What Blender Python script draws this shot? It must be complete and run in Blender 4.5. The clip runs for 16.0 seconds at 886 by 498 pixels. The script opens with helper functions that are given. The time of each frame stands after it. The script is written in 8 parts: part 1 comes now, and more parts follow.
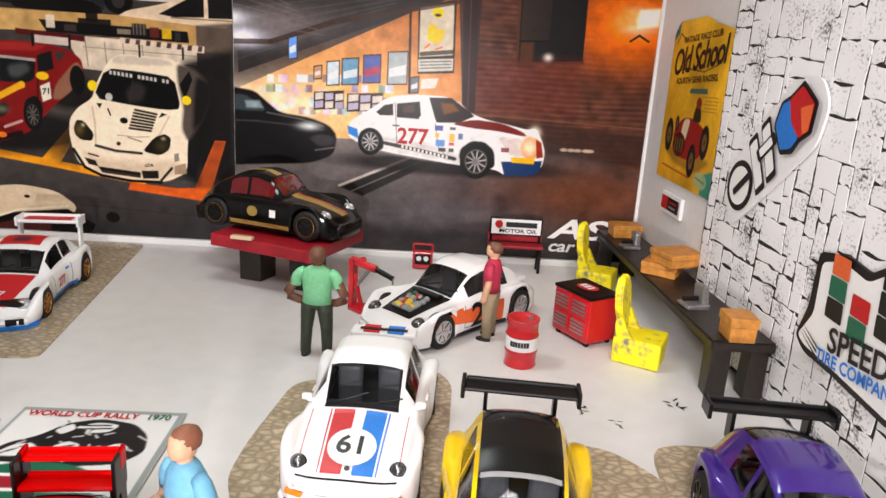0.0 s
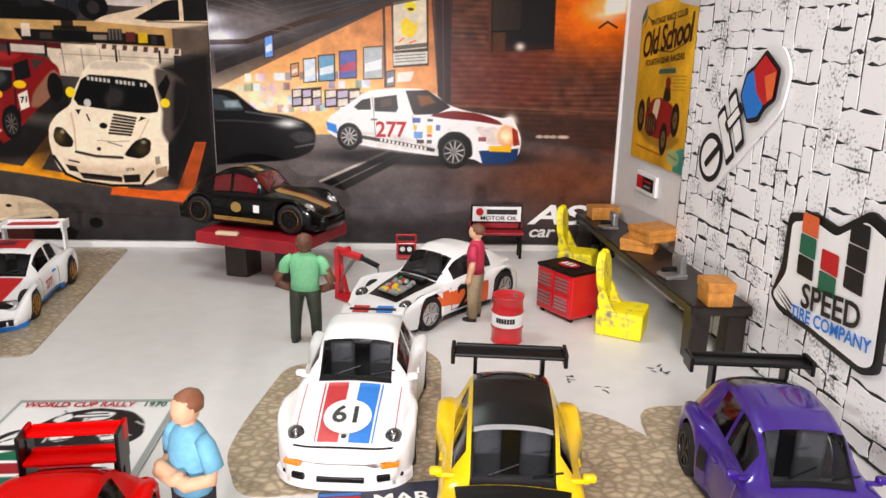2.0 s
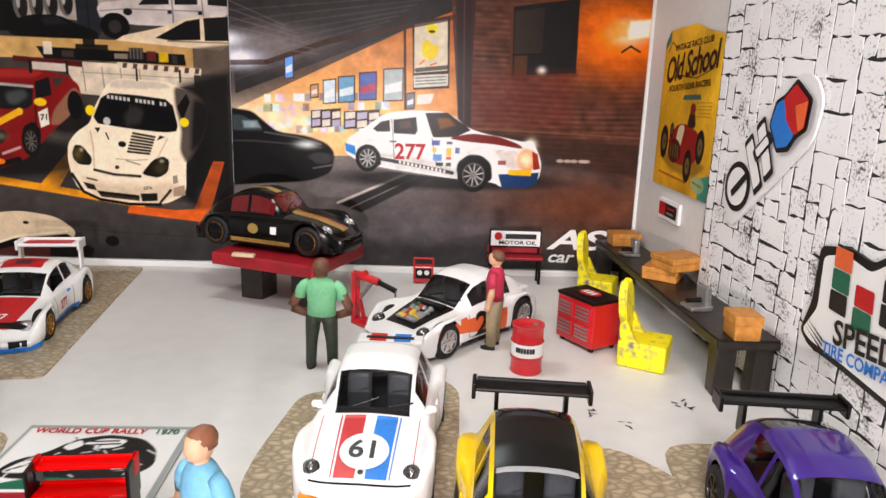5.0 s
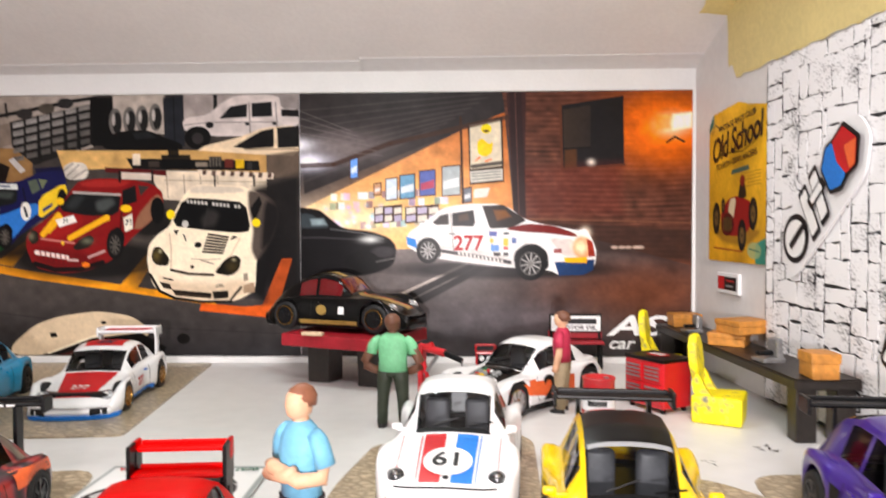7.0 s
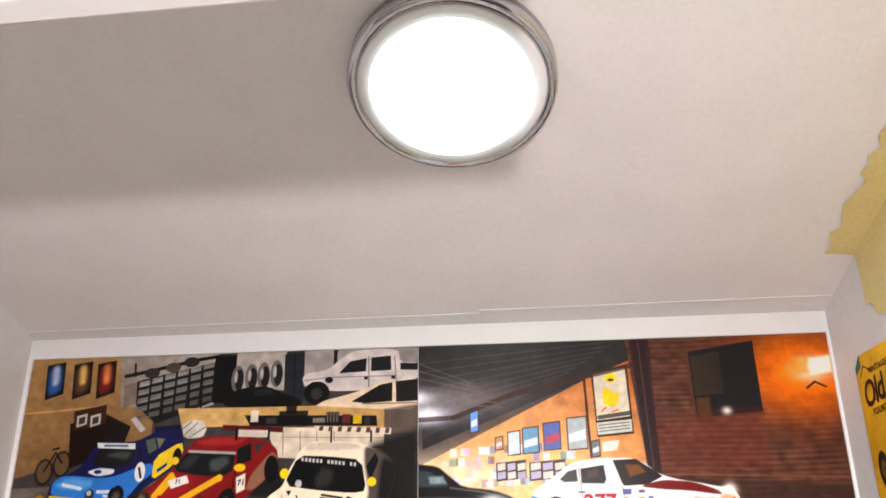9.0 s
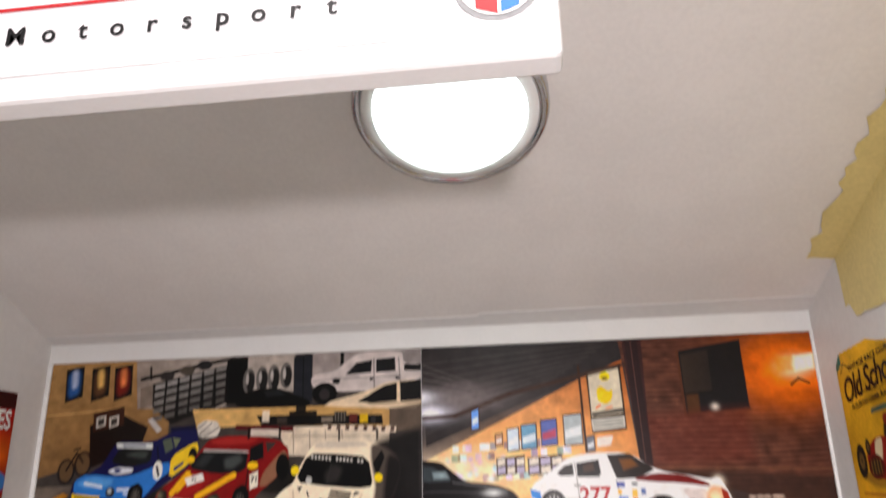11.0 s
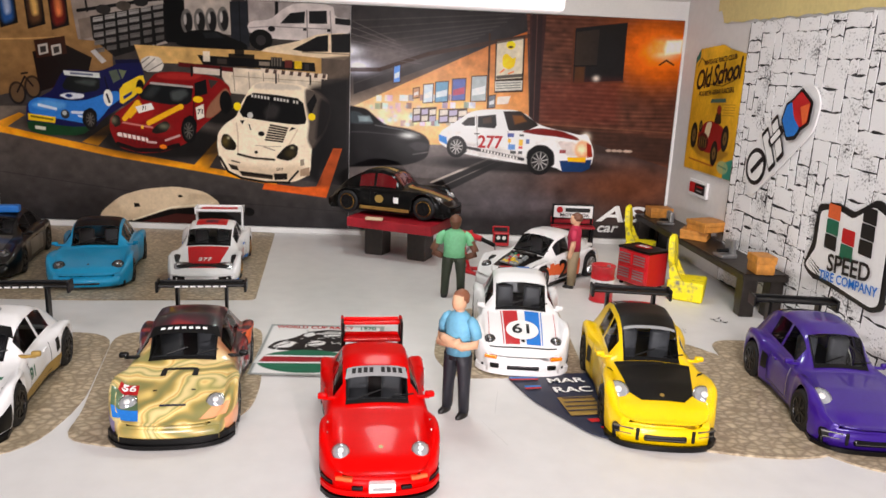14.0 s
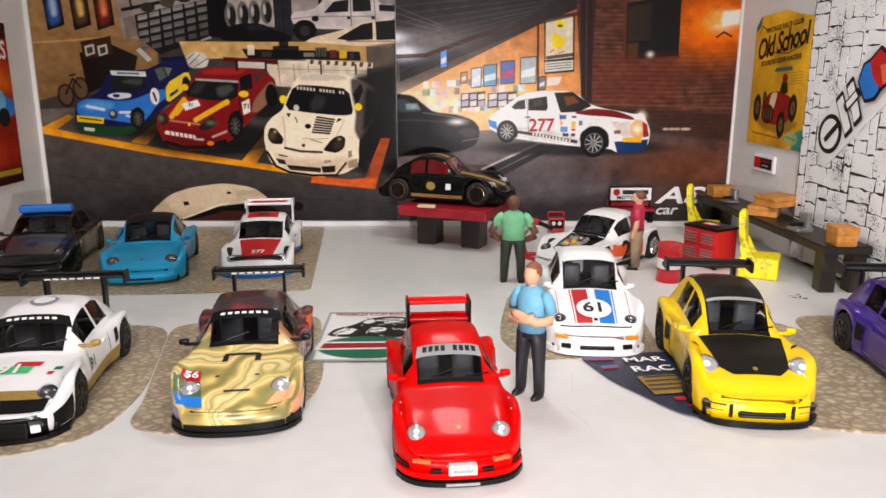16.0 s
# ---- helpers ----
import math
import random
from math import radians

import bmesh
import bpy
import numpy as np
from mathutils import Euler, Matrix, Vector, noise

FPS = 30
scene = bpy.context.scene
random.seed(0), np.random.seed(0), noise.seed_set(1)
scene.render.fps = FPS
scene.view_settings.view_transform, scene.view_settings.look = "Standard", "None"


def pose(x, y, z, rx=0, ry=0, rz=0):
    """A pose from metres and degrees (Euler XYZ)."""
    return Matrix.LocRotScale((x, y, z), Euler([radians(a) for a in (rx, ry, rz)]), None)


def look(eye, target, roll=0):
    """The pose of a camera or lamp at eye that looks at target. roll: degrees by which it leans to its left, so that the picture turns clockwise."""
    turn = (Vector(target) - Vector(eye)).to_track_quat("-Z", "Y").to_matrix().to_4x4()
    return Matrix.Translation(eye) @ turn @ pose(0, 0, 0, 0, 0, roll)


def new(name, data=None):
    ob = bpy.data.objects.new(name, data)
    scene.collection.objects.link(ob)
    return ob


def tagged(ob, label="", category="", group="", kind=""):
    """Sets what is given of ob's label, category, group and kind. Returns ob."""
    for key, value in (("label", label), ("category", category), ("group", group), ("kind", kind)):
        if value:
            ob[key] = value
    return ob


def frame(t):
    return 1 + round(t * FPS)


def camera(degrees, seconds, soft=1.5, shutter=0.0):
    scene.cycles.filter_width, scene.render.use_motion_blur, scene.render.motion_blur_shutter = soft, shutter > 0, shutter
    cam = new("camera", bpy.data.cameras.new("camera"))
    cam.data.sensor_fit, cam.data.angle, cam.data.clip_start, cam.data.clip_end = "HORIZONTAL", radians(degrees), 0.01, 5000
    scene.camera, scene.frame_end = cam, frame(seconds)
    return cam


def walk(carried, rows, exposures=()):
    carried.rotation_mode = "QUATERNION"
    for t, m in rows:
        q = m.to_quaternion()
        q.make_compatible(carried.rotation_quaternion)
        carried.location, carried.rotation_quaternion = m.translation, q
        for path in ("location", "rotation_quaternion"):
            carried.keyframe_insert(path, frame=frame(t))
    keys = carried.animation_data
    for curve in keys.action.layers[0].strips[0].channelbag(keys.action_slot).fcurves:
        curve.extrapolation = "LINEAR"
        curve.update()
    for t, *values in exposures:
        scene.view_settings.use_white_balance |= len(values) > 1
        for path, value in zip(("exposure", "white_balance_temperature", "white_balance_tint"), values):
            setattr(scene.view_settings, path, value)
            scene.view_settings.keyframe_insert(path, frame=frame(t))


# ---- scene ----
cam = camera(61.1, 16.0, shutter=0.4)
PATH = [
    (0, (0.00714, 0.01459, 0.11036), (0.02898, 0.97503, -0.16730), 3.549),
    (0.5, (0.00704, 0.01260, 0.10635), (0.03722, 0.97365, -0.16838), 2.919),
    (1, (0.00568, 0.00966, 0.10519), (0.04227, 0.97164, -0.16546), 2.131),
    (1.5, (0.00587, 0.00804, 0.10288), (0.04992, 0.97023, -0.16591), 1.620),
    (2, (0.00631, 0.00651, 0.10289), (0.05302, 0.96946, -0.16270), 1.315),
    (2.5, (0.00447, 0.00995, 0.10225), (0.05092, 0.97390, -0.15977), 1.361),
    (3, (-0.00021, 0.01493, 0.10668), (0.04572, 0.98012, -0.15078), 1.529),
    (3.5, (-0.00106, 0.01437, 0.10711), (0.04305, 0.97949, -0.15096), 1.490),
    (6, (0.00709, 0.00526, 0.09605), (0.02064, 0.98660, -0.09576), 1.712),
    (6.5, (0.00571, -0.00375, 0.07984), (-0.00193, 0.98964, -0.03472), 0.327),
    (7, (-0.00352, -0.00233, 0.06917), (-0.03487, 0.99675, 0.04006), -0.183),
    (7.5, (-0.01206, 0.00074, 0.06384), (-0.10886, 0.99214, 0.15200), 0.450),
    (8, (-0.02682, -0.00463, 0.06095), (-0.11701, 0.97543, 0.23801), 0.033),
    (8.5, (-0.02935, 0.00489, 0.05750), (-0.13682, 0.95186, 0.36029), -0.048),
    (10.8, (-0.02706, -0.00920, 0.05660), (-0.14345, 0.91690, 0.41547), -1.211),
    (11, (-0.02654, -0.01457, 0.06084), (-0.14341, 0.92713, 0.37635), -1.168),
    (11.5, (-0.03160, -0.03575, 0.05923), (-0.13112, 0.95281, 0.17257), -1.706),
    (12, (-0.02964, -0.04794, 0.07878), (-0.08781, 0.94863, 0.01990), -0.894),
    (12.5, (-0.03379, -0.05696, 0.09273), (-0.02948, 0.93724, -0.01476), 0.215),
    (13, (-0.04386, -0.06579, 0.09646), (-0.00569, 0.91866, -0.07501), 1.539),
    (13.5, (-0.04666, -0.07297, 0.09967), (-0.00163, 0.90311, -0.11303), 2.525),
    (14, (-0.05051, -0.08151, 0.10587), (-0.00368, 0.88844, -0.13290), 2.592),
    (14.5, (-0.05061, -0.07907, 0.09905), (-0.00544, 0.88730, -0.15413), 2.309),
    (15, (-0.05124, -0.07903, 0.09838), (-0.01544, 0.88775, -0.15471), 1.668),
    (15.5, (-0.05845, -0.07049, 0.09163), (-0.04057, 0.89882, -0.15358), 0.841),
    (16, (-0.05848, -0.07161, 0.09377), (-0.06374, 0.90063, -0.14018), -0.041),
]
EXPOSURE = [(0, 0.19), (3.5, 0.21), (6.0, 0.26), (7.0, 0.48), (8.5, 0.52), (10.8, 0.0), (11.2, 0.05), (12.0, 0.32), (13.0, 0.06), (14.5, -0.05), (16, 0.02)]
walk(cam, [(t, look(eye, target, roll)) for t, eye, target, roll in PATH], EXPOSURE)

# ---- world and lights ----
world = bpy.data.worlds.new("world")
scene.world = world
world.use_nodes = True
world.node_tree.nodes["Background"].inputs[0].default_value = (1.0, 0.95, 0.97, 1)
world.node_tree.nodes["Background"].inputs[1].default_value = 0.17


def area_lamp(name, eye, target, size, watts, colour):
    data = bpy.data.lights.new(name, "AREA")
    data.shape, data.size, data.energy, data.color = "DISK", size, watts, colour
    ob = new(name, data)
    ob.matrix_world = look(eye, target)
    return ob


# the small hard lamp that is held in front of the open side of the box
area_lamp("front_lamp", (-0.01, -0.11, 0.054), (-0.03, 0.25, 0.13), 0.012, 0.63, (1.0, 0.90, 0.915))
# broad fill added high in front, standing in for the room's general light
area_lamp("front_fill", (-0.1, -0.9, 0.9), (-0.05, 0.25, 0.0), 0.5, 12.0, (1.0, 0.91, 0.915))
# the round cabinet light under the ceiling
PUCK = (-0.054, 0.238, 0.2035)
area_lamp("cabinet_lamp", (PUCK[0], PUCK[1] - 0.006, PUCK[2] - 0.016), (PUCK[0], PUCK[1] - 0.03, 0.0), 0.05, 0.12, (0.93, 1.0, 0.98))


# ---- materials ----
def srgb(r, g, b):
    return tuple(((c / 255 + 0.055) / 1.055) ** 2.4 if c > 10 else c / 255 / 12.92 for c in (r, g, b))


def mat(name, rgb, rough=0.5, metal=0.0, vary=0.08, grain=900.0, bump=0.0, coat=0.0, alt=None, spots=0.0, shine=0.5):
    """A plain material with two scales of colour variation, roughness wear and fine relief."""
    m = bpy.data.materials.new(name)
    m.use_nodes = True
    nt = m.node_tree
    p = nt.nodes["Principled BSDF"]
    co = nt.nodes.new("ShaderNodeTexCoord")
    n1, n2 = nt.nodes.new("ShaderNodeTexNoise"), nt.nodes.new("ShaderNodeTexNoise")
    n1.inputs["Scale"].default_value, n1.inputs["Detail"].default_value = grain, 4
    n2.inputs["Scale"].default_value, n2.inputs["Detail"].default_value = grain / 14, 3
    for n in (n1, n2):
        nt.links.new(co.outputs["Object"], n.inputs["Vector"])
    col = srgb(*rgb)
    dark = srgb(*alt) if alt else tuple(c * (1 - 2.2 * vary) for c in col)
    add = nt.nodes.new("ShaderNodeMath")
    add.operation = "MULTIPLY_ADD"
    add.inputs[1].default_value = 0.5
    half = nt.nodes.new("ShaderNodeMath")
    half.operation = "MULTIPLY"
    half.inputs[1].default_value = 0.5
    nt.links.new(n2.outputs["Fac"], half.inputs[0])
    nt.links.new(n1.outputs["Fac"], add.inputs[0])
    nt.links.new(half.outputs[0], add.inputs[2])
    ramp = nt.nodes.new("ShaderNodeValToRGB")
    lo, hi = (0.38, 0.62) if not alt else (0.5 - 0.12 + spots, 0.5 + spots)
    ramp.color_ramp.elements[0].position, ramp.color_ramp.elements[1].position = lo, hi
    ramp.color_ramp.elements[0].color, ramp.color_ramp.elements[1].color = (*dark, 1), (*col, 1)
    nt.links.new(add.outputs[0], ramp.inputs[0])
    nt.links.new(ramp.outputs[0], p.inputs["Base Color"])
    rr = nt.nodes.new("ShaderNodeMapRange")
    rr.inputs["To Min"].default_value, rr.inputs["To Max"].default_value = max(0.02, rough - 0.06), min(1, rough + 0.08)
    nt.links.new(n2.outputs["Fac"], rr.inputs["Value"])
    nt.links.new(rr.outputs[0], p.inputs["Roughness"])
    p.inputs["Metallic"].default_value = metal
    p.inputs["Coat Weight"].default_value = coat
    p.inputs["Coat Roughness"].default_value = 0.03
    p.inputs["Specular IOR Level"].default_value = shine
    if bump:
        b = nt.nodes.new("ShaderNodeBump")
        b.inputs["Strength"].default_value, b.inputs["Distance"].default_value = 0.5, bump
        nt.links.new(add.outputs[0], b.inputs["Height"])
        nt.links.new(b.outputs[0], p.inputs["Normal"])
    return m


def print_mat(name, rough=0.45):
    """Ink on paper: the colour comes from the sheet's colour attribute."""
    m = bpy.data.materials.new(name)
    m.use_nodes = True
    nt = m.node_tree
    p = nt.nodes["Principled BSDF"]
    a = nt.nodes.new("ShaderNodeAttribute")
    a.attribute_name = "ink"
    nt.links.new(a.outputs["Color"], p.inputs["Base Color"])
    p.inputs["Roughness"].default_value = rough
    p.inputs["Specular IOR Level"].default_value = 0.2
    n = nt.nodes.new("ShaderNodeTexNoise")
    n.inputs["Scale"].default_value = 60
    co = nt.nodes.new("ShaderNodeTexCoord")
    b = nt.nodes.new("ShaderNodeBump")
    b.inputs["Strength"].default_value, b.inputs["Distance"].default_value = 0.25, 0.001
    nt.links.new(co.outputs["Object"], n.inputs["Vector"])
    nt.links.new(n.outputs["Fac"], b.inputs["Height"])
    nt.links.new(b.outputs[0], p.inputs["Normal"])
    return m


def cobble_mat():
    m = bpy.data.materials.new("cobble_paper")
    m.use_nodes = True
    nt = m.node_tree
    p = nt.nodes["Principled BSDF"]
    co = nt.nodes.new("ShaderNodeTexCoord")
    v, e, n = nt.nodes.new("ShaderNodeTexVoronoi"), nt.nodes.new("ShaderNodeTexVoronoi"), nt.nodes.new("ShaderNodeTexNoise")
    e.feature = "DISTANCE_TO_EDGE"
    mp = nt.nodes.new("ShaderNodeMapping")
    mp.inputs["Scale"].default_value = (1, 1.35, 1)
    nt.links.new(co.outputs["Object"], mp.inputs["Vector"])
    for x in (v, e):
        x.inputs["Scale"].default_value = 300
        nt.links.new(mp.outputs[0], x.inputs["Vector"])
    n.inputs["Scale"].default_value, n.inputs["Detail"].default_value = 700, 5
    nt.links.new(co.outputs["Object"], n.inputs["Vector"])
    ramp = nt.nodes.new("ShaderNodeValToRGB")
    ramp.color_ramp.elements[0].position, ramp.color_ramp.elements[1].position = 0.0, 0.30
    ramp.color_ramp.elements[0].color = (*srgb(150, 134, 110), 1)
    ramp.color_ramp.elements[1].color = (*srgb(200, 184, 156), 1)
    nt.links.new(e.outputs["Distance"], ramp.inputs[0])
    hsv = nt.nodes.new("ShaderNodeHueSaturation")
    mr = nt.nodes.new("ShaderNodeMapRange")
    mr.inputs["To Min"].default_value, mr.inputs["To Max"].default_value = 0.78, 1.12
    nt.links.new(v.outputs["Color"], mr.inputs["Value"])
    nt.links.new(mr.outputs[0], hsv.inputs["Value"])
    nt.links.new(ramp.outputs[0], hsv.inputs["Color"])
    mix = nt.nodes.new("ShaderNodeMix")
    mix.data_type, mix.blend_type = "RGBA", "MULTIPLY"
    mix.inputs["Factor"].default_value = 0.45
    nt.links.new(hsv.outputs[0], mix.inputs[6])
    nt.links.new(n.outputs["Fac"], mix.inputs[7])
    hs2 = nt.nodes.new("ShaderNodeHueSaturation")
    hs2.inputs["Value"].default_value = 1.25
    nt.links.new(mix.outputs[2], hs2.inputs["Color"])
    nt.links.new(hs2.outputs[0], p.inputs["Base Color"])
    p.inputs["Roughness"].default_value = 0.32
    bp = nt.nodes.new("ShaderNodeBump")
    bp.inputs["Strength"].default_value, bp.inputs["Distance"].default_value = 0.4, 0.0004
    nt.links.new(e.outputs["Distance"], bp.inputs["Height"])
    nt.links.new(bp.outputs[0], p.inputs["Normal"])
    return m


def art_mat():
    """Swirled painted wrap in cream, green, orange, red and violet."""
    m = bpy.data.materials.new("art_wrap")
    m.use_nodes = True
    nt = m.node_tree
    p = nt.nodes["Principled BSDF"]
    co = nt.nodes.new("ShaderNodeTexCoord")
    w = nt.nodes.new("ShaderNodeTexWave")
    w.wave_type = "RINGS"
    w.inputs["Scale"].default_value, w.inputs["Distortion"].default_value = 24, 15
    w.inputs["Detail"].default_value, w.inputs["Detail Scale"].default_value = 2.5, 1.3
    nt.links.new(co.outputs["Object"], w.inputs["Vector"])
    a, b = nt.nodes.new("ShaderNodeValToRGB"), nt.nodes.new("ShaderNodeValToRGB")
    a.color_ramp.elements[0].color, a.color_ramp.elements[1].color = (*srgb(138, 134, 78), 1), (*srgb(236, 214, 150), 1)
    for at, rgb in ((0.14, (186, 160, 88)), (0.3, (232, 204, 120)), (0.5, (244, 224, 158)), (0.66, (222, 176, 92)), (0.76, (240, 214, 140)), (0.9, (166, 160, 92))):
        k = a.color_ramp.elements.new(at)
        k.color = (*srgb(*rgb), 1)
    b.color_ramp.elements[0].color, b.color_ramp.elements[1].color = (*srgb(16, 8, 12), 1), (*srgb(150, 40, 36), 1)
    k = b.color_ramp.elements.new(0.6)
    k.color = (*srgb(78, 16, 36), 1)
    sep = nt.nodes.new("ShaderNodeSeparateXYZ")
    nt.links.new(co.outputs["Object"], sep.inputs[0])
    n = nt.nodes.new("ShaderNodeTexNoise")
    n.inputs["Scale"].default_value = 45
    nt.links.new(co.outputs["Object"], n.inputs["Vector"])
    ad = nt.nodes.new("ShaderNodeMath")
    ad.operation = "MULTIPLY_ADD"
    ad.inputs[1].default_value = 0.03
    nt.links.new(n.outputs["Fac"], ad.inputs[0])
    nt.links.new(sep.outputs["Y"], ad.inputs[2])
    st = nt.nodes.new("ShaderNodeMapRange")
    st.inputs["From Min"].default_value, st.inputs["From Max"].default_value = 0.002, 0.012
    nt.links.new(ad.outputs[0], st.inputs["Value"])
    mix = nt.nodes.new("ShaderNodeMix")
    mix.data_type = "RGBA"
    nt.links.new(w.outputs["Fac"], a.inputs[0])
    nt.links.new(w.outputs["Fac"], b.inputs[0])
    nt.links.new(st.outputs[0], mix.inputs["Factor"])
    nt.links.new(a.outputs[0], mix.inputs[6])
    nt.links.new(b.outputs[0], mix.inputs[7])
    nt.links.new(mix.outputs[2], p.inputs["Base Color"])
    p.inputs["Roughness"].default_value, p.inputs["Coat Weight"].default_value = 0.3, 0.8
    return m


WHITE_BOARD = mat("white_board", (226, 224, 222), 0.55, vary=0.03, grain=260, bump=0.0002)
FLOOR_WHITE = mat("floor_white", (222, 221, 219), 0.42, vary=0.035, grain=120, bump=0.0001)
CEIL_GREY = mat("ceiling_card", (236, 232, 228), 0.7, vary=0.03, grain=500, bump=0.0002)
TAPE = mat("masking_tape", (226, 208, 142), 0.6, vary=0.06, grain=500, bump=0.0002)
ROOM_DARK = mat("room_dark", (40, 38, 36), 0.8)
STONE = mat("stone_print", (240, 240, 241), 0.65, vary=0.10, grain=1000, bump=0.0003, alt=(70, 70, 72), spots=-0.042)
STONE_JOINT = mat("stone_joint", (34, 33, 34), 0.8, vary=0.1)
COBBLE = cobble_mat()
INK = print_mat("ink_on_paper")
INK_GLOSS = print_mat("ink_on_glossy_paper", 0.3)
STICKER_WHITE = mat("sticker_white", (240, 240, 240), 0.35, vary=0.02)
BLACK_INK = mat("black_ink", (12, 12, 13), 0.45, vary=0.05)
WHITE_INK = mat("white_ink", (240, 240, 238), 0.45, vary=0.02)
GREY_INK = mat("grey_ink", (150, 152, 152), 0.5)
RED_INK = mat("red_ink", (196, 20, 28), 0.45)
BLUE_INK = mat("blue_ink", (28, 122, 214), 0.45)
NAVY_INK = mat("navy_ink", (38, 44, 66), 0.45)
GREEN_INK = mat("green_ink", (24, 104, 76), 0.45)
ORANGE_INK = mat("orange_ink", (232, 104, 52), 0.45)
YELLOW_INK = mat("yellow_ink", (240, 200, 40), 0.45)
GOLD_INK = mat("gold_ink", (178, 146, 74), 0.35, metal=0.3)
PAINT_WHITE = mat("car_paint_white", (238, 238, 238), 0.34, vary=0.015, coat=0.7, shine=0.25)
PAINT_RED = mat("car_paint_red", (208, 0, 0), 0.36, vary=0.03, coat=0.12, shine=0.06)
PAINT_YELLOW = mat("car_paint_yellow", (246, 204, 0), 0.34, vary=0.02, coat=0.7, shine=0.25)
PAINT_PURPLE = mat("car_paint_purple", (58, 26, 134), 0.3, metal=0.12, vary=0.05, coat=0.8, shine=0.3)
PAINT_BLUE = mat("car_paint_blue", (10, 150, 200), 0.34, vary=0.03, coat=0.7, shine=0.25)
PAINT_BLACK = mat("car_paint_black", (8, 8, 9), 0.34, vary=0.05, coat=0.7, shine=0.25)
PAINT_SATIN = mat("car_paint_satin_black", (3, 3, 3), 0.3, vary=0.05, coat=0.35, shine=0.1)
PAINT_GREY = mat("car_paint_grey", (92, 90, 88), 0.3, metal=0.4, coat=0.6)
PAINT_ART = art_mat()
PLASTIC_BLACK = mat("black_plastic", (6, 6, 7), 0.35, vary=0.05, shine=0.3)
GLASS_DARK = mat("dark_window", (8, 9, 10), 0.06, vary=0.05, coat=0.6, shine=0.3)
SEAT_GREY = mat("seat_plastic", (96, 96, 100), 0.4, vary=0.1)


def window_mat():
    """Thin tinted clear plastic."""
    m = bpy.data.materials.new("tinted_window")
    m.use_nodes = True
    nt = m.node_tree
    nt.nodes.remove(nt.nodes["Principled BSDF"])
    clear, gloss, mix, fr = (nt.nodes.new(k) for k in ("ShaderNodeBsdfTransparent", "ShaderNodeBsdfGlossy", "ShaderNodeMixShader", "ShaderNodeFresnel"))
    clear.inputs[0].default_value = (0.74, 0.77, 0.78, 1)
    gloss.inputs["Roughness"].default_value = 0.05
    fr.inputs["IOR"].default_value = 1.5
    nt.links.new(fr.outputs[0], mix.inputs[0])
    nt.links.new(clear.outputs[0], mix.inputs[1])
    nt.links.new(gloss.outputs[0], mix.inputs[2])
    nt.links.new(mix.outputs[0], nt.nodes["Material Output"].inputs[0])
    return m


WINDOW = window_mat()
GLASS_RED = mat("red_tinted_window", (96, 4, 10), 0.12, coat=0.5, shine=0.3)
TYRE = mat("tyre_rubber", (13, 13, 14), 0.65, bump=0.0001)
CHROME = mat("chrome", (205, 205, 208), 0.15, metal=1.0)
RIM_GOLD = mat("gold_rim", (178, 132, 60), 0.25, metal=0.9)
RIM_BLACK = mat("black_rim", (20, 20, 22), 0.3, metal=0.5)
LAMP_CLEAR = mat("lamp_lens", (196, 200, 204), 0.08, vary=0.08, metal=0.5, coat=1.0, grain=200)
LAMP_SMOKE = mat("smoked_lens", (66, 68, 70), 0.1, metal=0.3, vary=0.2, coat=1.0)
AMBER = mat("amber_lens", (240, 140, 20), 0.25, coat=0.5)
STAND_RED = mat("stand_red_paint", (166, 22, 38), 0.45, vary=0.12, grain=500, bump=0.0004)
WOOD_DARK = mat("dark_stained_wood", (46, 38, 33), 0.42, vary=0.25, grain=420, bump=0.0006)
CHAIR_YELLOW = mat("chipped_yellow_paint", (242, 226, 16), 0.5, grain=330, bump=0.0004, alt=(118, 116, 104), spots=-0.035)
BOX_WOOD = mat("orange_wood", (216, 146, 62), 0.5, vary=0.2, grain=420, bump=0.0005)
CAB_RED = mat("cabinet_red", (200, 22, 34), 0.3, vary=0.05, coat=0.5)
SILVER = mat("cast_silver", (168, 168, 168), 0.38, metal=0.7, bump=0.0004, vary=0.15)
SKIN_DARK = mat("figure_brown", (112, 72, 52), 0.55)
SKIN = mat("figure_skin", (226, 178, 142), 0.55)
HAIR = mat("figure_hair", (140, 88, 62), 0.6)
SHIRT_GREEN = mat("figure_mint", (128, 206, 152), 0.6)
SHIRT_BLUE = mat("figure_light_blue", (116, 184, 216), 0.6)
SHIRT_RED = mat("figure_crimson", (190, 42, 76), 0.6)
TROUSER_GREEN = mat("figure_olive", (44, 52, 36), 0.6)
TROUSER_NAVY = mat("figure_slate", (34, 34, 42), 0.55)
TROUSER_KHAKI = mat("figure_khaki", (156, 140, 110), 0.6)
SHOE = mat("figure_shoe", (24, 22, 22), 0.45)

LIGHT = bpy.data.materials.new("lit_lens")
LIGHT.use_nodes = True
LIGHT.node_tree.nodes["Principled BSDF"].inputs["Emission Color"].default_value = (0.86, 1.0, 0.97, 1)
LIGHT.node_tree.nodes["Principled BSDF"].inputs["Emission Strength"].default_value = 3.0


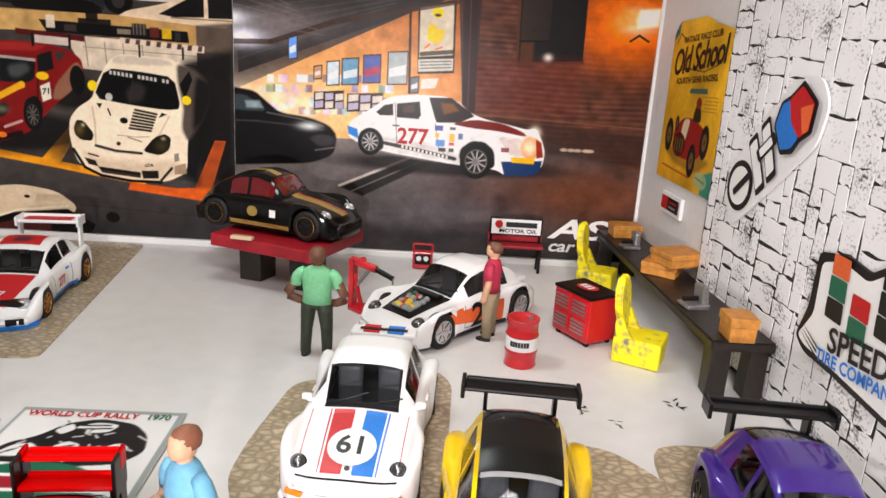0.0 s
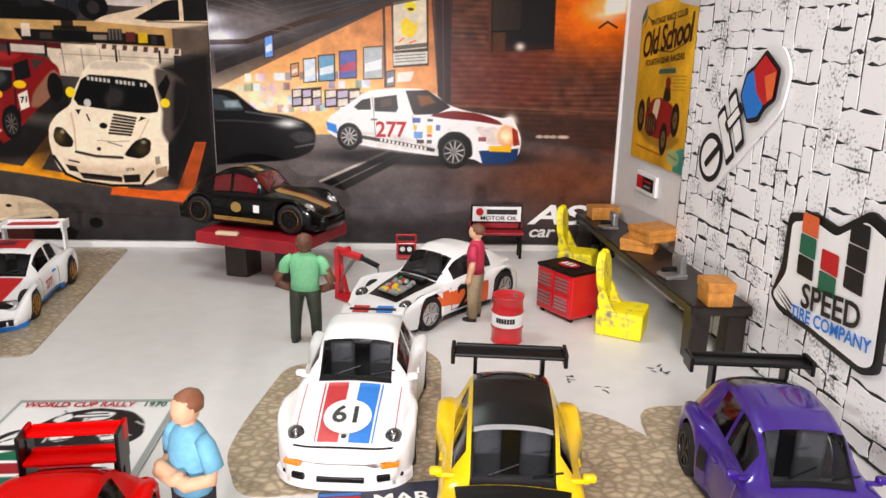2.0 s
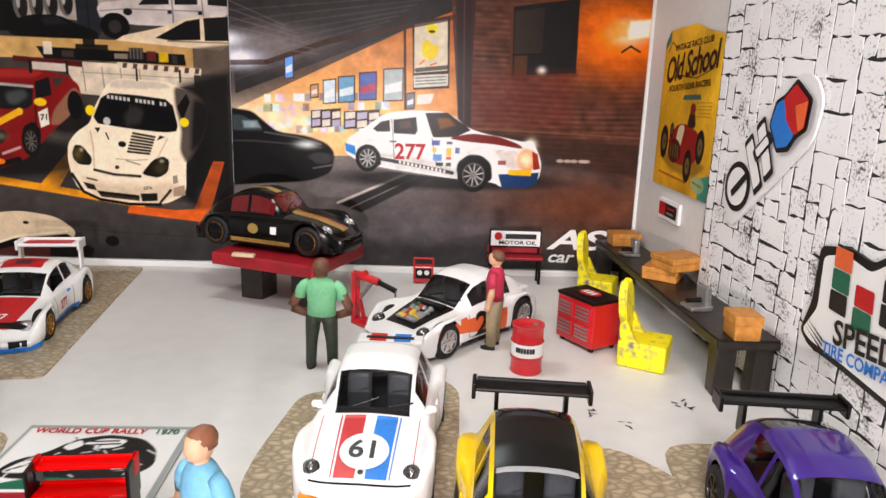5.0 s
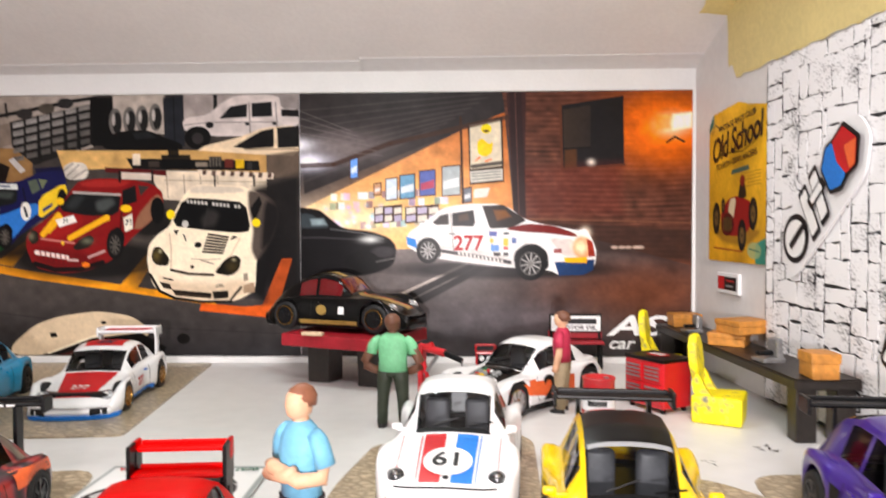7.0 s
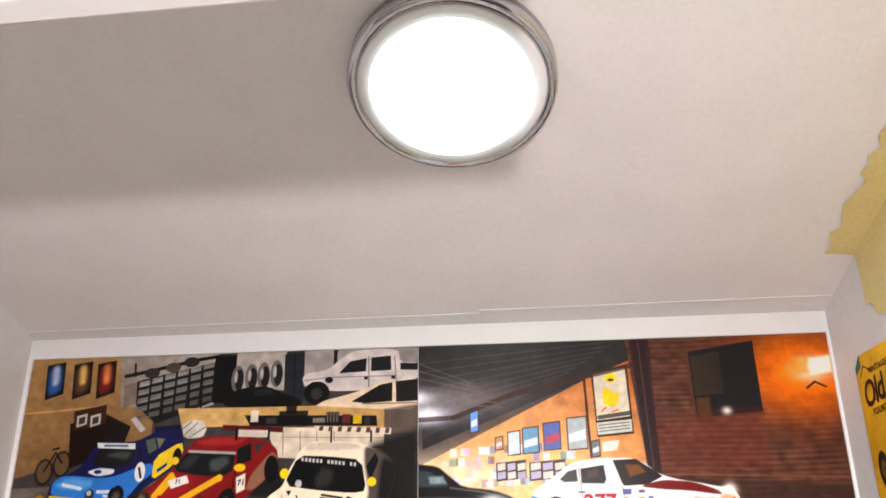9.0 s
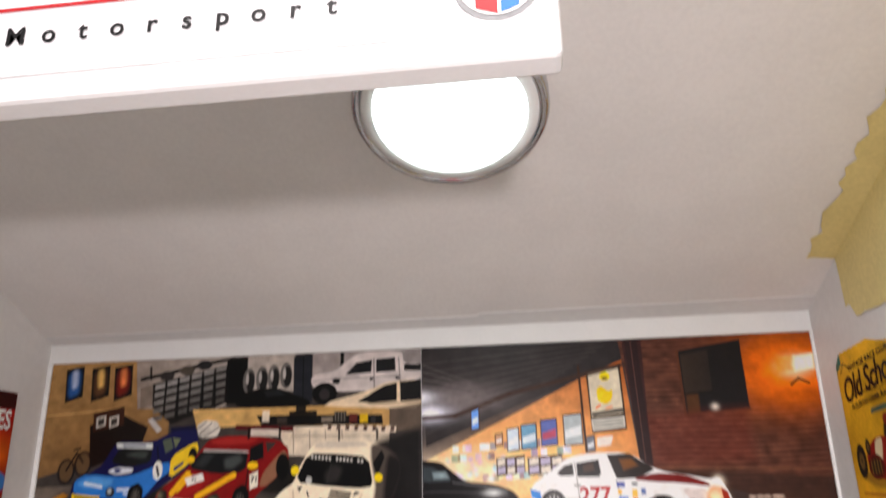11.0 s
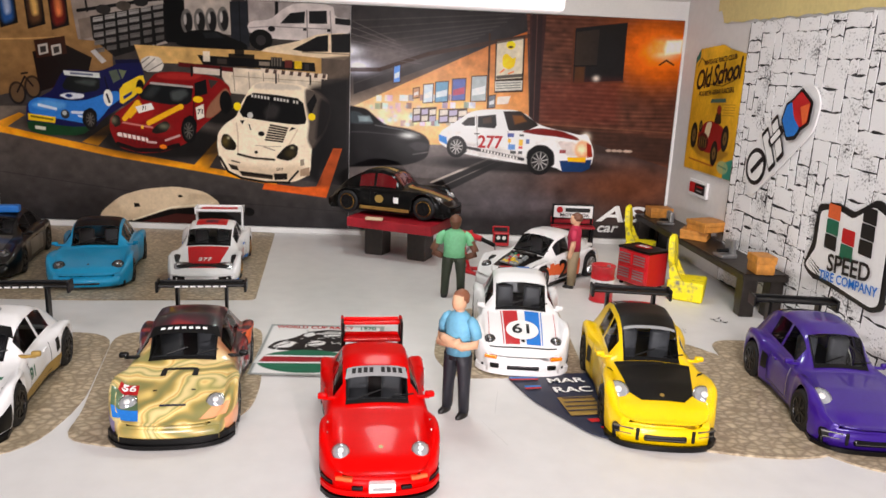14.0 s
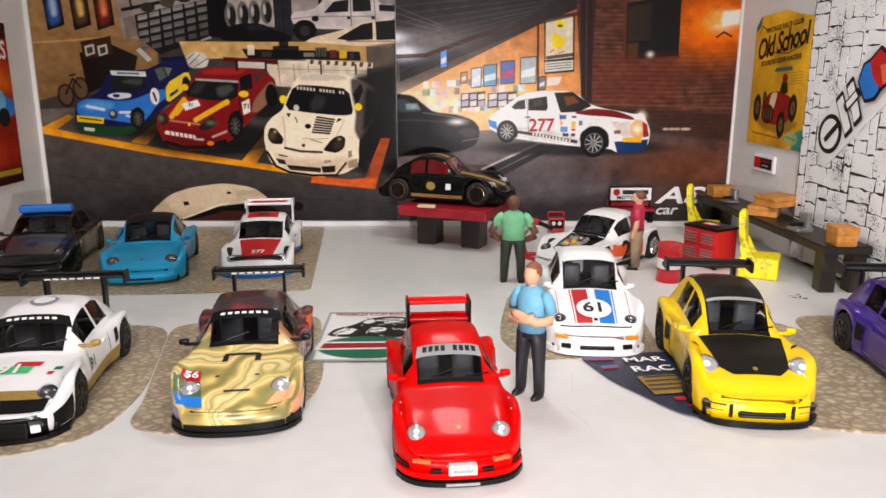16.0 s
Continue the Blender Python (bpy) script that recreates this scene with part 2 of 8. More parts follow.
# ---- geometry helpers ----
def mesh_of(name, verts, faces, material, smooth=True, more=(), slots=None):
    me = bpy.data.meshes.new(name)
    me.from_pydata([tuple(map(float, v)) for v in verts], [], [tuple(map(int, f)) for f in faces])
    for m in (material, *more):
        me.materials.append(m)
    if slots is not None:
        me.polygons.foreach_set("material_index", slots)
    me.polygons.foreach_set("use_smooth", [smooth] * len(me.polygons))
    me.update()
    return me


def part(name, bm, material, parent, label="", smooth=False):
    me = bm
    if not isinstance(bm, bpy.types.Mesh):
        me = bpy.data.meshes.new(name)
        bm.to_mesh(me)
        bm.free()
        me.materials.append(material)
        if smooth:
            me.polygons.foreach_set("use_smooth", [True] * len(me.polygons))
    ob = new(name, me)
    ob.parent = parent
    if label:
        tagged(ob, label)
    return ob


def thing(name, place, label, category, group="", kind="", turn=0.0):
    ob = new(name)
    ob.matrix_world = pose(*place, 0, 0, turn)
    ob.empty_display_size = 0.01
    return tagged(ob, label, category, group, kind)


def slab(x0, x1, y0, y1, z0, z1, bevel=0.0, seg=2, jitter=0.0):
    bm = bmesh.new()
    bmesh.ops.create_cube(bm, size=1)
    for v in bm.verts:
        v.co = Vector((x0 + (v.co.x + 0.5) * (x1 - x0), y0 + (v.co.y + 0.5) * (y1 - y0), z0 + (v.co.z + 0.5) * (z1 - z0)))
        if jitter:
            v.co += Vector([random.uniform(-jitter, jitter) for _ in range(3)])
    if bevel:
        bmesh.ops.bevel(bm, geom=bm.edges[:], offset=bevel, segments=seg, affect="EDGES", profile=0.5)
    return bm


def lathe(profile, n=24, axis="z"):
    """A turned body from (radius, height) pairs."""
    bm = bmesh.new()
    rings = []
    for r, h in profile:
        ring = []
        for i in range(n):
            a = 2 * math.pi * i / n
            p = (r * math.cos(a), r * math.sin(a), h)
            ring.append(bm.verts.new(p if axis == "z" else (p[2], p[0], p[1])))
        rings.append(ring)
    for a, b in zip(rings, rings[1:]):
        for i in range(n):
            bm.faces.new((a[i], a[(i + 1) % n], b[(i + 1) % n], b[i]))
    bm.faces.new(rings[0][::-1])
    bm.faces.new(rings[-1])
    return bm


def rod(a, b, r, n=10):
    a, b = Vector(a), Vector(b)
    bm = lathe([(r, 0), (r, (b - a).length)], n)
    m = Matrix.Translation(a) @ (b - a).to_track_quat("Z", "Y").to_matrix().to_4x4()
    bmesh.ops.transform(bm, matrix=m, verts=bm.verts)
    return bm


def prism(points, z0, z1):
    """An upright prism over a plan outline."""
    bm = bmesh.new()
    lo = [bm.verts.new((x, y, z0)) for x, y in points]
    hi = [bm.verts.new((x, y, z1)) for x, y in points]
    n = len(points)
    for i in range(n):
        bm.faces.new((lo[i], lo[(i + 1) % n], hi[(i + 1) % n], hi[i]))
    bm.faces.new(lo[::-1])
    bm.faces.new(hi)
    bmesh.ops.recalc_face_normals(bm, faces=bm.faces)
    return bm


def rounded(points, r, n=5):
    """An outline with rounded corners."""
    out = []
    k = len(points)
    for i in range(k):
        p0, p, p1 = (Vector(points[j % k]) for j in (i - 1, i, i + 1))
        d = min(r, (p0 - p).length * 0.45, (p1 - p).length * 0.45)
        a, b = p + (p0 - p).normalized() * d, p + (p1 - p).normalized() * d
        for t in np.linspace(0, 1, n):
            out.append(tuple(a * (1 - t) ** 2 + p * 2 * t * (1 - t) + b * t * t))
    return out


def join(*bms):
    out = bmesh.new()
    for b in bms:
        me = bpy.data.meshes.new("tmp")
        b.to_mesh(me)
        b.free()
        out.from_mesh(me)
        bpy.data.meshes.remove(me)
    return out


def letters(text, size, spacing=1.0, slant=0.0, bold=0.022):
    """Flat letters about their own middle: points and faces."""
    cu = bpy.data.curves.new("letters", "FONT")
    cu.body, cu.size, cu.align_x, cu.align_y = text, size, "CENTER", "CENTER"
    cu.space_character, cu.shear, cu.resolution_u = spacing, slant, 3
    cu.offset = size * bold
    ob = new("letters", cu)
    me = bpy.data.meshes.new_from_object(ob.evaluated_get(bpy.context.evaluated_depsgraph_get()))
    pts = [(v.co.x, v.co.y) for v in me.vertices]
    faces = [tuple(p.vertices) for p in me.polygons]
    bpy.data.objects.remove(ob)
    bpy.data.curves.remove(cu)
    bpy.data.meshes.remove(me)
    return pts, faces


def flat_text(name, text, size, material, parent, at, wide=1.0, slant=0.0, spacing=1.0, turn=0.0, label=""):
    """Letters laid on a parent's own x-y plane."""
    pts, faces = letters(text, size, spacing, slant)
    c, s = math.cos(radians(turn)), math.sin(radians(turn))
    v = [(at[0] + c * x * wide - s * y, at[1] + s * x * wide + c * y, at[2]) for x, y in pts]
    return part(name, mesh_of(name, v, faces, material, False), None, parent, label)


def flat_shape(name, points, material, parent, z, label=""):
    v = [(x, y, z) for x, y in points]
    return part(name, mesh_of(name, v, [tuple(range(len(v)))], material, False), None, parent, label)


def oval(cx, cy, rx, ry, n=24, turn=0.0):
    c, s = math.cos(radians(turn)), math.sin(radians(turn))
    out = []
    for i in range(n):
        a = 2 * math.pi * i / n
        x, y = rx * math.cos(a), ry * math.sin(a)
        out.append((cx + c * x - s * y, cy + s * x + c * y))
    return out


class Sheet:
    """A printed sheet: ink is laid on a fine grid, u to the right and v up, both from 0 to 1."""

    def __init__(self, width, height, step):
        self.w, self.h = width, height
        self.nx, self.ny = int(width / step) + 1, int(height / step) + 1
        self.u, self.v = np.meshgrid(np.linspace(0, 1, self.nx), np.linspace(0, 1, self.ny))
        self.ink = np.ones((self.ny, self.nx, 3))
        self.soft = 0.8 / self.nx

    def lay(self, mask, rgb, win=np.s_[:, :]):
        col = np.array(srgb(*rgb)) if len(np.shape(rgb)) == 1 else rgb
        self.ink[win] = self.ink[win] * (1 - mask[..., None]) + col * mask[..., None]

    def window(self, pts, pad):
        """The part of the grid that an outline can touch."""
        p = np.array(pts, float)
        lo, hi = p.min(0) - pad, p.max(0) + (pad, pad * 1.6)
        lo[1] -= pad * 0.6
        a, b = np.clip(np.floor(lo * (self.nx - 1, self.ny - 1)), 0, None).astype(int)
        c, d = np.clip(np.ceil(hi * (self.nx - 1, self.ny - 1)) + 1, 0, None).astype(int)
        return np.s_[b:max(d, b), a:max(c, a)]

    def distance(self, pts, win=np.s_[:, :]):
        k = self.h / self.w
        x, y = self.u[win], self.v[win] * k
        p = np.array(pts, float) * (1, k)
        d = np.full(x.shape, 9.0)
        inside = np.zeros(x.shape, bool)
        for (ax, ay), (bx, by) in zip(p, np.roll(p, -1, 0)):
            ex, ey = bx - ax, by - ay
            t = np.clip(((x - ax) * ex + (y - ay) * ey) / (ex * ex + ey * ey + 1e-12), 0, 1)
            d = np.minimum(d, np.hypot(x - ax - t * ex, y - ay - t * ey))
            if ay != by:
                inside ^= ((ay > y) != (by > y)) & (x < (bx - ax) * (y - ay) / (by - ay) + ax)
        return np.where(inside, -d, d)

    def blob(self, pts, rgb, alpha=1.0, soft=0.0, turns=2):
        """A smooth outline through the corners given."""
        p = np.array(pts, float)
        for _ in range(turns):
            q = np.roll(p, -1, 0)
            p = np.stack([0.82 * p + 0.18 * q, 0.18 * p + 0.82 * q], 1).reshape(-1, 2)
        self.poly(p, rgb, alpha, soft)

    def poly(self, pts, rgb, alpha=1.0, soft=0.0):
        k = max(soft, self.soft)
        win = self.window(pts, k * 1.5)
        self.lay(np.clip(0.5 - self.distance(pts, win) / k, 0, 1) * alpha, rgb, win)

    def line(self, pts, rgb, width, alpha=1.0):
        k = self.h / self.w
        for (ax, ay), (bx, by) in zip(pts, pts[1:]):
            win = self.window([(ax, ay), (bx, by)], width + 2 * self.soft)
            ex, ey = bx - ax, (by - ay) * k
            u, v = self.u[win], self.v[win]
            t = np.clip(((u - ax) * ex + (v - ay) * k * ey) / (ex * ex + ey * ey + 1e-12), 0, 1)
            d = np.hypot(u - ax - t * ex, (v - ay) * k - t * ey)
            self.lay(np.clip(0.5 + (width / 2 - d) / self.soft, 0, 1) * alpha, rgb, win)

    def oval(self, c, r, rgb, alpha=1.0, soft=0.0):
        k = max(soft, self.soft / min(r))
        g = 1 + k
        win = self.window([(c[0] - r[0] * g, c[1] - r[1] * g), (c[0] + r[0] * g, c[1] + r[1] * g)], self.soft)
        q = np.hypot((self.u[win] - c[0]) / r[0], (self.v[win] - c[1]) / r[1])
        self.lay(np.clip(0.5 + (1 - q) / k, 0, 1) * alpha, rgb, win)

    def glow(self, c, r, rgb, alpha=1.0):
        q = ((self.u - c[0]) / r[0]) ** 2 + ((self.v - c[1]) / r[1]) ** 2
        self.lay(np.exp(-q) * alpha, rgb)

    def ramp(self, a, b, rgb0, rgb1, mask=None):
        """A blend from colour 0 at a to colour 1 at b, within an outline."""
        dx, dy = b[0] - a[0], b[1] - a[1]
        t = np.clip(((self.u - a[0]) * dx + (self.v - a[1]) * dy) / (dx * dx + dy * dy), 0, 1)[..., None]
        col = np.array(srgb(*rgb0)) * (1 - t) + np.array(srgb(*rgb1)) * t
        m = np.ones(self.u.shape) if mask is None else np.clip(0.5 - self.distance(mask) / self.soft, 0, 1)
        self.lay(m, col)

    def rough(self, amount, nx, ny, seed):
        rng = np.random.default_rng(seed)
        g = rng.normal(0, 1, (ny + 2, nx + 2))
        fx, fy = self.u * nx, self.v * ny
        i, j = fx.astype(int), fy.astype(int)
        a, b = fx - i, fy - j
        n = g[j, i] * (1 - a) * (1 - b) + g[j, i + 1] * a * (1 - b) + g[j + 1, i] * (1 - a) * b + g[j + 1, i + 1] * a * b
        return n * amount

    def shade(self, n, pts=None):
        m = 1.0 if pts is None else np.clip(0.5 - self.distance(pts) / self.soft, 0, 1)
        self.ink = np.clip(self.ink * (1 + (n * m)[..., None]), 0.003, 0.95)

    def develop(self, gamma=1.25, gain=1.12, colour=1.2):
        """Photographic contrast and colour strength of the print."""
        grey = self.ink.mean(2, keepdims=True)
        self.ink = np.clip(grey + (self.ink - grey) * colour, 0.002, 1) ** gamma * gain
        self.ink = np.clip(self.ink, 0.002, 0.9)

    def mesh(self, name, material, keep=None, wave=0.0):
        x, y = (self.u * self.w).ravel(), (self.v * self.h).ravel()
        me = bpy.data.meshes.new(name)
        idx = np.arange(self.nx * self.ny).reshape(self.ny, self.nx)
        quads = np.stack([idx[:-1, :-1], idx[:-1, 1:], idx[1:, 1:], idx[1:, :-1]], -1).reshape(-1, 4)
        if keep is not None:
            inside = (self.distance(keep) < self.soft).ravel()
            quads = quads[inside[quads].all(1)]
        z = np.zeros(x.shape) if not wave else self.rough(wave, 6, 5, 3).ravel()
        me.vertices.add(len(x))
        me.vertices.foreach_set("co", np.stack([x, y, z], -1).ravel())
        me.loops.add(quads.size)
        me.loops.foreach_set("vertex_index", quads.ravel())
        me.polygons.add(len(quads))
        me.polygons.foreach_set("loop_start", np.arange(0, quads.size, 4))
        me.update(calc_edges=True)
        att = me.color_attributes.new("ink", "FLOAT_COLOR", "POINT")
        att.data.foreach_set("color", np.concatenate([self.ink.reshape(-1, 3), np.ones((len(x), 1))], 1).ravel())
        me.materials.append(material)
        return me


# ---- the box: floor, walls, ceiling ----
BACK, LEFT, FRONT = 0.379, -0.301, 0.076
CEIL_Z, CEIL_K = 0.1475, 0.42


def right_x(y):
    return 0.1105 + (BACK - y) * 0.08


def left_x(y):
    return LEFT - (BACK - y) * 0.03


def ceil_z(y):
    return CEIL_Z + (BACK - y) * CEIL_K


def block(name, points, z0, z1, material, label, category, kind="structure"):
    bm = prism(points, z0, z1)
    return tagged(part(name, bm, material, None), label, category, "", kind)


block("floor", [(-0.34, FRONT), (0.16, FRONT), (0.16, BACK), (-0.34, BACK)], -0.006, 0.0, FLOOR_WHITE, "white painted board floor of the display box", "floor")
block("wall_back", [(-0.34, BACK), (0.16, BACK), (0.16, BACK + 0.006), (-0.34, BACK + 0.006)], -0.006, 0.30, WHITE_BOARD, "white back board of the display box", "wall")
block("wall_right", [(right_x(BACK), BACK), (right_x(FRONT), FRONT), (right_x(FRONT) + 0.006, FRONT), (right_x(BACK) + 0.006, BACK)], 0.0, 0.30, WHITE_BOARD, "white side board behind the stone paper", "wall")
block("wall_left", [(left_x(BACK), BACK), (left_x(BACK) - 0.006, BACK), (left_x(FRONT) - 0.006, FRONT), (left_x(FRONT), FRONT)], 0.0, 0.30, WHITE_BOARD, "white side board with a red poster", "wall")
bm = bmesh.new()
y0, y1 = FRONT, BACK
v = [bm.verts.new(p) for p in ((-0.32, y1, ceil_z(y1)), (0.15, y1, ceil_z(y1)), (0.15, y0, ceil_z(y0)), (-0.32, y0, ceil_z(y0)),
                               (-0.32, y1, ceil_z(y1) + 0.006), (0.15, y1, ceil_z(y1) + 0.006), (0.15, y0, ceil_z(y0) + 0.006), (-0.32, y0, ceil_z(y0) + 0.006))]
for f in ((0, 3, 2, 1), (4, 5, 6, 7), (0, 1, 5, 4), (1, 2, 6, 5), (2, 3, 7, 6), (3, 0, 4, 7)):
    bm.faces.new([v[i] for i in f])
tagged(part("ceiling", bm, CEIL_GREY, None), "sloping pale grey card ceiling of the box", "ceiling", "", "structure")
# white edging: along the floor, the ceiling and the corners
tagged(part("trim_floor", slab(LEFT, right_x(BACK) - 0.001, BACK - 0.003, BACK - 0.0005, 0.0, 0.0032, 0.0005), WHITE_INK, None), "white strip along the foot of the back wall", "trim", "", "structure")
tagged(part("trim_ceiling", slab(LEFT - 0.001, right_x(BACK) + 0.002, BACK - 0.002, BACK + 0.0005, 0.1372, 0.1490, 0.0006), WHITE_INK, None), "white strip along the top of the back wall", "trim", "", "structure")
tagged(part("trim_corner_right", slab(right_x(BACK) - 0.0012, right_x(BACK) + 0.0008, BACK - 0.0025, BACK + 0.0005, 0.003, 0.138, 0.0004), WHITE_INK, None), "thin white corner strip", "trim", "", "structure")
tagged(part("trim_corner_left", slab(LEFT - 0.0008, LEFT + 0.0022, BACK - 0.0025, BACK + 0.0005, 0.003, 0.138, 0.0004), WHITE_INK, None), "thin white corner strip", "trim", "", "structure")
# card tape over the joint of the ceiling
strip = thing("ceiling_tape", (0, 0, 0), "clear sticky tape strip over the ceiling joint", "tape")
for a, b, w in ((-0.30, -0.055, 0.010), (-0.056, 0.112, 0.013)):
    bm = bmesh.new()
    q = [bm.verts.new((x, y, ceil_z(y) - 0.0006)) for x, y in ((a, BACK - 0.002), (b, BACK - 0.002), (b, BACK - w), (a, BACK - w + 0.001))]
    q2 = [bm.verts.new(p.co + Vector((0, 0, 0.0005))) for p in q]
    bm.faces.new(q[::-1])
    bm.faces.new(q2)
    for i in range(4):
        bm.faces.new((q[i], q[(i + 1) % 4], q2[(i + 1) % 4], q2[i]))
    part("strip", bm, WHITE_BOARD, strip)
# the table under the box and the dark room round it
block("table", [(-1.2, -0.8), (1.2, -0.8), (1.2, 0.7), (-1.2, 0.7)], -0.03, -0.0065, ROOM_DARK, "dark table top under the box", "table")

# round cabinet light
light = thing("cabinet_light", PUCK, "round white cabinet light, switched on, under the ceiling", "lamp")
light.matrix_world = Matrix.Translation(PUCK) @ Euler((-math.atan(CEIL_K), 0, 0)).to_matrix().to_4x4() @ pose(0, 0, 0, 180, 0, 0)
R0 = 0.0375
part("housing", lathe([(R0, -0.002), (R0, 0.004), (R0 - 0.0008, 0.0055), (R0 - 0.003, 0.0060), (R0 - 0.0035, 0.004)], 48), CHROME, light, "silver ring", True)
part("reflector", lathe([(R0 - 0.0032, 0.0052), (R0 - 0.0045, 0.0062), (R0 - 0.008, 0.0066), (R0 - 0.0082, 0.0045)], 48), WHITE_INK, light, "white inner ring", True)
lens = part("lens", lathe([(R0 - 0.008, 0.004), (R0 - 0.0083, 0.0066), (R0 - 0.012, 0.0078), (R0 - 0.022, 0.0088), (0.003, 0.0092)], 48), LIGHT, light, "glowing lens", True)
lens.visible_shadow = False

# header board across the open front
board = thing("header_board", (-0.0207, 0.0737, 0.117), "white foam header board with small dark letters", "sign")
part("panel", slab(-0.24, 0.0, 0.0, 0.006, 0.0, 0.075, 0.001), WHITE_INK, board)
sheet_face = new("front_sheet")
sheet_face.parent = board
sheet_face.matrix_local = pose(0, -0.0004, 0, 90, 0, 0)
board_print = part("printed_sheet", mesh_of("printed_sheet", [(-0.238, 0.004, 0), (-0.001, 0.004, 0), (-0.001, 0.073, 0), (-0.238, 0.073, 0)], [(0, 1, 2, 3)], STICKER_WHITE), None, board)
board_print.matrix_local = pose(0, -0.0004, 0, 90, 0, 0)
bpy.data.objects.remove(sheet_face)
for i, ch in enumerate("Motorsport"):
    flat_text("letter", ch, 0.0042, BLACK_INK, board_print, (-0.0805 + i * 0.0054, 0.0105, 0.0003))
flat_shape("red_rule", [(-0.09, 0.0152), (-0.022, 0.0152), (-0.022, 0.0158), (-0.09, 0.0158)], RED_INK, board_print, 0.0003)
flat_shape("emblem", oval(-0.0085, 0.0118, 0.0062, 0.0062), GREY_INK, board_print, 0.0003)
flat_shape("emblem_field", oval(-0.0085, 0.0118, 0.0055, 0.0055), WHITE_INK, board_print, 0.0005)
flat_shape("emblem_red", [(-0.0115, 0.0075), (-0.0085, 0.0064), (-0.0085, 0.0165), (-0.0115, 0.0160)], RED_INK, board_print, 0.0007)
flat_shape("emblem_blue", [(-0.0080, 0.0066), (-0.0055, 0.0075), (-0.0055, 0.0160), (-0.0080, 0.0165)], BLUE_INK, board_print, 0.0007)

# masking tape over the corner of wall and ceiling
tape = thing("masking_tape", (0, 0, 0), "torn pale yellow masking tape over the corner", "tape")
ys = np.linspace(0.10, 0.338, 60)
verts, faces = [], []
for i, y in enumerate(ys):
    e = random.uniform(-0.0006, 0.0006)
    x = right_x(y)
    low = 0.1338 + e if y < 0.330 else 0.140 + e
    verts += [(x - 0.0006, y, low), (x - 0.0008, y, min(ceil_z(y), 0.23) - 0.010), (x - 0.0012, y, ceil_z(y) - 0.0018), (x - 0.010, y, ceil_z(y - 0) - 0.0008), (x - 0.014 + 4 * e, y, ceil_z(y) - 0.0007)]
for lo, hi, name in ((0, 2, "wall_strip"), (2, 4, "ceiling_strip")):
    n = hi - lo + 1
    some = [verts[i * 5 + j] for i in range(len(ys)) for j in range(lo, hi + 1)]
    faces = [(i * n + j, i * n + j + 1, (i + 1) * n + j + 1, (i + 1) * n + j) for i in range(len(ys) - 1) for j in range(n - 1)]
    part(name, mesh_of(name, some, faces, TAPE, True), None, tape)


# ---- toy cars ----
def curve(ctrl, s):
    x = np.linspace(-0.06, 1.06, 240)
    y = np.interp(x, [c[0] for c in ctrl], [c[1] for c in ctrl])
    k = np.hanning(15)
    k /= k.sum()
    y = np.convolve(np.pad(y, 7, mode="edge"), k, "valid")
    return np.interp(s, x, y)


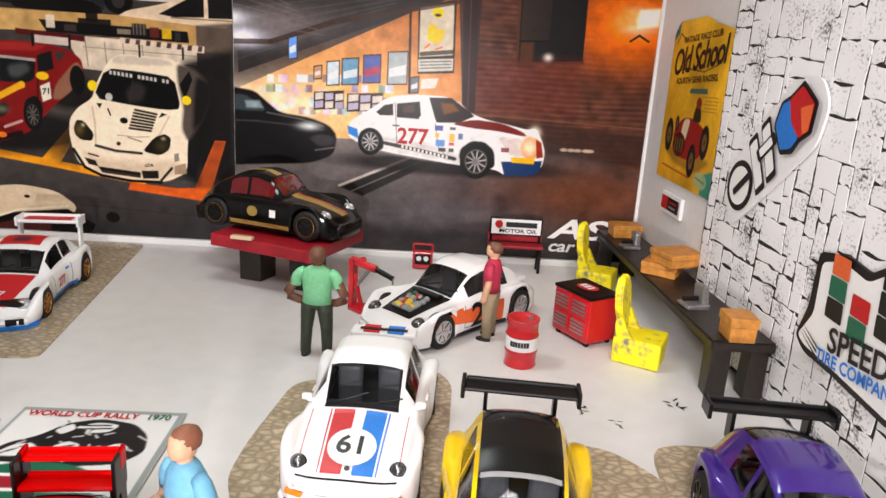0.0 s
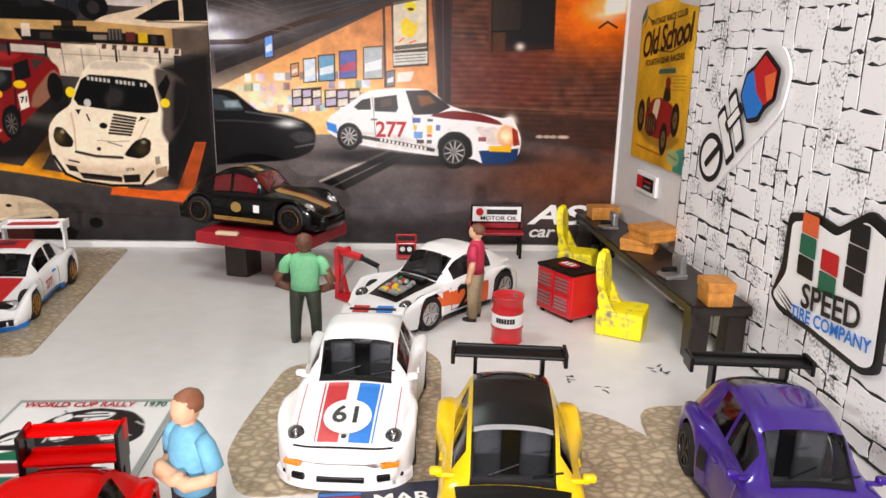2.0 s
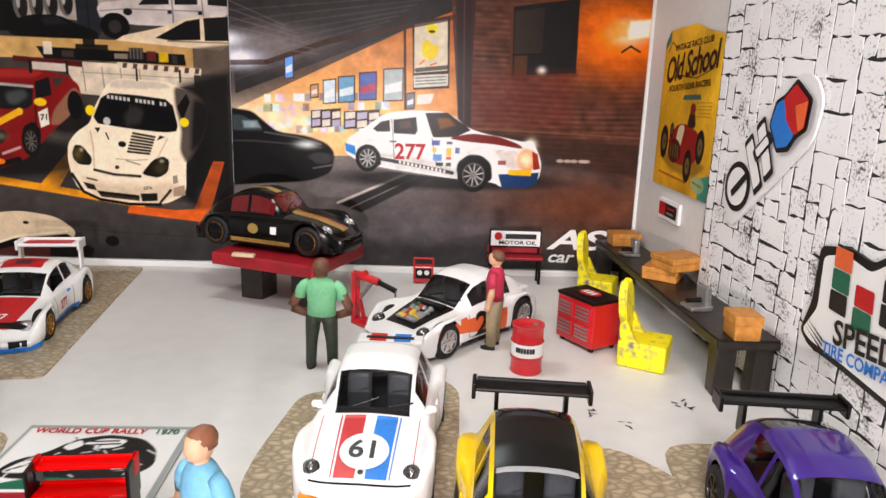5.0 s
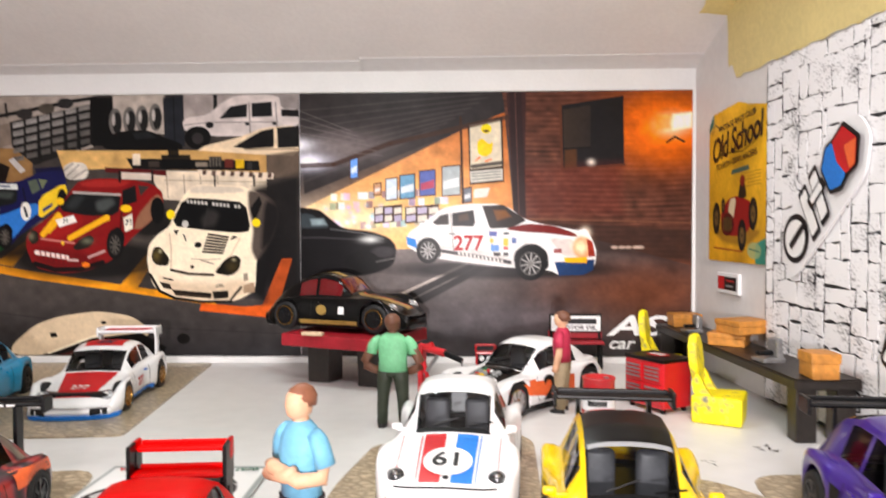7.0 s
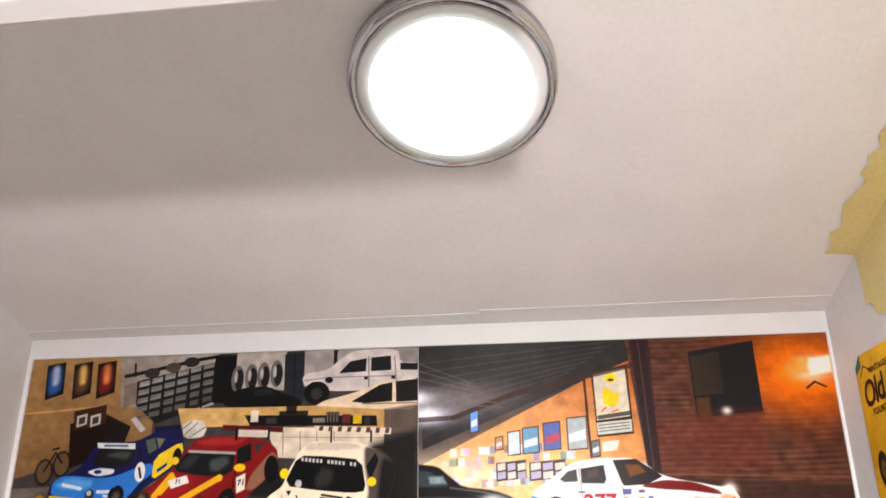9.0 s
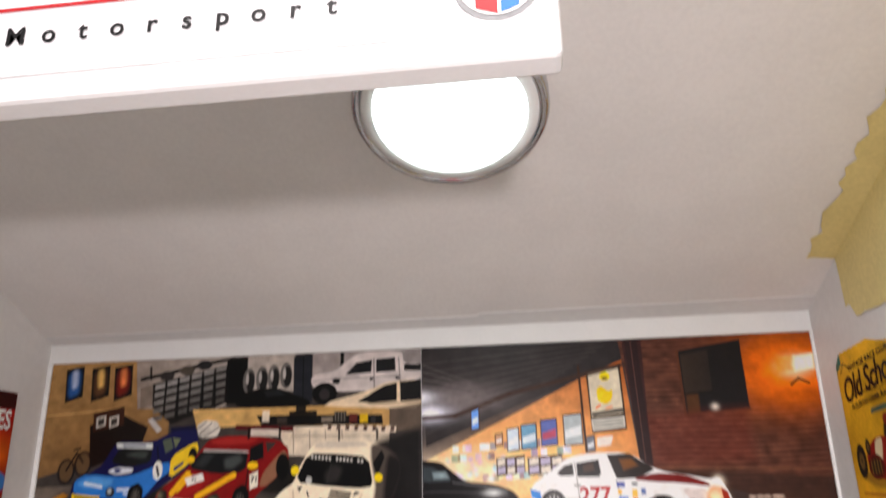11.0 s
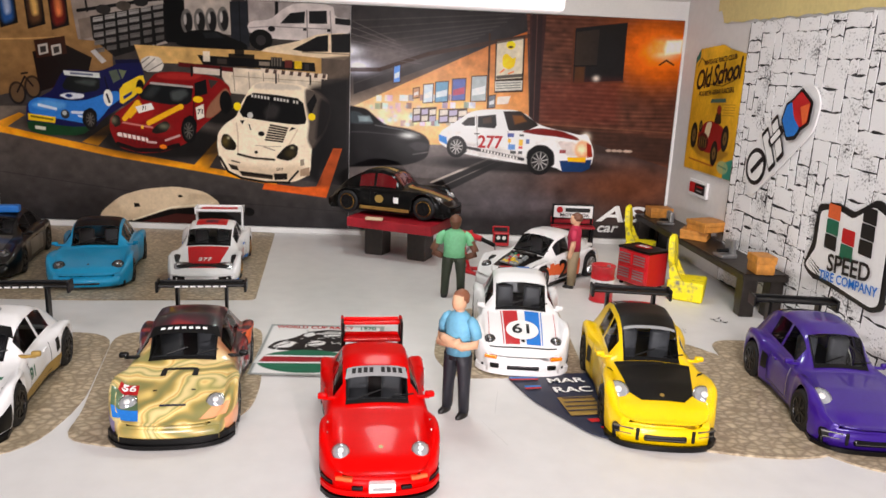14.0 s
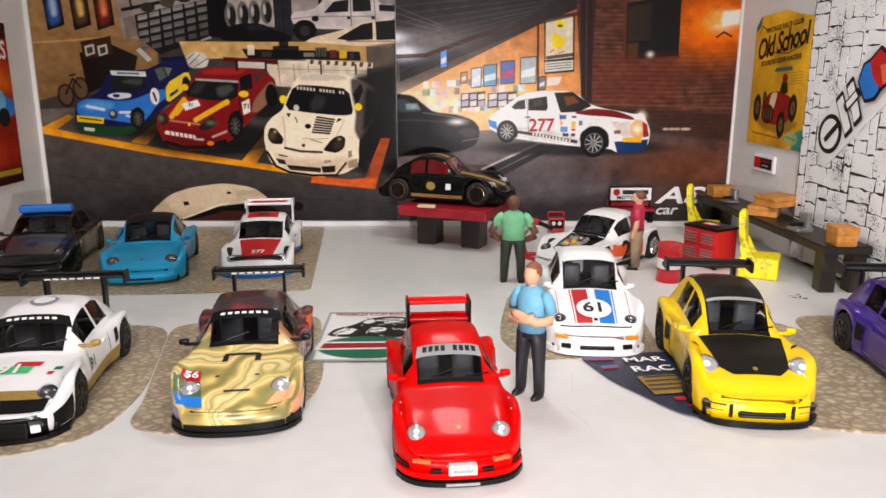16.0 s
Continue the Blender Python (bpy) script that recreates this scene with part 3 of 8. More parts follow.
SHAPES = {
    "coupe": dict(
        deck=[(0, 0.30), (0.05, 0.40), (0.2, 0.51), (0.33, 0.58), (0.5, 0.6), (0.7, 0.62), (0.85, 0.57), (0.95, 0.47), (1, 0.36)],
        roof=[(0.345, 0.0), (0.465, 0.335), (0.55, 0.40), (0.67, 0.385), (0.79, 0.28), (0.91, 0.10), (0.97, 0.0)],
        shoulder=[(0, 0.33), (0.05, 0.47), (0.13, 0.59), (0.24, 0.60), (0.36, 0.58), (0.55, 0.58), (0.72, 0.64), (0.83, 0.64), (0.93, 0.54), (1, 0.40)],
        width=[(0, 0.74), (0.03, 0.88), (0.1, 0.97), (0.22, 0.97), (0.34, 0.90), (0.58, 0.90), (0.70, 0.99), (0.86, 1.0), (0.95, 0.93), (1, 0.80)],
        glass=(0.358, 0.466, 0.72, 0.87), doors=((0.425, 0.58), (0.60, 0.735)), base=0.78, top=0.535),
    "wide": dict(
        deck=[(0, 0.31), (0.05, 0.41), (0.2, 0.53), (0.33, 0.58), (0.5, 0.6), (0.7, 0.62), (0.85, 0.60), (0.95, 0.54), (1, 0.42)],
        roof=[(0.345, 0.0), (0.465, 0.335), (0.55, 0.40), (0.70, 0.395), (0.82, 0.345), (0.90, 0.27), (0.96, 0.14), (1.0, 0.0)],
        shoulder=[(0, 0.34), (0.05, 0.48), (0.13, 0.60), (0.24, 0.60), (0.36, 0.58), (0.55, 0.58), (0.72, 0.64), (0.83, 0.66), (0.93, 0.60), (1, 0.48)],
        width=[(0, 0.74), (0.03, 0.88), (0.1, 0.96), (0.22, 0.96), (0.34, 0.89), (0.58, 0.89), (0.70, 0.99), (0.86, 1.0), (0.95, 0.95), (1, 0.84)],
        glass=(0.358, 0.466, 0.72, 0.93), doors=((0.425, 0.58), (0.60, 0.735)), base=0.755, top=0.50),
    "flat_nose": dict(
        deck=[(0, 0.22), (0.05, 0.32), (0.2, 0.45), (0.33, 0.56), (0.5, 0.6), (0.7, 0.62), (0.85, 0.58), (0.95, 0.50), (1, 0.40)],
        roof=[(0.33, 0.0), (0.46, 0.33), (0.56, 0.40), (0.66, 0.38), (0.82, 0.20), (0.95, 0.0)],
        shoulder=[(0, 0.24), (0.05, 0.38), (0.13, 0.54), (0.24, 0.56), (0.36, 0.56), (0.55, 0.58), (0.72, 0.68), (0.85, 0.70), (0.93, 0.60), (1, 0.46)],
        width=[(0, 0.86), (0.03, 0.94), (0.1, 0.98), (0.26, 0.97), (0.34, 0.88), (0.58, 0.88), (0.68, 1.0), (0.9, 1.0), (0.97, 0.96), (1, 0.88)],
        glass=(0.35, 0.458, 0.70, 0.88), doors=((0.42, 0.58), (0.60, 0.72)), base=0.78, top=0.60),
    "classic": dict(
        deck=[(0, 0.30), (0.05, 0.42), (0.2, 0.54), (0.34, 0.60), (0.5, 0.6), (0.7, 0.58), (0.85, 0.48), (0.95, 0.34), (1, 0.22)],
        roof=[(0.36, 0.0), (0.46, 0.32), (0.55, 0.40), (0.64, 0.385), (0.80, 0.27), (0.95, 0.08), (1.0, 0.0)],
        shoulder=[(0, 0.30), (0.05, 0.45), (0.13, 0.60), (0.22, 0.62), (0.36, 0.60), (0.55, 0.58), (0.72, 0.60), (0.83, 0.56), (0.93, 0.42), (1, 0.26)],
        width=[(0, 0.62), (0.03, 0.80), (0.1, 0.94), (0.22, 0.99), (0.4, 0.98), (0.6, 0.98), (0.75, 1.0), (0.86, 0.96), (0.95, 0.82), (1, 0.62)],
        glass=(0.375, 0.462, 0.72, 0.84), doors=((0.43, 0.58), (0.60, 0.72)), base=0.80, top=0.60),
    "saloon": dict(
        deck=[(0, 0.32), (0.05, 0.44), (0.2, 0.56), (0.33, 0.62), (0.5, 0.62), (0.7, 0.64), (0.85, 0.62), (0.95, 0.52), (1, 0.40)],
        roof=[(0.31, 0.0), (0.45, 0.32), (0.55, 0.38), (0.68, 0.355), (0.84, 0.17), (0.95, 0.0)],
        shoulder=[(0, 0.34), (0.05, 0.50), (0.13, 0.60), (0.24, 0.62), (0.36, 0.60), (0.55, 0.60), (0.72, 0.66), (0.83, 0.66), (0.93, 0.56), (1, 0.42)],
        width=[(0, 0.80), (0.03, 0.92), (0.1, 0.99), (0.22, 0.98), (0.34, 0.93), (0.58, 0.93), (0.72, 0.99), (0.86, 0.99), (0.95, 0.93), (1, 0.80)],
        glass=(0.33, 0.448, 0.72, 0.87), doors=((0.41, 0.55), (0.57, 0.74)), base=0.80, top=0.60),
}


class Car:
    """A die-cast car: its nose points along its own -y, wheels at z = 0."""

    def __init__(self, place, turn, size, shape, paint, label, roof=None, rim=CHROME, wheel=0.0058, axles=(0.205, 0.80), clear=0.0022, glass=GLASS_DARK, lamps=LAMP_CLEAR, base=PLASTIC_BLACK, group="toy cars", lamp=(0.325, 0.0024), lamp_s=0.082):
        self.L, self.W, self.H = size
        self.shape, self.r, self.axles = SHAPES[shape], wheel, axles
        self.ob = thing("toy_car", place, label, "toy car", group, "", turn)
        L, W, H, sh = self.L, self.W, self.H, self.shape
        s = np.linspace(0, 1, 97)
        self.s = s
        deck, rise = curve(sh["deck"], s) * H, np.maximum(curve(sh["roof"], s), 0) * H
        crown, half = curve(sh["shoulder"], s) * H, curve(sh["width"], s) * W / 2
        low = np.full(s.shape, clear)
        for a in axles:
            d = np.abs(s - a) * L
            R = wheel * 1.17
            low = np.maximum(low, np.where(d < R, wheel + np.sqrt(np.maximum(R * R - d * d, 0)), 0))
        low = np.minimum(low, crown - 0.0012)
        base_w = np.minimum(sh["base"] * W / 2, half * 0.88)
        top_w = np.minimum(sh["top"] * W / 2, half * 0.72)
        pts = []
        dz = crown - low
        pts.append((half * 0.955, low))
        pts.append((half * 0.99, low + 0.22 * dz))
        pts.append((half, low + 0.50 * dz))
        pts.append((half * 0.985, low + 0.80 * dz))
        pts.append((half * 0.935, low + 0.96 * dz))
        pts.append((base_w + (half * 0.93 - base_w) * 0.45, crown * 0.7 + deck * 0.3))
        pts.append((base_w, crown * 0.25 + deck * 0.75))
        mid = base_w + (top_w - base_w) * 0.12
        pts.append((mid, deck + 0.10 * rise))
        pts.append((base_w + (top_w - base_w) * 0.78, deck + 0.80 * rise))
        pts.append((top_w, deck + 0.93 * rise))
        pts.append((top_w * 0.80, deck + 0.985 * rise + 0.004 * H))
        pts.append((top_w * 0.42, deck + rise + 0.014 * H))
        pts.append((top_w * 0.0, deck + rise + 0.018 * H))
        self.px = np.stack([p[0] for p in pts], 1)
        self.pz = np.stack([p[1] for p in pts], 1)
        n = len(pts)
        y = (s - 0.5) * L
        verts = []
        for i in range(len(s)):
            row = [(self.px[i, j], self.pz[i, j]) for j in range(n)]
            full = [(x, z) for x, z in row] + [(-x, z) for x, z in row[-2::-1]]
            verts += [(x, y[i] + self.sweep(x, s[i]), z) for x, z in full]
        m = 2 * n - 1
        caps = []
        for i, d in ((0, -1), (len(s) - 1, 1)):
            ring = [verts[i * m + j] for j in range(m)]
            zc = sum(p[2] for p in ring) / m
            start = None
            for shrink, out in ((0.965, 0.0006), (0.90, 0.0010), (0.6, 0.0012)):
                first = len(verts)
                verts += [(p[0] * (0.5 + 0.5 * shrink), p[1] + d * out * self.L / 0.07, zc + (p[2] - zc) * (shrink if p[2] > zc else 0.4 + 0.6 * shrink)) for p in ring]
                caps.append((i * m if start is None else start, first, d))
                start = first
            caps.append((start, None, d))
        groups = {"body": [], "roof_panel": [], "windscreen": [], "rear_window": [], "side_window_a": [], "side_window_b": [], "side_window_c": [], "side_window_d": []}
        g0, g1, g2, g3 = sh["glass"]
        for i in range(len(s) - 1):
            sm = (s[i] + s[i + 1]) / 2
            for j in range(m - 1):
                k = j if j < n - 1 else m - 2 - j
                a = i * m + j
                f = (a, a + m, a + m + 1, a + 1)
                key = "body"
                if k >= 9 and g0 < sm < g1:
                    key = "windscreen"
                elif k >= 9 and g2 < sm < g3:
                    key = "rear_window"
                elif k >= 9 and g1 <= sm <= g2 and roof:
                    key = "roof_panel"
                elif k == 7:
                    for q, (d0, d1) in enumerate(sh["doors"]):
                        if d0 < sm < d1 and rise[i] > 0.1 * H:
                            key = "side_window_" + "abcd"[q * 2 + (j >= n - 1)]
                groups[key].append(f)
        for a, b, d in caps:
            if b is None:
                f = tuple(range(a, a + m))
                groups["body"].append(f[::-1] if d < 0 else f)
                continue
            for j in range(m):
                f = (a + j, a + (j + 1) % m, b + (j + 1) % m, b + j)
                groups["body"].append(f if d < 0 else f[::-1])
        for key, fs in groups.items():
            if not fs:
                continue
            use = sorted({i for f in fs for i in f})
            idx = {o: i for i, o in enumerate(use)}
            mm = paint if key == "body" else roof if key == "roof_panel" else WINDOW if glass is GLASS_DARK and key != "rear_window" else glass
            name = "side_window" if key.startswith("side") else key
            part(name, mesh_of(name, [verts[i] for i in use], [tuple(idx[i] for i in f) for f in fs], mm), None, self.ob)
        px0 = self.px[0, 0]
        # floor pan
        w = W * 0.42
        ya, yb = -L / 2 + 0.003, L / 2 - 0.003
        part("chassis", slab(-w * 0.98, w * 0.98, ya, yb, clear * 0.7, clear + 0.002, 0.0006), base, self.ob)
        part("inner_body", slab(-W * 0.36, W * 0.36, ya + 0.002, yb - 0.002, clear, H * 0.40, 0.001), PLASTIC_BLACK, self.ob)
        # bumper that follows the rounded nose
        outer, inner = [], []
        for x in np.linspace(-px0, px0, 21):
            yy = -L / 2 + self.sweep(x, 0.0) - 0.0010 * L / 0.07
            outer.append((x, yy))
            inner.append((x * 0.97, yy + 0.006))
        bm = prism(outer + inner[::-1], clear, clear + 0.84 * (deck[0] - clear))
        bmesh.ops.bevel(bm, geom=[e for e in bm.edges if abs(e.verts[0].co.z - e.verts[1].co.z) < 1e-6 and min(v.co.z for v in e.verts) > clear + 1e-5], offset=0.0006, segments=3, affect="EDGES")
        part("bumper", bm, paint, self.ob, "", True)
        # seats and dashboard behind the windscreen
        ym = 0.06 * L
        for side in (-1, 1):
            x = side * W * 0.155
            part("seat", slab(x - W * 0.095, x + W * 0.095, ym - 0.0014, ym + 0.0014, H * 0.3, H * 0.83, 0.0012, 3), SEAT_GREY, self.ob, "", True)
        part("dashboard", slab(-W * 0.34, W * 0.34, -0.115 * L, -0.075 * L, H * 0.3, H * 0.615, 0.0012, 3), SEAT_GREY, self.ob, "", True)
        # seal and wipers of the windscreen, door joints, sills, tail lamps
        g0, g1 = sh["glass"][:2]
        a0, a1 = (np.interp(q, s, self.px[:, 9]) for q in (g0 + 0.012, g1 - 0.004))
        self.band("windscreen_seal", g0 - 0.008, g0 + 0.006, -a0 * 1.02, a0 * 1.02, -a0, a0, PLASTIC_BLACK, 3, 8, "", 0.0003)
        for side in (-1, 1):
            self.band("windscreen_seal", g0, g1, side * (a0 - 0.0005), side * a0, side * (a1 - 0.0005), side * a1, PLASTIC_BLACK, 10, 1, "", 0.00032)
            x0 = -0.0005 + side * 0.0045
            part("wiper", rod(self.over(x0, g0 + 0.008, 0.0006), self.over(x0 + 0.0062, g0 + 0.030, 0.0006), 0.00022, 6), PLASTIC_BLACK, self.ob)
            z0, z1 = clear + 0.0022, H * 0.55
            for q in (0.375, 0.61):
                self.side_band("door_joint", side, q, q + 0.0035, z0, z1, z0, z1, PLASTIC_BLACK, 1)
            self.side_band("door_joint", side, 0.375, 0.61, z0, z0 + 0.00022, z0, z0 + 0.00022, PLASTIC_BLACK, 6)
            self.side_band("side_sill", side, axles[0] + 0.11, axles[1] - 0.11, clear, clear + 0.0011, clear, clear + 0.0011, PLASTIC_BLACK, 6)
            part("door_handle", slab(-0.0003, 0.0003, -0.0014, 0.0014, -0.0003, 0.0003, 0.0001), base if base is not PLASTIC_BLACK else paint, self.ob).location = self.beside(side, 0.57, H * 0.50, 0.0002)
        for a in axles:
            for side in (-1, 1):
                self.wheel(side, a, rim)
        self.headlights(lamps, lamp_s, *lamp)

    def sweep(self, x, s):
        """How far the ends round off towards the sides."""
        k = (min(abs(x) / (self.W / 2), 1.0)) ** 2.4
        if s < 0.3:
            return self.L * 0.062 * (1 - s / 0.3) ** 1.6 * k
        if s > 0.8:
            return -self.L * 0.045 * ((s - 0.8) / 0.2) ** 1.6 * k
        return 0.0

    def wheel(self, side, a, rim):
        r, w = self.r, 0.0046
        half = np.interp(a, self.s, self.px[:, 2])
        t = part("wheel", lathe([(r * 0.60, -w / 2), (r * 0.93, -w / 2), (r, -w * 0.32), (r, w * 0.32), (r * 0.93, w / 2), (r * 0.64, w / 2), (r * 0.62, w * 0.3)], 28, "x"), TYRE, self.ob, "", True)
        t.location = (side * (half - w / 2 - 0.0002), (a - 0.5) * self.L, r)
        if side < 0:
            t.rotation_euler = (0, 0, math.pi)
        bms = [lathe([(r * 0.64, w * 0.44), (r * 0.66, w * 0.52), (r * 0.60, w * 0.53), (r * 0.57, w * 0.36), (0.0001, w * 0.36)], 28, "x"), lathe([(r * 0.16, w * 0.3), (r * 0.15, w * 0.5), (r * 0.05, w * 0.54)], 12, "x")]
        for k in range(7):
            b = slab(w * 0.37, w * 0.50, -r * 0.075, r * 0.065, r * 0.1, r * 0.61)
            bmesh.ops.rotate(b, verts=b.verts, cent=(0, 0, 0), matrix=Matrix.Rotation(2 * math.pi * k / 7, 3, "X"))
            bms.append(b)
        part("rim", join(*bms), rim, t)
        part("rim_recess", lathe([(r * 0.565, w * 0.355), (r * 0.555, w * 0.385)], 24, "x"), PLASTIC_BLACK, t)

    def section(self, s):
        return (np.array([np.interp(s, self.s, self.px[:, j]) for j in range(self.px.shape[1])]),
                np.array([np.interp(s, self.s, self.pz[:, j]) for j in range(self.px.shape[1])]))

    def over(self, x, s, lift=0.00018):
        px, pz = self.section(s)
        return (x, (s - 0.5) * self.L + self.sweep(x, s), np.interp(abs(x), px[4:][::-1], pz[4:][::-1]) + lift)

    def beside(self, side, s, z, lift=0.00018):
        px, pz = self.section(s)
        return (side * (np.interp(z, pz[:6], px[:6]) + lift), (s - 0.5) * self.L + self.sweep(px[2], s), z)

    def band(self, name, s0, s1, a0, a1, b0, b1, material, n=24, k=8, label="", lift=0.00018):
        """A painted band over the top from s0 (x from a0 to a1) to s1 (x from b0 to b1)."""
        verts = []
        for i in range(n + 1):
            t = i / n
            for j in range(k + 1):
                lo, hi = a0 + (b0 - a0) * t, a1 + (b1 - a1) * t
                verts.append(self.over(lo + (hi - lo) * j / k, s0 + (s1 - s0) * t, lift))
        q = k + 1
        faces = [(i * q + j, i * q + j + 1, (i + 1) * q + j + 1, (i + 1) * q + j) for i in range(n) for j in range(k)]
        return part(name, mesh_of(name, verts, faces, material), None, self.ob, label)

    def disc(self, name, s, x, r, material, lift=0.0003):
        verts, faces, m = [self.over(x, s, lift)], [], 28
        for ring in (0.5, 1.0):
            for i in range(m):
                a = 2 * math.pi * i / m
                verts.append(self.over(x + r * ring * math.cos(a), s + r * ring * math.sin(a) / self.L, lift))
        for i in range(m):
            faces.append((0, 1 + i, 1 + (i + 1) % m))
            faces.append((1 + i, 1 + m + i, 1 + m + (i + 1) % m, 1 + (i + 1) % m))
        return part(name, mesh_of(name, verts, faces, material), None, self.ob)

    def number(self, text, s, x, size, material, wide=1.0, lift=0.00045, name="race_number"):
        """Letters that read from the nose."""
        pts, faces = letters(text, size)
        return part(name, mesh_of(name, [self.over(x + a * wide, s + b / self.L, lift) for a, b in pts], faces, material, False), None, self.ob)

    def side_band(self, name, side, s0, s1, za0, za1, zb0, zb1, material, n=16, label=""):
        verts = []
        for i in range(n + 1):
            t = i / n
            for j in range(5):
                lo, hi = za0 + (zb0 - za0) * t, za1 + (zb1 - za1) * t
                verts.append(self.beside(side, s0 + (s1 - s0) * t, lo + (hi - lo) * j / 4))
        faces = [(i * 5 + j, i * 5 + j + 1, i * 5 + j + 6, i * 5 + j + 5) for i in range(n) for j in range(4)]
        return part(name, mesh_of(name, verts, faces, material), None, self.ob, label)

    def side_number(self, text, side, s, z, size, material, wide=1.0, lift=0.0004, name="race_number"):
        pts, faces = letters(text, size)
        return part(name, mesh_of(name, [self.beside(side, s + side * a * wide / self.L, z + b, lift) for a, b in pts], faces, material, False), None, self.ob)

    def headlights(self, material, s=0.075, x=0.325, r=0.0025):
        for side in (-1, 1):
            p = self.over(side * self.W * x, s, 0.0)
            q = self.over(side * self.W * x, s + 0.03, 0.0)
            bm = lathe([(r, -0.001), (r, 0.0002), (r * 0.93, 0.0006), (r * 0.6, 0.0010), (r * 0.15, 0.0012)], 20)
            slope = math.atan2(q[2] - p[2], q[1] - p[1])
            h = part("headlight", bm, material, self.ob, "", True)
            h.matrix_local = pose(*p, math.degrees(slope) * 0.9 + 22, 0, 0)
            part("bulb", lathe([(r * 0.34, 0.0008), (r * 0.34, 0.00128), (r * 0.1, 0.0014)], 12), WHITE_INK if material is LAMP_CLEAR else CHROME, h, "", True)
            part("headlight_ring", lathe([(r * 1.14, -0.001), (r * 1.14, 0.0002), (r * 1.0, 0.0004)], 20), PLASTIC_BLACK if material is not LAMP_CLEAR else CHROME, h, "", True)

    def mirrors(self, material, s=0.40, stalk=0.0022):
        for side in (-1, 1):
            px, pz = self.section(s)
            p = (side * (px[6] + stalk), (s - 0.5) * self.L, pz[6] + 0.0014)
            bm = slab(-0.0014, 0.0014, -0.0009, 0.0009, -0.0008, 0.0009, 0.0006, 3)
            arm = slab(min(0, -side * (stalk + 0.002)), max(0, -side * (stalk + 0.002)), -0.0005, 0.0005, -0.0012, -0.0003, 0.0002)
            part("mirror", join(bm, arm), material, self.ob, "", True).location = p

    def wing(self, s, z, width, chord, material, post=PLASTIC_BLACK, post_x=0.3, ends=True, thick=0.0011, foot=None):
        y = (s - 0.5) * self.L
        blade = part("rear_wing", slab(-width / 2, width / 2, y - chord / 2, y + chord / 2, z - thick, z, thick * 0.45), material, self.ob)
        if ends:
            for side in (-1, 1):
                x = side * width / 2
                part("end_plate", slab(x - 0.0005, x + 0.0005, y - chord * 0.6, y + chord * 0.6, z - 0.0028, z + 0.0012, 0.0003), material, blade)
        for side in (-1, 1):
            x = side * width * post_x
            zz = self.over(x, min(s, 0.95), 0)[2] - 0.001
            part("wing_post", slab(x - 0.0005, x + 0.0005, y - 0.0024, y + 0.0014, zz, z - thick * 0.5, 0.0002), post, self.ob)
        part("wing_flap", slab(-width / 2 + 0.0006, width / 2 - 0.0006, y + chord * 0.32, y + chord * 0.56, z - thick * 0.4, z + thick * 0.7, thick * 0.3), material, blade)

    def lip(self, material, z0=0.0012, z1=0.0026, out=0.0012, name="front_splitter"):
        """A splitter that follows the nose."""
        outer, inner = [], []
        for t in np.linspace(-1, 1, 25):
            x = t * self.W * 0.47
            k = abs(t)
            y = -self.L / 2 - out - 0.0006 + self.L * (0.05 * k ** 2.4 + 0.05 * k ** 8)
            outer.append((x, y))
            inner.append((x * 0.96, y + 0.005))
        return part(name, prism(outer + inner[::-1], z0, z1), material, self.ob)

    def intake(self, x0, x1, z0, z1, material, depth=0.0006, name="intake", s=0.0, bevel=0.0003):
        xm = (x0 + x1) / 2
        ym = -self.L / 2 + self.sweep(max(abs(x0), abs(x1)), 0.0) * 0.75 - 0.0016
        if abs(xm) < 0.004:
            ym = -self.L / 2 - 0.00115 * self.L / 0.07
        if abs(xm) > 0.004:
            bm = slab(x0 - xm, x1 - xm, -depth, 0.004, z0, z1, bevel)
            ob = part(name, bm, material, self.ob)
            ob.matrix_local = pose(xm, ym + 0.0004, 0, 0, 0, math.copysign(min(28, abs(xm) / self.W * 62), xm))
            return ob
        return part(name, slab(x0, x1, ym - depth, ym + 0.004, z0, z1, bevel), material, self.ob)


# ---- prints on the walls ----
def hang(name, sheet, place, turn_z, label, category, material=INK, keep=None, group=""):
    me = sheet.mesh(name, material, keep)
    ob = new(name, me)
    ob.matrix_world = Matrix.Translation(place) @ pose(0, 0, 0, 90, 0, turn_z)
    if turn_z:
        ob.matrix_world = Matrix.Translation(place) @ Matrix.Rotation(radians(turn_z), 4, "Z") @ Matrix.Rotation(radians(90), 4, "X")
    return tagged(ob, label, category, group)


def box_pts(x0, y0, x1, y1):
    return [(x0, y0), (x1, y0), (x1, y1), (x0, y1)]


# photograph of a night garage with a white coupe
W2, H2 = 0.1985, 0.1335
S = Sheet(W2, H2, 0.00032)


def P(*pts):
    return [((x - 20) / 958, 1 - (y - 18) / 640) for x, y in pts]


S.ramp((0, 0.2), (0, 1), (92, 86, 86), (44, 41, 42))
S.ramp((0.1, 0.35), (0.55, 0.9), (236, 186, 132), (168, 98, 50), P((20, 300), (520, 60), (545, 340), (330, 400), (20, 400)))
S.glow(P((150, 320))[0], (0.20, 0.07), (246, 222, 196), 0.7)
S.glow(P((330, 300))[0], (0.16, 0.12), (255, 190, 120), 0.6)
S.poly(P((20, 18), (540, 18), (520, 68), (30, 262)), (48, 44, 44))
for i in range(9):
    S.line(P((20, 60 + 22 * i), (500 - 20 * i, 20 + 12 * i)), (84, 78, 76), 0.004, 0.35)
S.glow(P((40, 182))[0], (0.05, 0.03), (240, 240, 255), 1.0)
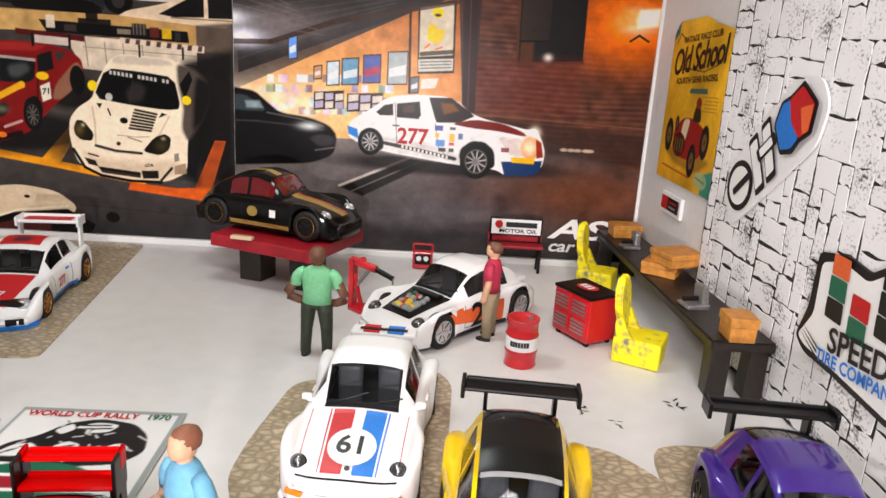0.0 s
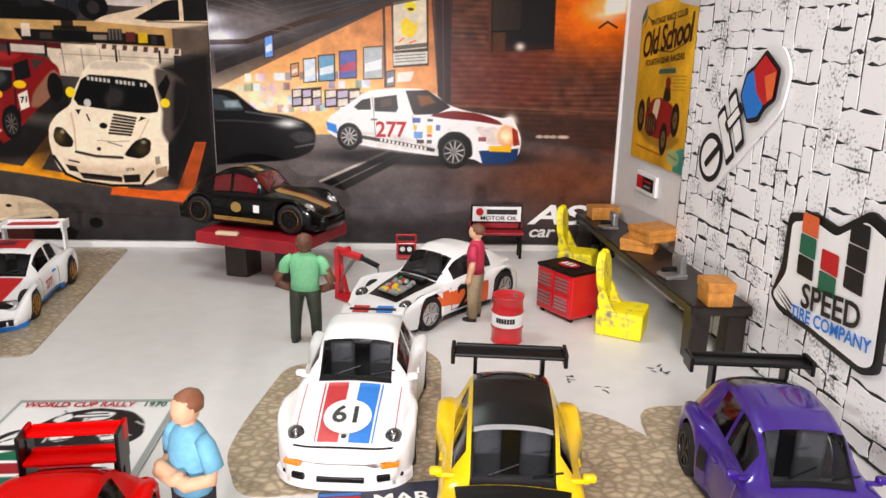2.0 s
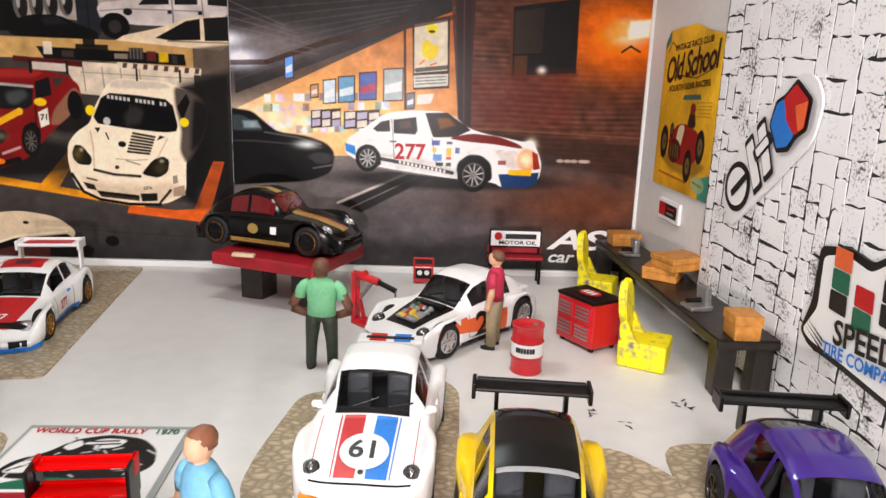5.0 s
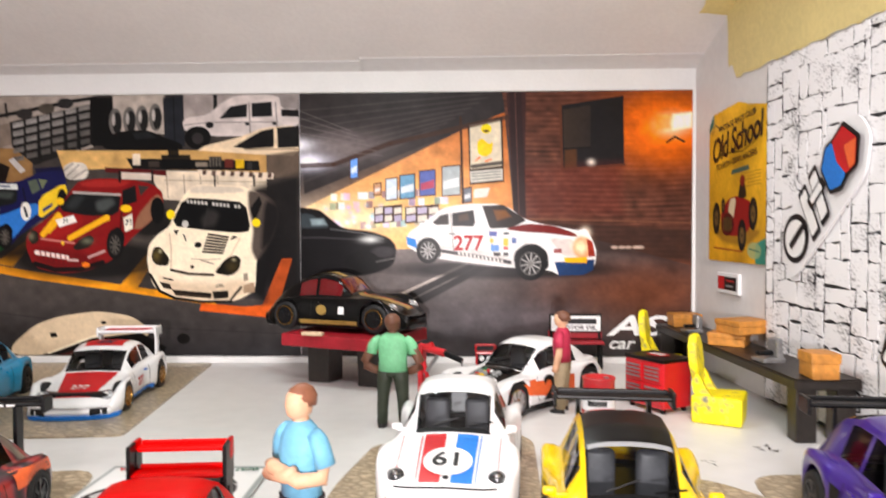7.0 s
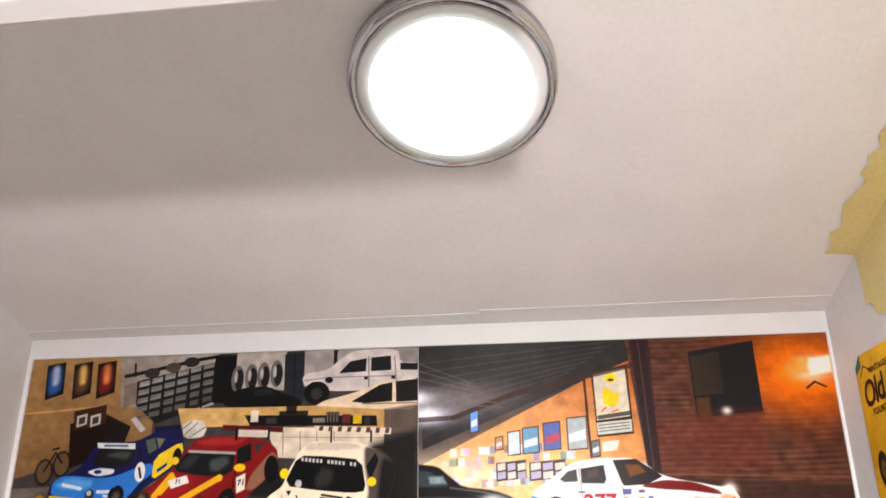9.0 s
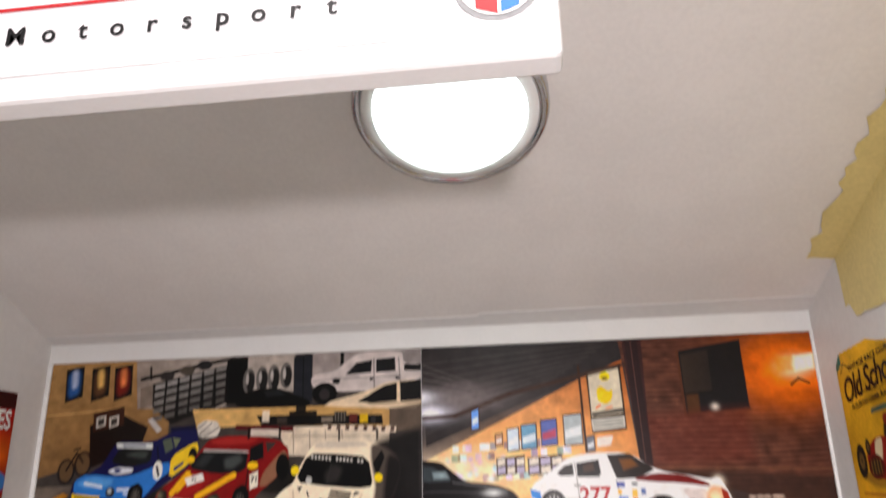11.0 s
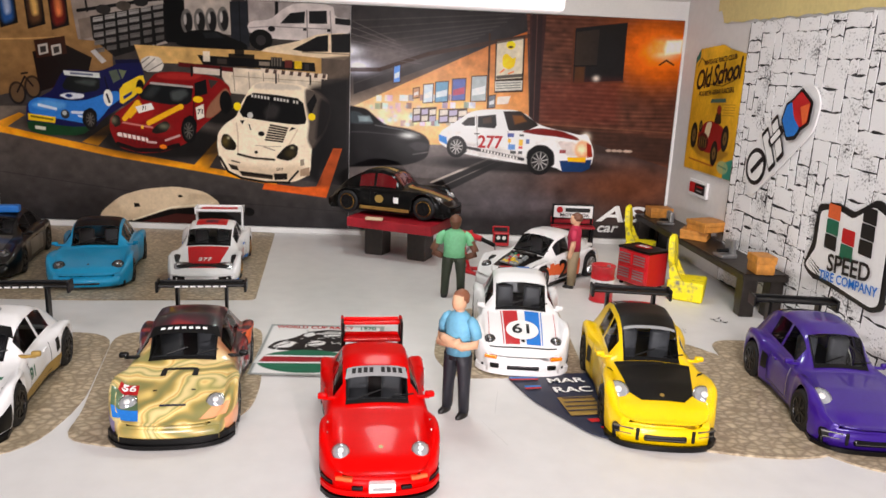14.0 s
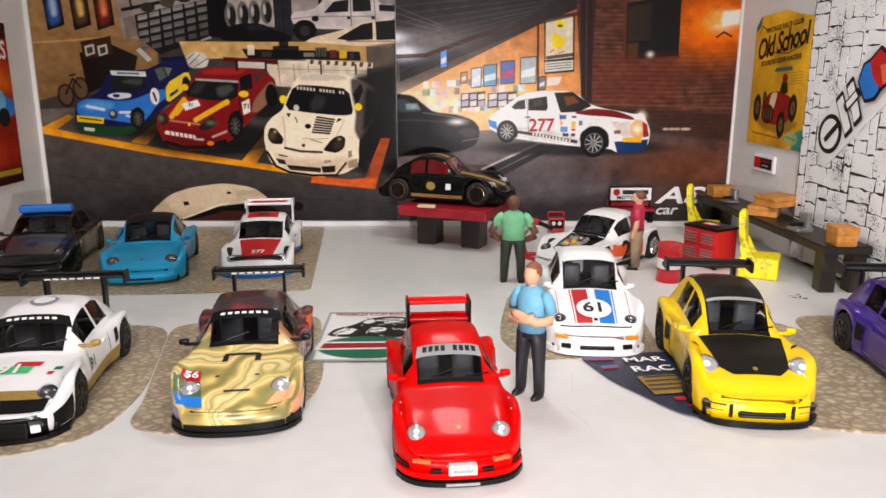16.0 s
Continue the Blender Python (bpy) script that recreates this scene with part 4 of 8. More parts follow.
S.glow(P((120, 150))[0], (0.12, 0.06), (150, 140, 140), 0.5)
brick = P((515, 18), (978, 8), (978, 440), (760, 380), (560, 345))
S.ramp((0.5, 0.5), (1, 0.8), (98, 64, 50), (78, 48, 38), brick)
S.shade(np.sin(S.v * 330 + S.rough(1.0, 9, 5, 5)) * 0.22 * (1 + S.rough(0.5, 30, 40, 6)), brick)
S.shade(S.rough(0.22, 60, 60, 7), brick)
S.poly(P((525, 18), (572, 18), (570, 330), (545, 340)), (62, 38, 36))
S.glow(P((905, 108))[0], (0.12, 0.12), (250, 128, 20), 0.95)
S.glow(P((925, 100))[0], (0.035, 0.035), (255, 236, 200), 1.0)
# pictures on the lit wall
rng = np.random.default_rng(4)
for i in range(46):
    x, y = rng.uniform(90, 370), rng.choice([262, 284, 312, 334])
    y -= (x - 90) * 0.05
    c = rng.uniform(110, 235) + rng.uniform(-22, 22, 3)
    S.poly(P(*box_pts(x, y, x + 15, y + 17)), tuple(c), 0.85)
for i in range(40):
    x = rng.uniform(30, 240)
    S.glow(P((x, rng.uniform(290, 345)))[0], (0.006, 0.008), tuple(rng.uniform(170, 255, 3)), 0.7)
# floor
S.ramp((0, 0.42), (0.2, 0.0), (126, 118, 116), (58, 55, 56), P((20, 400), (330, 396), (560, 342), (760, 380), (978, 440), (978, 658), (20, 658)))
S.glow(P((860, 500))[0], (0.25, 0.12), (112, 66, 42), 0.75)
S.glow(P((520, 560))[0], (0.2, 0.06), (104, 98, 102), 0.5)
S.shade(S.rough(0.10, 40, 40, 8))


def K(*pts):
    return P(*[((708 + (x - 718) * 1.055 - 18) * 0.8188 + 20, (530 + (y - 472) * 1.05 - 22) * 0.8132 + 18) for x, y in pts])


def wheel_print(at, rx, ry, rim=(168, 166, 164)):
    c = K(at)[0]
    rx, ry = rx / 1109, ry / 749
    S.oval(c, (rx, ry), (12, 12, 13))
    S.oval(c, (rx * 0.70, ry * 0.70), (96, 94, 92))
    S.oval(c, (rx * 0.62, ry * 0.62), (34, 33, 34))
    for k in range(10):
        a = k * math.pi / 5 + 0.2
        S.line([(c[0] + rx * 0.12 * math.cos(a), c[1] + ry * 0.12 * math.sin(a)), (c[0] + rx * 0.6 * math.cos(a), c[1] + ry * 0.6 * math.sin(a))], rim, 0.0032)
    S.oval(c, (rx * 0.17, ry * 0.17), (120, 118, 116))


# window in the brick wall, its sill and its bars
S.poly(K((800, 28), (975, 2), (978, 195), (805, 208)), (30, 27, 28))
S.ramp((0.66, 0.72), (0.8, 0.72), (58, 48, 40), (30, 28, 30), K((808, 40), (884, 28), (884, 145), (810, 150)))
S.poly(K((812, 152), (845, 150), (846, 203), (812, 206)), (88, 58, 34), 0.8, 0.006)
S.line(K((800, 28), (805, 208), (978, 195)), (88, 54, 38), 0.006)
S.line(K((808, 150), (884, 146)), (20, 18, 18), 0.004)
S.glow(K((886, 188))[0], (0.009, 0.011), (236, 226, 214), 0.9)
S.poly(K((690, 205), (970, 190), (975, 335), (700, 345)), (104, 40, 32), 0.35, 0.03)
S.poly(K((655, -40), (690, -40), (704, 345), (668, 318)), (44, 30, 30), 0.9, 0.004)
S.line(K((672, -40), (684, 330)), (96, 66, 58), 0.003, 0.7)
# lamp on the bricks
S.poly(K((1112, 56), (1166, 50), (1164, 92), (1112, 98)), (255, 244, 214), 1, 0.01)
S.poly(K((1062, 60), (1108, 55), (1108, 96), (1064, 100)), (240, 140, 30), 0.7, 0.012)
S.line(K((1096, 134), (1118, 118), (1144, 132)), (40, 26, 20), 0.005)
# foot of the wall
S.poly(K((700, 350), (1180, 378), (1176, 470), (905, 440), (880, 392)), (52, 36, 30), 0.75, 0.012)
S.line(K((700, 347), (1190, 360)), (120, 82, 62), 0.004, 0.6)
for x in (952, 972, 990, 1012, 1024):
    S.oval(K((x, 428))[0], (0.009, 0.006), (186, 166, 152), 0.8, 0.6)
# duck board and the two rows of pictures
S.poly(K((540, 76), (638, 58), (642, 242), (546, 250)), (54, 40, 28))
S.poly(K((546, 82), (632, 66), (636, 196), (548, 206)), (206, 196, 176))
S.blob(K((566, 128), (580, 118), (600, 136), (612, 128), (608, 160), (590, 172), (568, 162)), (240, 192, 22))
S.oval(K((592, 92))[0], (0.0135, 0.018), (242, 200, 20))
S.oval(K((592, 98))[0], (0.008, 0.005), (60, 46, 30))
S.line(K((562, 182), (574, 172)), (220, 110, 40), 0.004)
S.line(K((590, 184), (606, 178)), (220, 110, 40), 0.004)
S.line(K((554, 198), (634, 188)), (50, 46, 44), 0.010, 0.9)
S.poly(K((546, 212), (638, 205), (638, 236), (548, 244)), (196, 192, 184))
for q in (216, 224, 232):
    S.line(K((552, q + 3), (632, q - 4)), (110, 116, 110), 0.003)
for x, y, w, h, c in ((205, 168, 26, 62, (110, 150, 210)), (306, 226, 36, 66, (196, 206, 216)), (346, 216, 46, 72, (110, 150, 176)), (402, 204, 48, 76, (92, 104, 160)), (466, 192, 54, 88, (168, 176, 178)), (272, 240, 24, 38, (190, 150, 120)), (526, 254, 26, 46, (112, 116, 124))):
    S.poly(K((x, y + 5), (x + w, y), (x + w, y + h), (x, y + h + 3)), (74, 50, 36))
    S.poly(K((x + 3, y + 8), (x + w - 3, y + 4), (x + w - 3, y + h - 4), (x + 3, y + h)), c)
    S.poly(K((x + 5, y + h * 0.55), (x + w - 5, y + h * 0.4), (x + w - 5, y + h * 0.7), (x + 5, y + h * 0.8)), (196, 70, 60) if w == 48 else (226, 228, 230), 0.7)
for x, w in ((274, 80), (362, 96)):
    S.poly(K((x, 312), (x + w, 304), (x + w, 352), (x, 360)), (70, 52, 40))
    for i in range(3):
        for j in range(2):
            a = x + 4 + i * w / 3
            S.poly(K((a, 315 + j * 22), (a + w / 3 - 6, 312 + j * 22), (a + w / 3 - 6, 329 + j * 22), (a, 333 + j * 22)), (206 - 30 * ((i + j) % 2), 198 - 30 * ((i + j) % 2), 188))
S.poly(K((558, 262), (602, 258), (594, 284), (556, 288)), (216, 206, 198))
S.line(K((520, 60), (526, 300)), (60, 38, 26), 0.006)
S.line(K((20, 196), (160, 190), (320, 132), (650, 60)), (64, 44, 34), 0.012, 0.85)
for i in range(6):
    S.line(K((20, 20 + 24 * i), (210 + 18 * i, 96 + 14 * i)), (120, 112, 112), 0.0022, 0.45)
S.glow(K((44, 134))[0], (0.045, 0.022), (246, 246, 255), 1.0)
# dark car
S.blob(K((14, 312), (70, 312), (118, 318), (150, 345), (184, 372), (262, 380), (316, 398), (338, 424), (330, 478), (268, 505), (120, 516), (14, 524)), (18, 16, 18), 1, 0.004)
S.blob(K((40, 330), (92, 330), (118, 346), (150, 370), (92, 372), (44, 368)), (60, 68, 72), 0.85, 0.004, 1)
S.poly(K((92, 346), (130, 344), (140, 362), (96, 364)), (150, 166, 170), 0.7, 0.006)
S.line(K((14, 400), (120, 398), (230, 404), (300, 412)), (64, 62, 64), 0.004, 0.8)
S.line(K((150, 374), (240, 386), (300, 402)), (96, 96, 98), 0.004, 0.7)
S.glow(K((262, 404))[0], (0.022, 0.012), (214, 216, 214), 0.9)
S.oval(K((300, 440))[0], (0.03, 0.02), (70, 68, 70), 0.7, 0.5)
S.oval(K((240, 470))[0], (0.045, 0.045), (10, 10, 10), 0.9)
S.line(K((280, 468), (330, 458)), (110, 108, 106), 0.004, 0.7)
# drain in the floor
S.poly(K((350, 566), (540, 478), (600, 484), (410, 588)), (26, 24, 24), 0.95, 0.004)
S.line(K((346, 562), (536, 474)), (186, 176, 168), 0.006, 0.9)
S.line(K((380, 576), (566, 482)), (112, 106, 102), 0.003, 0.8)
# white coupe
S.oval(K((640, 490))[0], (0.27, 0.035), (16, 14, 14), 0.9, 0.5)
S.blob(K((365, 412), (372, 385), (400, 365), (432, 344), (465, 318), (500, 308), (560, 303), (625, 304), (662, 318), (694, 345), (740, 360), (800, 370), (848, 380), (872, 373), (892, 410), (902, 440), (898, 476), (876, 502), (800, 508), (770, 492), (660, 486), (460, 460), (400, 444), (370, 426)), (226, 224, 222))
S.blob(K((380, 420), (460, 418), (640, 440), (665, 480), (560, 474), (460, 458), (400, 442)), (186, 182, 180), 0.8, 0.012)
S.blob(K((395, 372), (440, 356), (490, 370), (640, 384), (700, 396), (640, 402), (480, 388)), (246, 244, 240), 0.8, 0.01)
S.poly(K((440, 356), (462, 336), (485, 331), (487, 362), (452, 364)), (44, 40, 38))
S.poly(K((495, 330), (556, 321), (562, 368), (496, 367)), (30, 27, 27))
S.poly(K((512, 336), (540, 330), (544, 350), (514, 354)), (84, 62, 46), 0.6, 0.004)
S.poly(K((580, 309), (640, 307), (690, 340), (704, 352), (664, 372), (602, 374)), (40, 32, 28))
S.poly(K((612, 322), (646, 322), (662, 340), (622, 352)), (132, 86, 40), 0.7, 0.006)
S.line(K((566, 322), (600, 376)), (240, 238, 234), 0.008)
S.line(K((490, 328), (494, 370), (500, 448)), (120, 116, 114), 0.002)
S.line(K((600, 376), (612, 440), (640, 470)), (130, 126, 124), 0.002)
S.oval(K((575, 366))[0], (0.017, 0.014), (236, 232, 226))
S.blob(K((640, 376), (704, 360), (780, 366), (838, 386), (852, 400), (770, 388), (700, 384)), (112, 30, 26))
S.blob(K((770, 402), (840, 404), (858, 450), (812, 456), (790, 430)), (206, 196, 192))
S.oval(K((862, 428))[0], (0.024, 0.042), (206, 120, 70), 1, 0.3)
S.glow(K((858, 428))[0], (0.020, 0.032), (255, 226, 190), 0.95)
S.glow(K((870, 386))[0], (0.012, 0.018), (255, 240, 220), 0.9)
S.poly(K((784, 470), (896, 462), (892, 492), (866, 506), (796, 508)), (26, 56, 96))
S.poly(K((874, 404), (890, 412), (898, 452), (880, 456)), (150, 52, 34))
S.poly(K((810, 457), (876, 455), (874, 472), (814, 471)), (252, 176, 34))
S.poly(K((365, 396), (392, 404), (396, 430), (368, 418)), (60, 130, 196))
S.line(K((456, 436), (560, 452), (658, 470)), (36, 34, 36), 0.009, 0.95)
for i in range(12):
    S.poly(K((512 + i * 11, 440 + i * 2.0), (518 + i * 11, 441 + i * 2.0), (518 + i * 11, 449 + i * 2.0), (512 + i * 11, 448 + i * 2.0)), (216, 212, 208), 0.9)
for x, y, w, h, c in ((600, 382, 22, 14, (50, 70, 150)), (602, 402, 10, 12, (220, 170, 40)), (604, 420, 24, 18, (90, 140, 200)), (612, 442, 20, 10, (30, 30, 32)), (640, 384, 16, 8, (40, 50, 60)), (640, 402, 14, 22, (214, 170, 40)), (664, 400, 12, 16, (70, 96, 150)), (640, 426, 14, 8, (190, 60, 50)), (640, 442, 14, 10, (40, 40, 44)), (486, 386, 18, 5, (90, 86, 84)), (782, 432, 22, 12, (130, 40, 40))):
    S.poly(K(*box_pts(x, y, x + w, y + h)), c, 0.9)
S.blob(K((668, 470), (672, 440), (700, 418), (735, 418), (764, 440), (770, 490), (718, 500)), (20, 18, 18), 1, 0.003)
S.blob(K((394, 440), (398, 412), (420, 398), (444, 402), (462, 424), (464, 456), (430, 462)), (20, 18, 18), 1, 0.003)
wheel_print((716, 474), 44, 48)
wheel_print((427, 436), 33, 37)
# dusk over the far floor, the smooth concrete in front
S.shade(S.rough(0.16, 16, 9, 44), K((20, 430), (360, 430), (1180, 440), (1180, 640), (20, 640)))
S.shade(S.rough(0.05, 120, 90, 9))
S.shade(S.rough(0.04, 40, 28, 41) + S.rough(0.03, 110, 76, 42) + S.rough(0.03, 260, 180, 43))
S.develop(1.12, 1.36, 1.08)
night = hang("photo_print", S, (-0.0880, BACK - 0.0013, 0.0036), 0, "glossy colour photo print of a white coupe in a brick garage", "poster", INK_GLOSS)

q = K((541, 417))[0]
flat_text("race_number", "277", 0.0105, RED_INK, night, (q[0] * W2, q[1] * H2, 0.0003), 0.95, 0.0)
q = P((818, 588))[0]
flat_text("white_letters", "AS", 0.0140, WHITE_INK, night, (q[0] * W2 + 0.004, q[1] * H2 + 0.0005, 0.0003), 1.7, 0.25)
q = P((802, 622))[0]
flat_text("white_letters", "car", 0.0085, WHITE_INK, night, (q[0] * W2, q[1] * H2 - 0.001, 0.0003), 1.2, 0.25)

# photograph of a paddock garage with three race cars
W1, H1 = 0.2105, 0.1335
S = Sheet(W1, H1, 0.00032)


def P(*pts):
    return [((x - 62) / 953, 1 - (y - 45) / 615) for x, y in pts]


def G(*pts):
    return P(*[(1015 - (1163 - x) / 1.345, 45 + (y - 35) / 1.354) for x, y in pts])


def C(*pts):
    return P(*[(1015 - (845 - x) / 1.75, 254 + (y - 303) / 1.68) for x, y in pts])


def ring(at, rx, ry, rim=(120, 114, 106), spokes=9):
    """A wheel in the picture, seen at a slant."""
    c = G(at)[0]
    rx, ry = rx / 1282, ry / 833
    S.oval(c, (rx, ry), (14, 13, 14))
    S.oval(c, (rx * 0.66, ry * 0.70), (70, 66, 62))
    S.oval(c, (rx * 0.56, ry * 0.62), (28, 27, 27))
    for k in range(spokes):
        a = k * 2 * math.pi / spokes
        S.line([c, (c[0] + rx * 0.55 * math.cos(a), c[1] + ry * 0.6 * math.sin(a))], rim, 0.0022)
    S.oval(c, (rx * 0.16, ry * 0.16), (90, 86, 80))


S.ramp((0, 0.3), (0, 0), (76, 70, 66), (106, 98, 92))
# tan wall with framed pictures
S.ramp((0, 1), (0.1, 0.45), (178, 142, 92), (120, 92, 60), G((-119, 35), (186, 35), (206, 200), (322, 204), (322, 300), (-119, 420)))
for x, c, e in ((-66, (60, 120, 190), (196, 206, 226)), (28, (120, 84, 54), (240, 200, 120)), (110, (150, 50, 36), (240, 150, 90))):
    S.poly(G((x, 56), (x + 64, 46), (x + 70, 152), (x + 8, 172)), (24, 20, 18))
    S.blob(G((x + 10, 66), (x + 54, 58), (x + 58, 142), (x + 16, 158)), c, 0.7, 0.012)
    S.blob(G((x + 22, 62), (x + 44, 58), (x + 48, 118), (x + 28, 126)), e, 0.8, 0.010)
S.line(G((-119, 214), (20, 206), (150, 194)), (206, 168, 110), 0.004, 0.8)
# pale wall, pipe and the rack of bins
S.ramp((0.2, 0.9), (0.5, 1.0), (150, 138, 128), (186, 176, 168), G((186, 35), (520, 35), (516, 200), (330, 250), (322, 204), (206, 200)))
S.line(G((212, 100), (300, 84), (460, 52), (520, 44)), (22, 20, 20), 0.009)
S.poly(G((252, 118), (512, 62), (516, 190), (400, 232), (330, 256), (258, 196)), (34, 31, 30))
for i in range(5):
    for j in range(6):
        x, y = 262 + j * 42, 122 + i * 27 - j * 10.5
        S.poly(G((x, y), (x + 34, y - 7), (x + 34, y + 9), (x, y + 16)), (176 - 15 * i - 4 * j, 172 - 15 * i - 4 * j, 168 - 15 * i - 4 * j), 0.9)
        S.line(G((x + 3, y + 5), (x + 31, y - 2)), (92, 88, 86), 0.0016)
for x in (342, 428, 470):
    S.line(G((x, 100), (x + 6, 236)), (16, 15, 15), 0.005)
for x, y, c in ((300, 92, (60, 56, 54)), (370, 76, (90, 82, 74)), (430, 60, (50, 48, 48))):
    S.oval(G((x, y))[0], (0.020, 0.020), c)
S.poly(G((210, 130), (252, 120), (258, 190), (216, 200)), (126, 112, 100), 0.7)
S.line(G((240, 60), (244, 100)), (36, 32, 30), 0.006)
# dark lockers, tyre shelf
S.poly(G((508, 42), (582, 42), (588, 196), (512, 196)), (14, 13, 14))
S.ramp((0.5, 1), (0.7, 0.9), (170, 160, 152), (190, 180, 170), G((580, 35), (744, 35), (744, 160), (582, 150)))
for x, c in ((588, 120), (632, 116), (672, 112), (714, 106)):
    S.oval(G((x, c))[0], (0.016, 0.052), (118, 114, 110))
    S.oval(G((x + 5, c + 4))[0], (0.011, 0.042), (40, 38, 38))
    S.oval(G((x - 6, c - 6))[0], (0.004, 0.022), (206, 200, 194), 0.8)
S.poly(G((738, 44), (804, 40), (806, 200), (742, 206)), (48, 50, 56))
S.line(G((771, 42), (774, 204)), (28, 29, 33), 0.003)
S.ramp((0.7, 1), (1, 0.95), (170, 160, 156), (150, 142, 140), G((802, 35), (1163, 35), (1163, 150), (804, 150)))
S.poly(G((896, 35), (908, 35), (908, 92), (896, 92)), (16, 15, 16))
S.blob(G((548, 170), (610, 148), (690, 146), (740, 170), (796, 190), (800, 214), (548, 212)), (14, 13, 15))
S.poly(G((640, 156), (688, 152), (718, 172), (650, 176)), (46, 48, 50), 0.8, 0.004)
# white pick-up
S.blob(G((798, 124), (812, 108), (880, 100), (922, 62), (968, 38), (1100, 38), (1108, 82), (1163, 84), (1163, 140), (1060, 148), (1040, 168), (890, 168), (806, 150)), (206, 196, 192), 1, 0, 1)
S.poly(G((914, 112), (950, 74), (1002, 66), (1000, 108)), (34, 34, 36))
S.poly(G((1016, 64), (1078, 60), (1080, 106), (1016, 108)), (34, 34, 36))
S.line(G((1008, 62), (1010, 160)), (130, 122, 120), 0.003)
S.line(G((1090, 62), (1096, 156)), (140, 132, 130), 0.003)
S.line(G((806, 132), (880, 124), (1096, 124)), (156, 148, 146), 0.003)
for x in (995, 1080):
    S.poly(G(*box_pts(x, 124, x + 12, 134)), (34, 34, 36))
S.poly(G((1108, 84), (1163, 86), (1163, 108), (1108, 106)), (30, 28, 30))
S.oval(G((846, 172))[0], (0.032, 0.044), (16, 15, 16))
S.oval(G((846, 174))[0], (0.014, 0.022), (60, 56, 56))
S.oval(G((884, 132))[0], (0.010, 0.012), (30, 28, 30))
# cream saloon behind the counter
S.blob(G((838, 216), (872, 196), (944, 180), (992, 166), (1050, 142), (1163, 134), (1163, 232), (1060, 228)), (224, 204, 176), 1, 0, 1)
S.poly(G((956, 202), (1044, 152), (1084, 144), (1084, 204), (1000, 208)), (26, 24, 26))
S.poly(G((1094, 142), (1163, 136), (1163, 204), (1096, 206)), (30, 28, 28))
S.line(G((992, 210), (1163, 210)), (150, 132, 112), 0.003)
S.poly(G((1056, 228), (1163, 214), (1163, 300), (1060, 300)), (108, 94, 82), 0.9, 0.006)
# counter, its clutter and its cabinets
S.ramp((0.45, 0.8), (0.9, 0.7), (214, 178, 116), (190, 154, 100), G((400, 210), (842, 212), (1060, 228), (1060, 290), (860, 276), (640, 268), (420, 272)))
S.poly(G((620, 236), (1036, 246), (1040, 278), (640, 270)), (24, 22, 22))
S.poly(G((596, 272), (1060, 284), (1060, 340), (830, 336), (802, 372), (736, 368), (700, 300)), (218, 204, 184))
for x in (746, 800, 852, 906):
    S.line(G((x, 290), (x + 4, 360)), (140, 126, 110), 0.0022)
S.line(G((740, 306), (1060, 314)), (170, 154, 134), 0.002)
for x, y, w, h, c in ((640, 222, 24, 36, (226, 214, 196)), (730, 226, 92, 44, (16, 16, 18)), (752, 208, 34, 26, (18, 18, 20)), (880, 232, 40, 32, (64, 60, 56)), (930, 240, 26, 28, (110, 50, 44)), (964, 242, 26, 28, (220, 184, 30)), (1000, 250, 16, 24, (60, 58, 58)), (690, 246, 34, 18, (70, 62, 56)), (838, 250, 38, 14, (150, 138, 124))):
    S.poly(G(*box_pts(x, y, x + w, y + h)), c, 0.95)
for i in range(4):
    S.line(G((884 + i * 10, 234), (884 + i * 10, 262)), (140, 132, 122), 0.0015)
S.blob(G((418, 262), (448, 246), (488, 250), (502, 276), (490, 302), (430, 304)), (206, 200, 190), 1, 0, 1)
for a, b in (((430, 292), (470, 256)), ((448, 300), (496, 270)), ((420, 276), (450, 252))):
    S.line(G(a, b), (110, 104, 98), 0.003, 0.8)
# floor and bay lines
S.ramp((0, 0.42), (0.2, 0.0), (118, 108, 98), (66, 63, 64), G((-119, 450), (440, 430), (840, 400), (1163, 360), (1163, 900), (-119, 900)))
S.poly(G((1020, 330), (1163, 290), (1163, 720), (1060, 640), (1040, 460)), (30, 27, 27), 0.95, 0.02)
S.ramp((0.5, 0.36), (0.5, 0.0), (94, 87, 82), (60, 58, 60), G((-119, 545), (640, 650), (1163, 700), (1163, 900), (-119, 900)))
S.poly(G((-119, 512), (0, 538), (300, 594), (680, 652), (900, 690), (896, 708), (640, 668), (300, 620), (-119, 540)), (238, 166, 30))
S.poly(G((196, 570), (300, 496), (320, 508), (252, 582)), (240, 172, 34))
S.poly(G((596, 640), (700, 520), (712, 548), (650, 648)), (240, 170, 34))
S.poly(G((-119, 516), (-20, 470), (0, 478), (-70, 526)), (226, 160, 40))
S.poly(C((440, 776), (620, 790), (690, 784), (770, 600), (812, 600), (738, 836), (560, 818), (430, 806)), (214, 104, 36))
S.poly(C((690, 784), (770, 600), (812, 600), (760, 780)), (60, 40, 34), 0.45, 0.01)
S.shade(S.rough(0.10, 60, 50, 12))
S.line(G((-119, 690), (520, 770), (1163, 800)), (52, 50, 50), 0.002, 0.8)
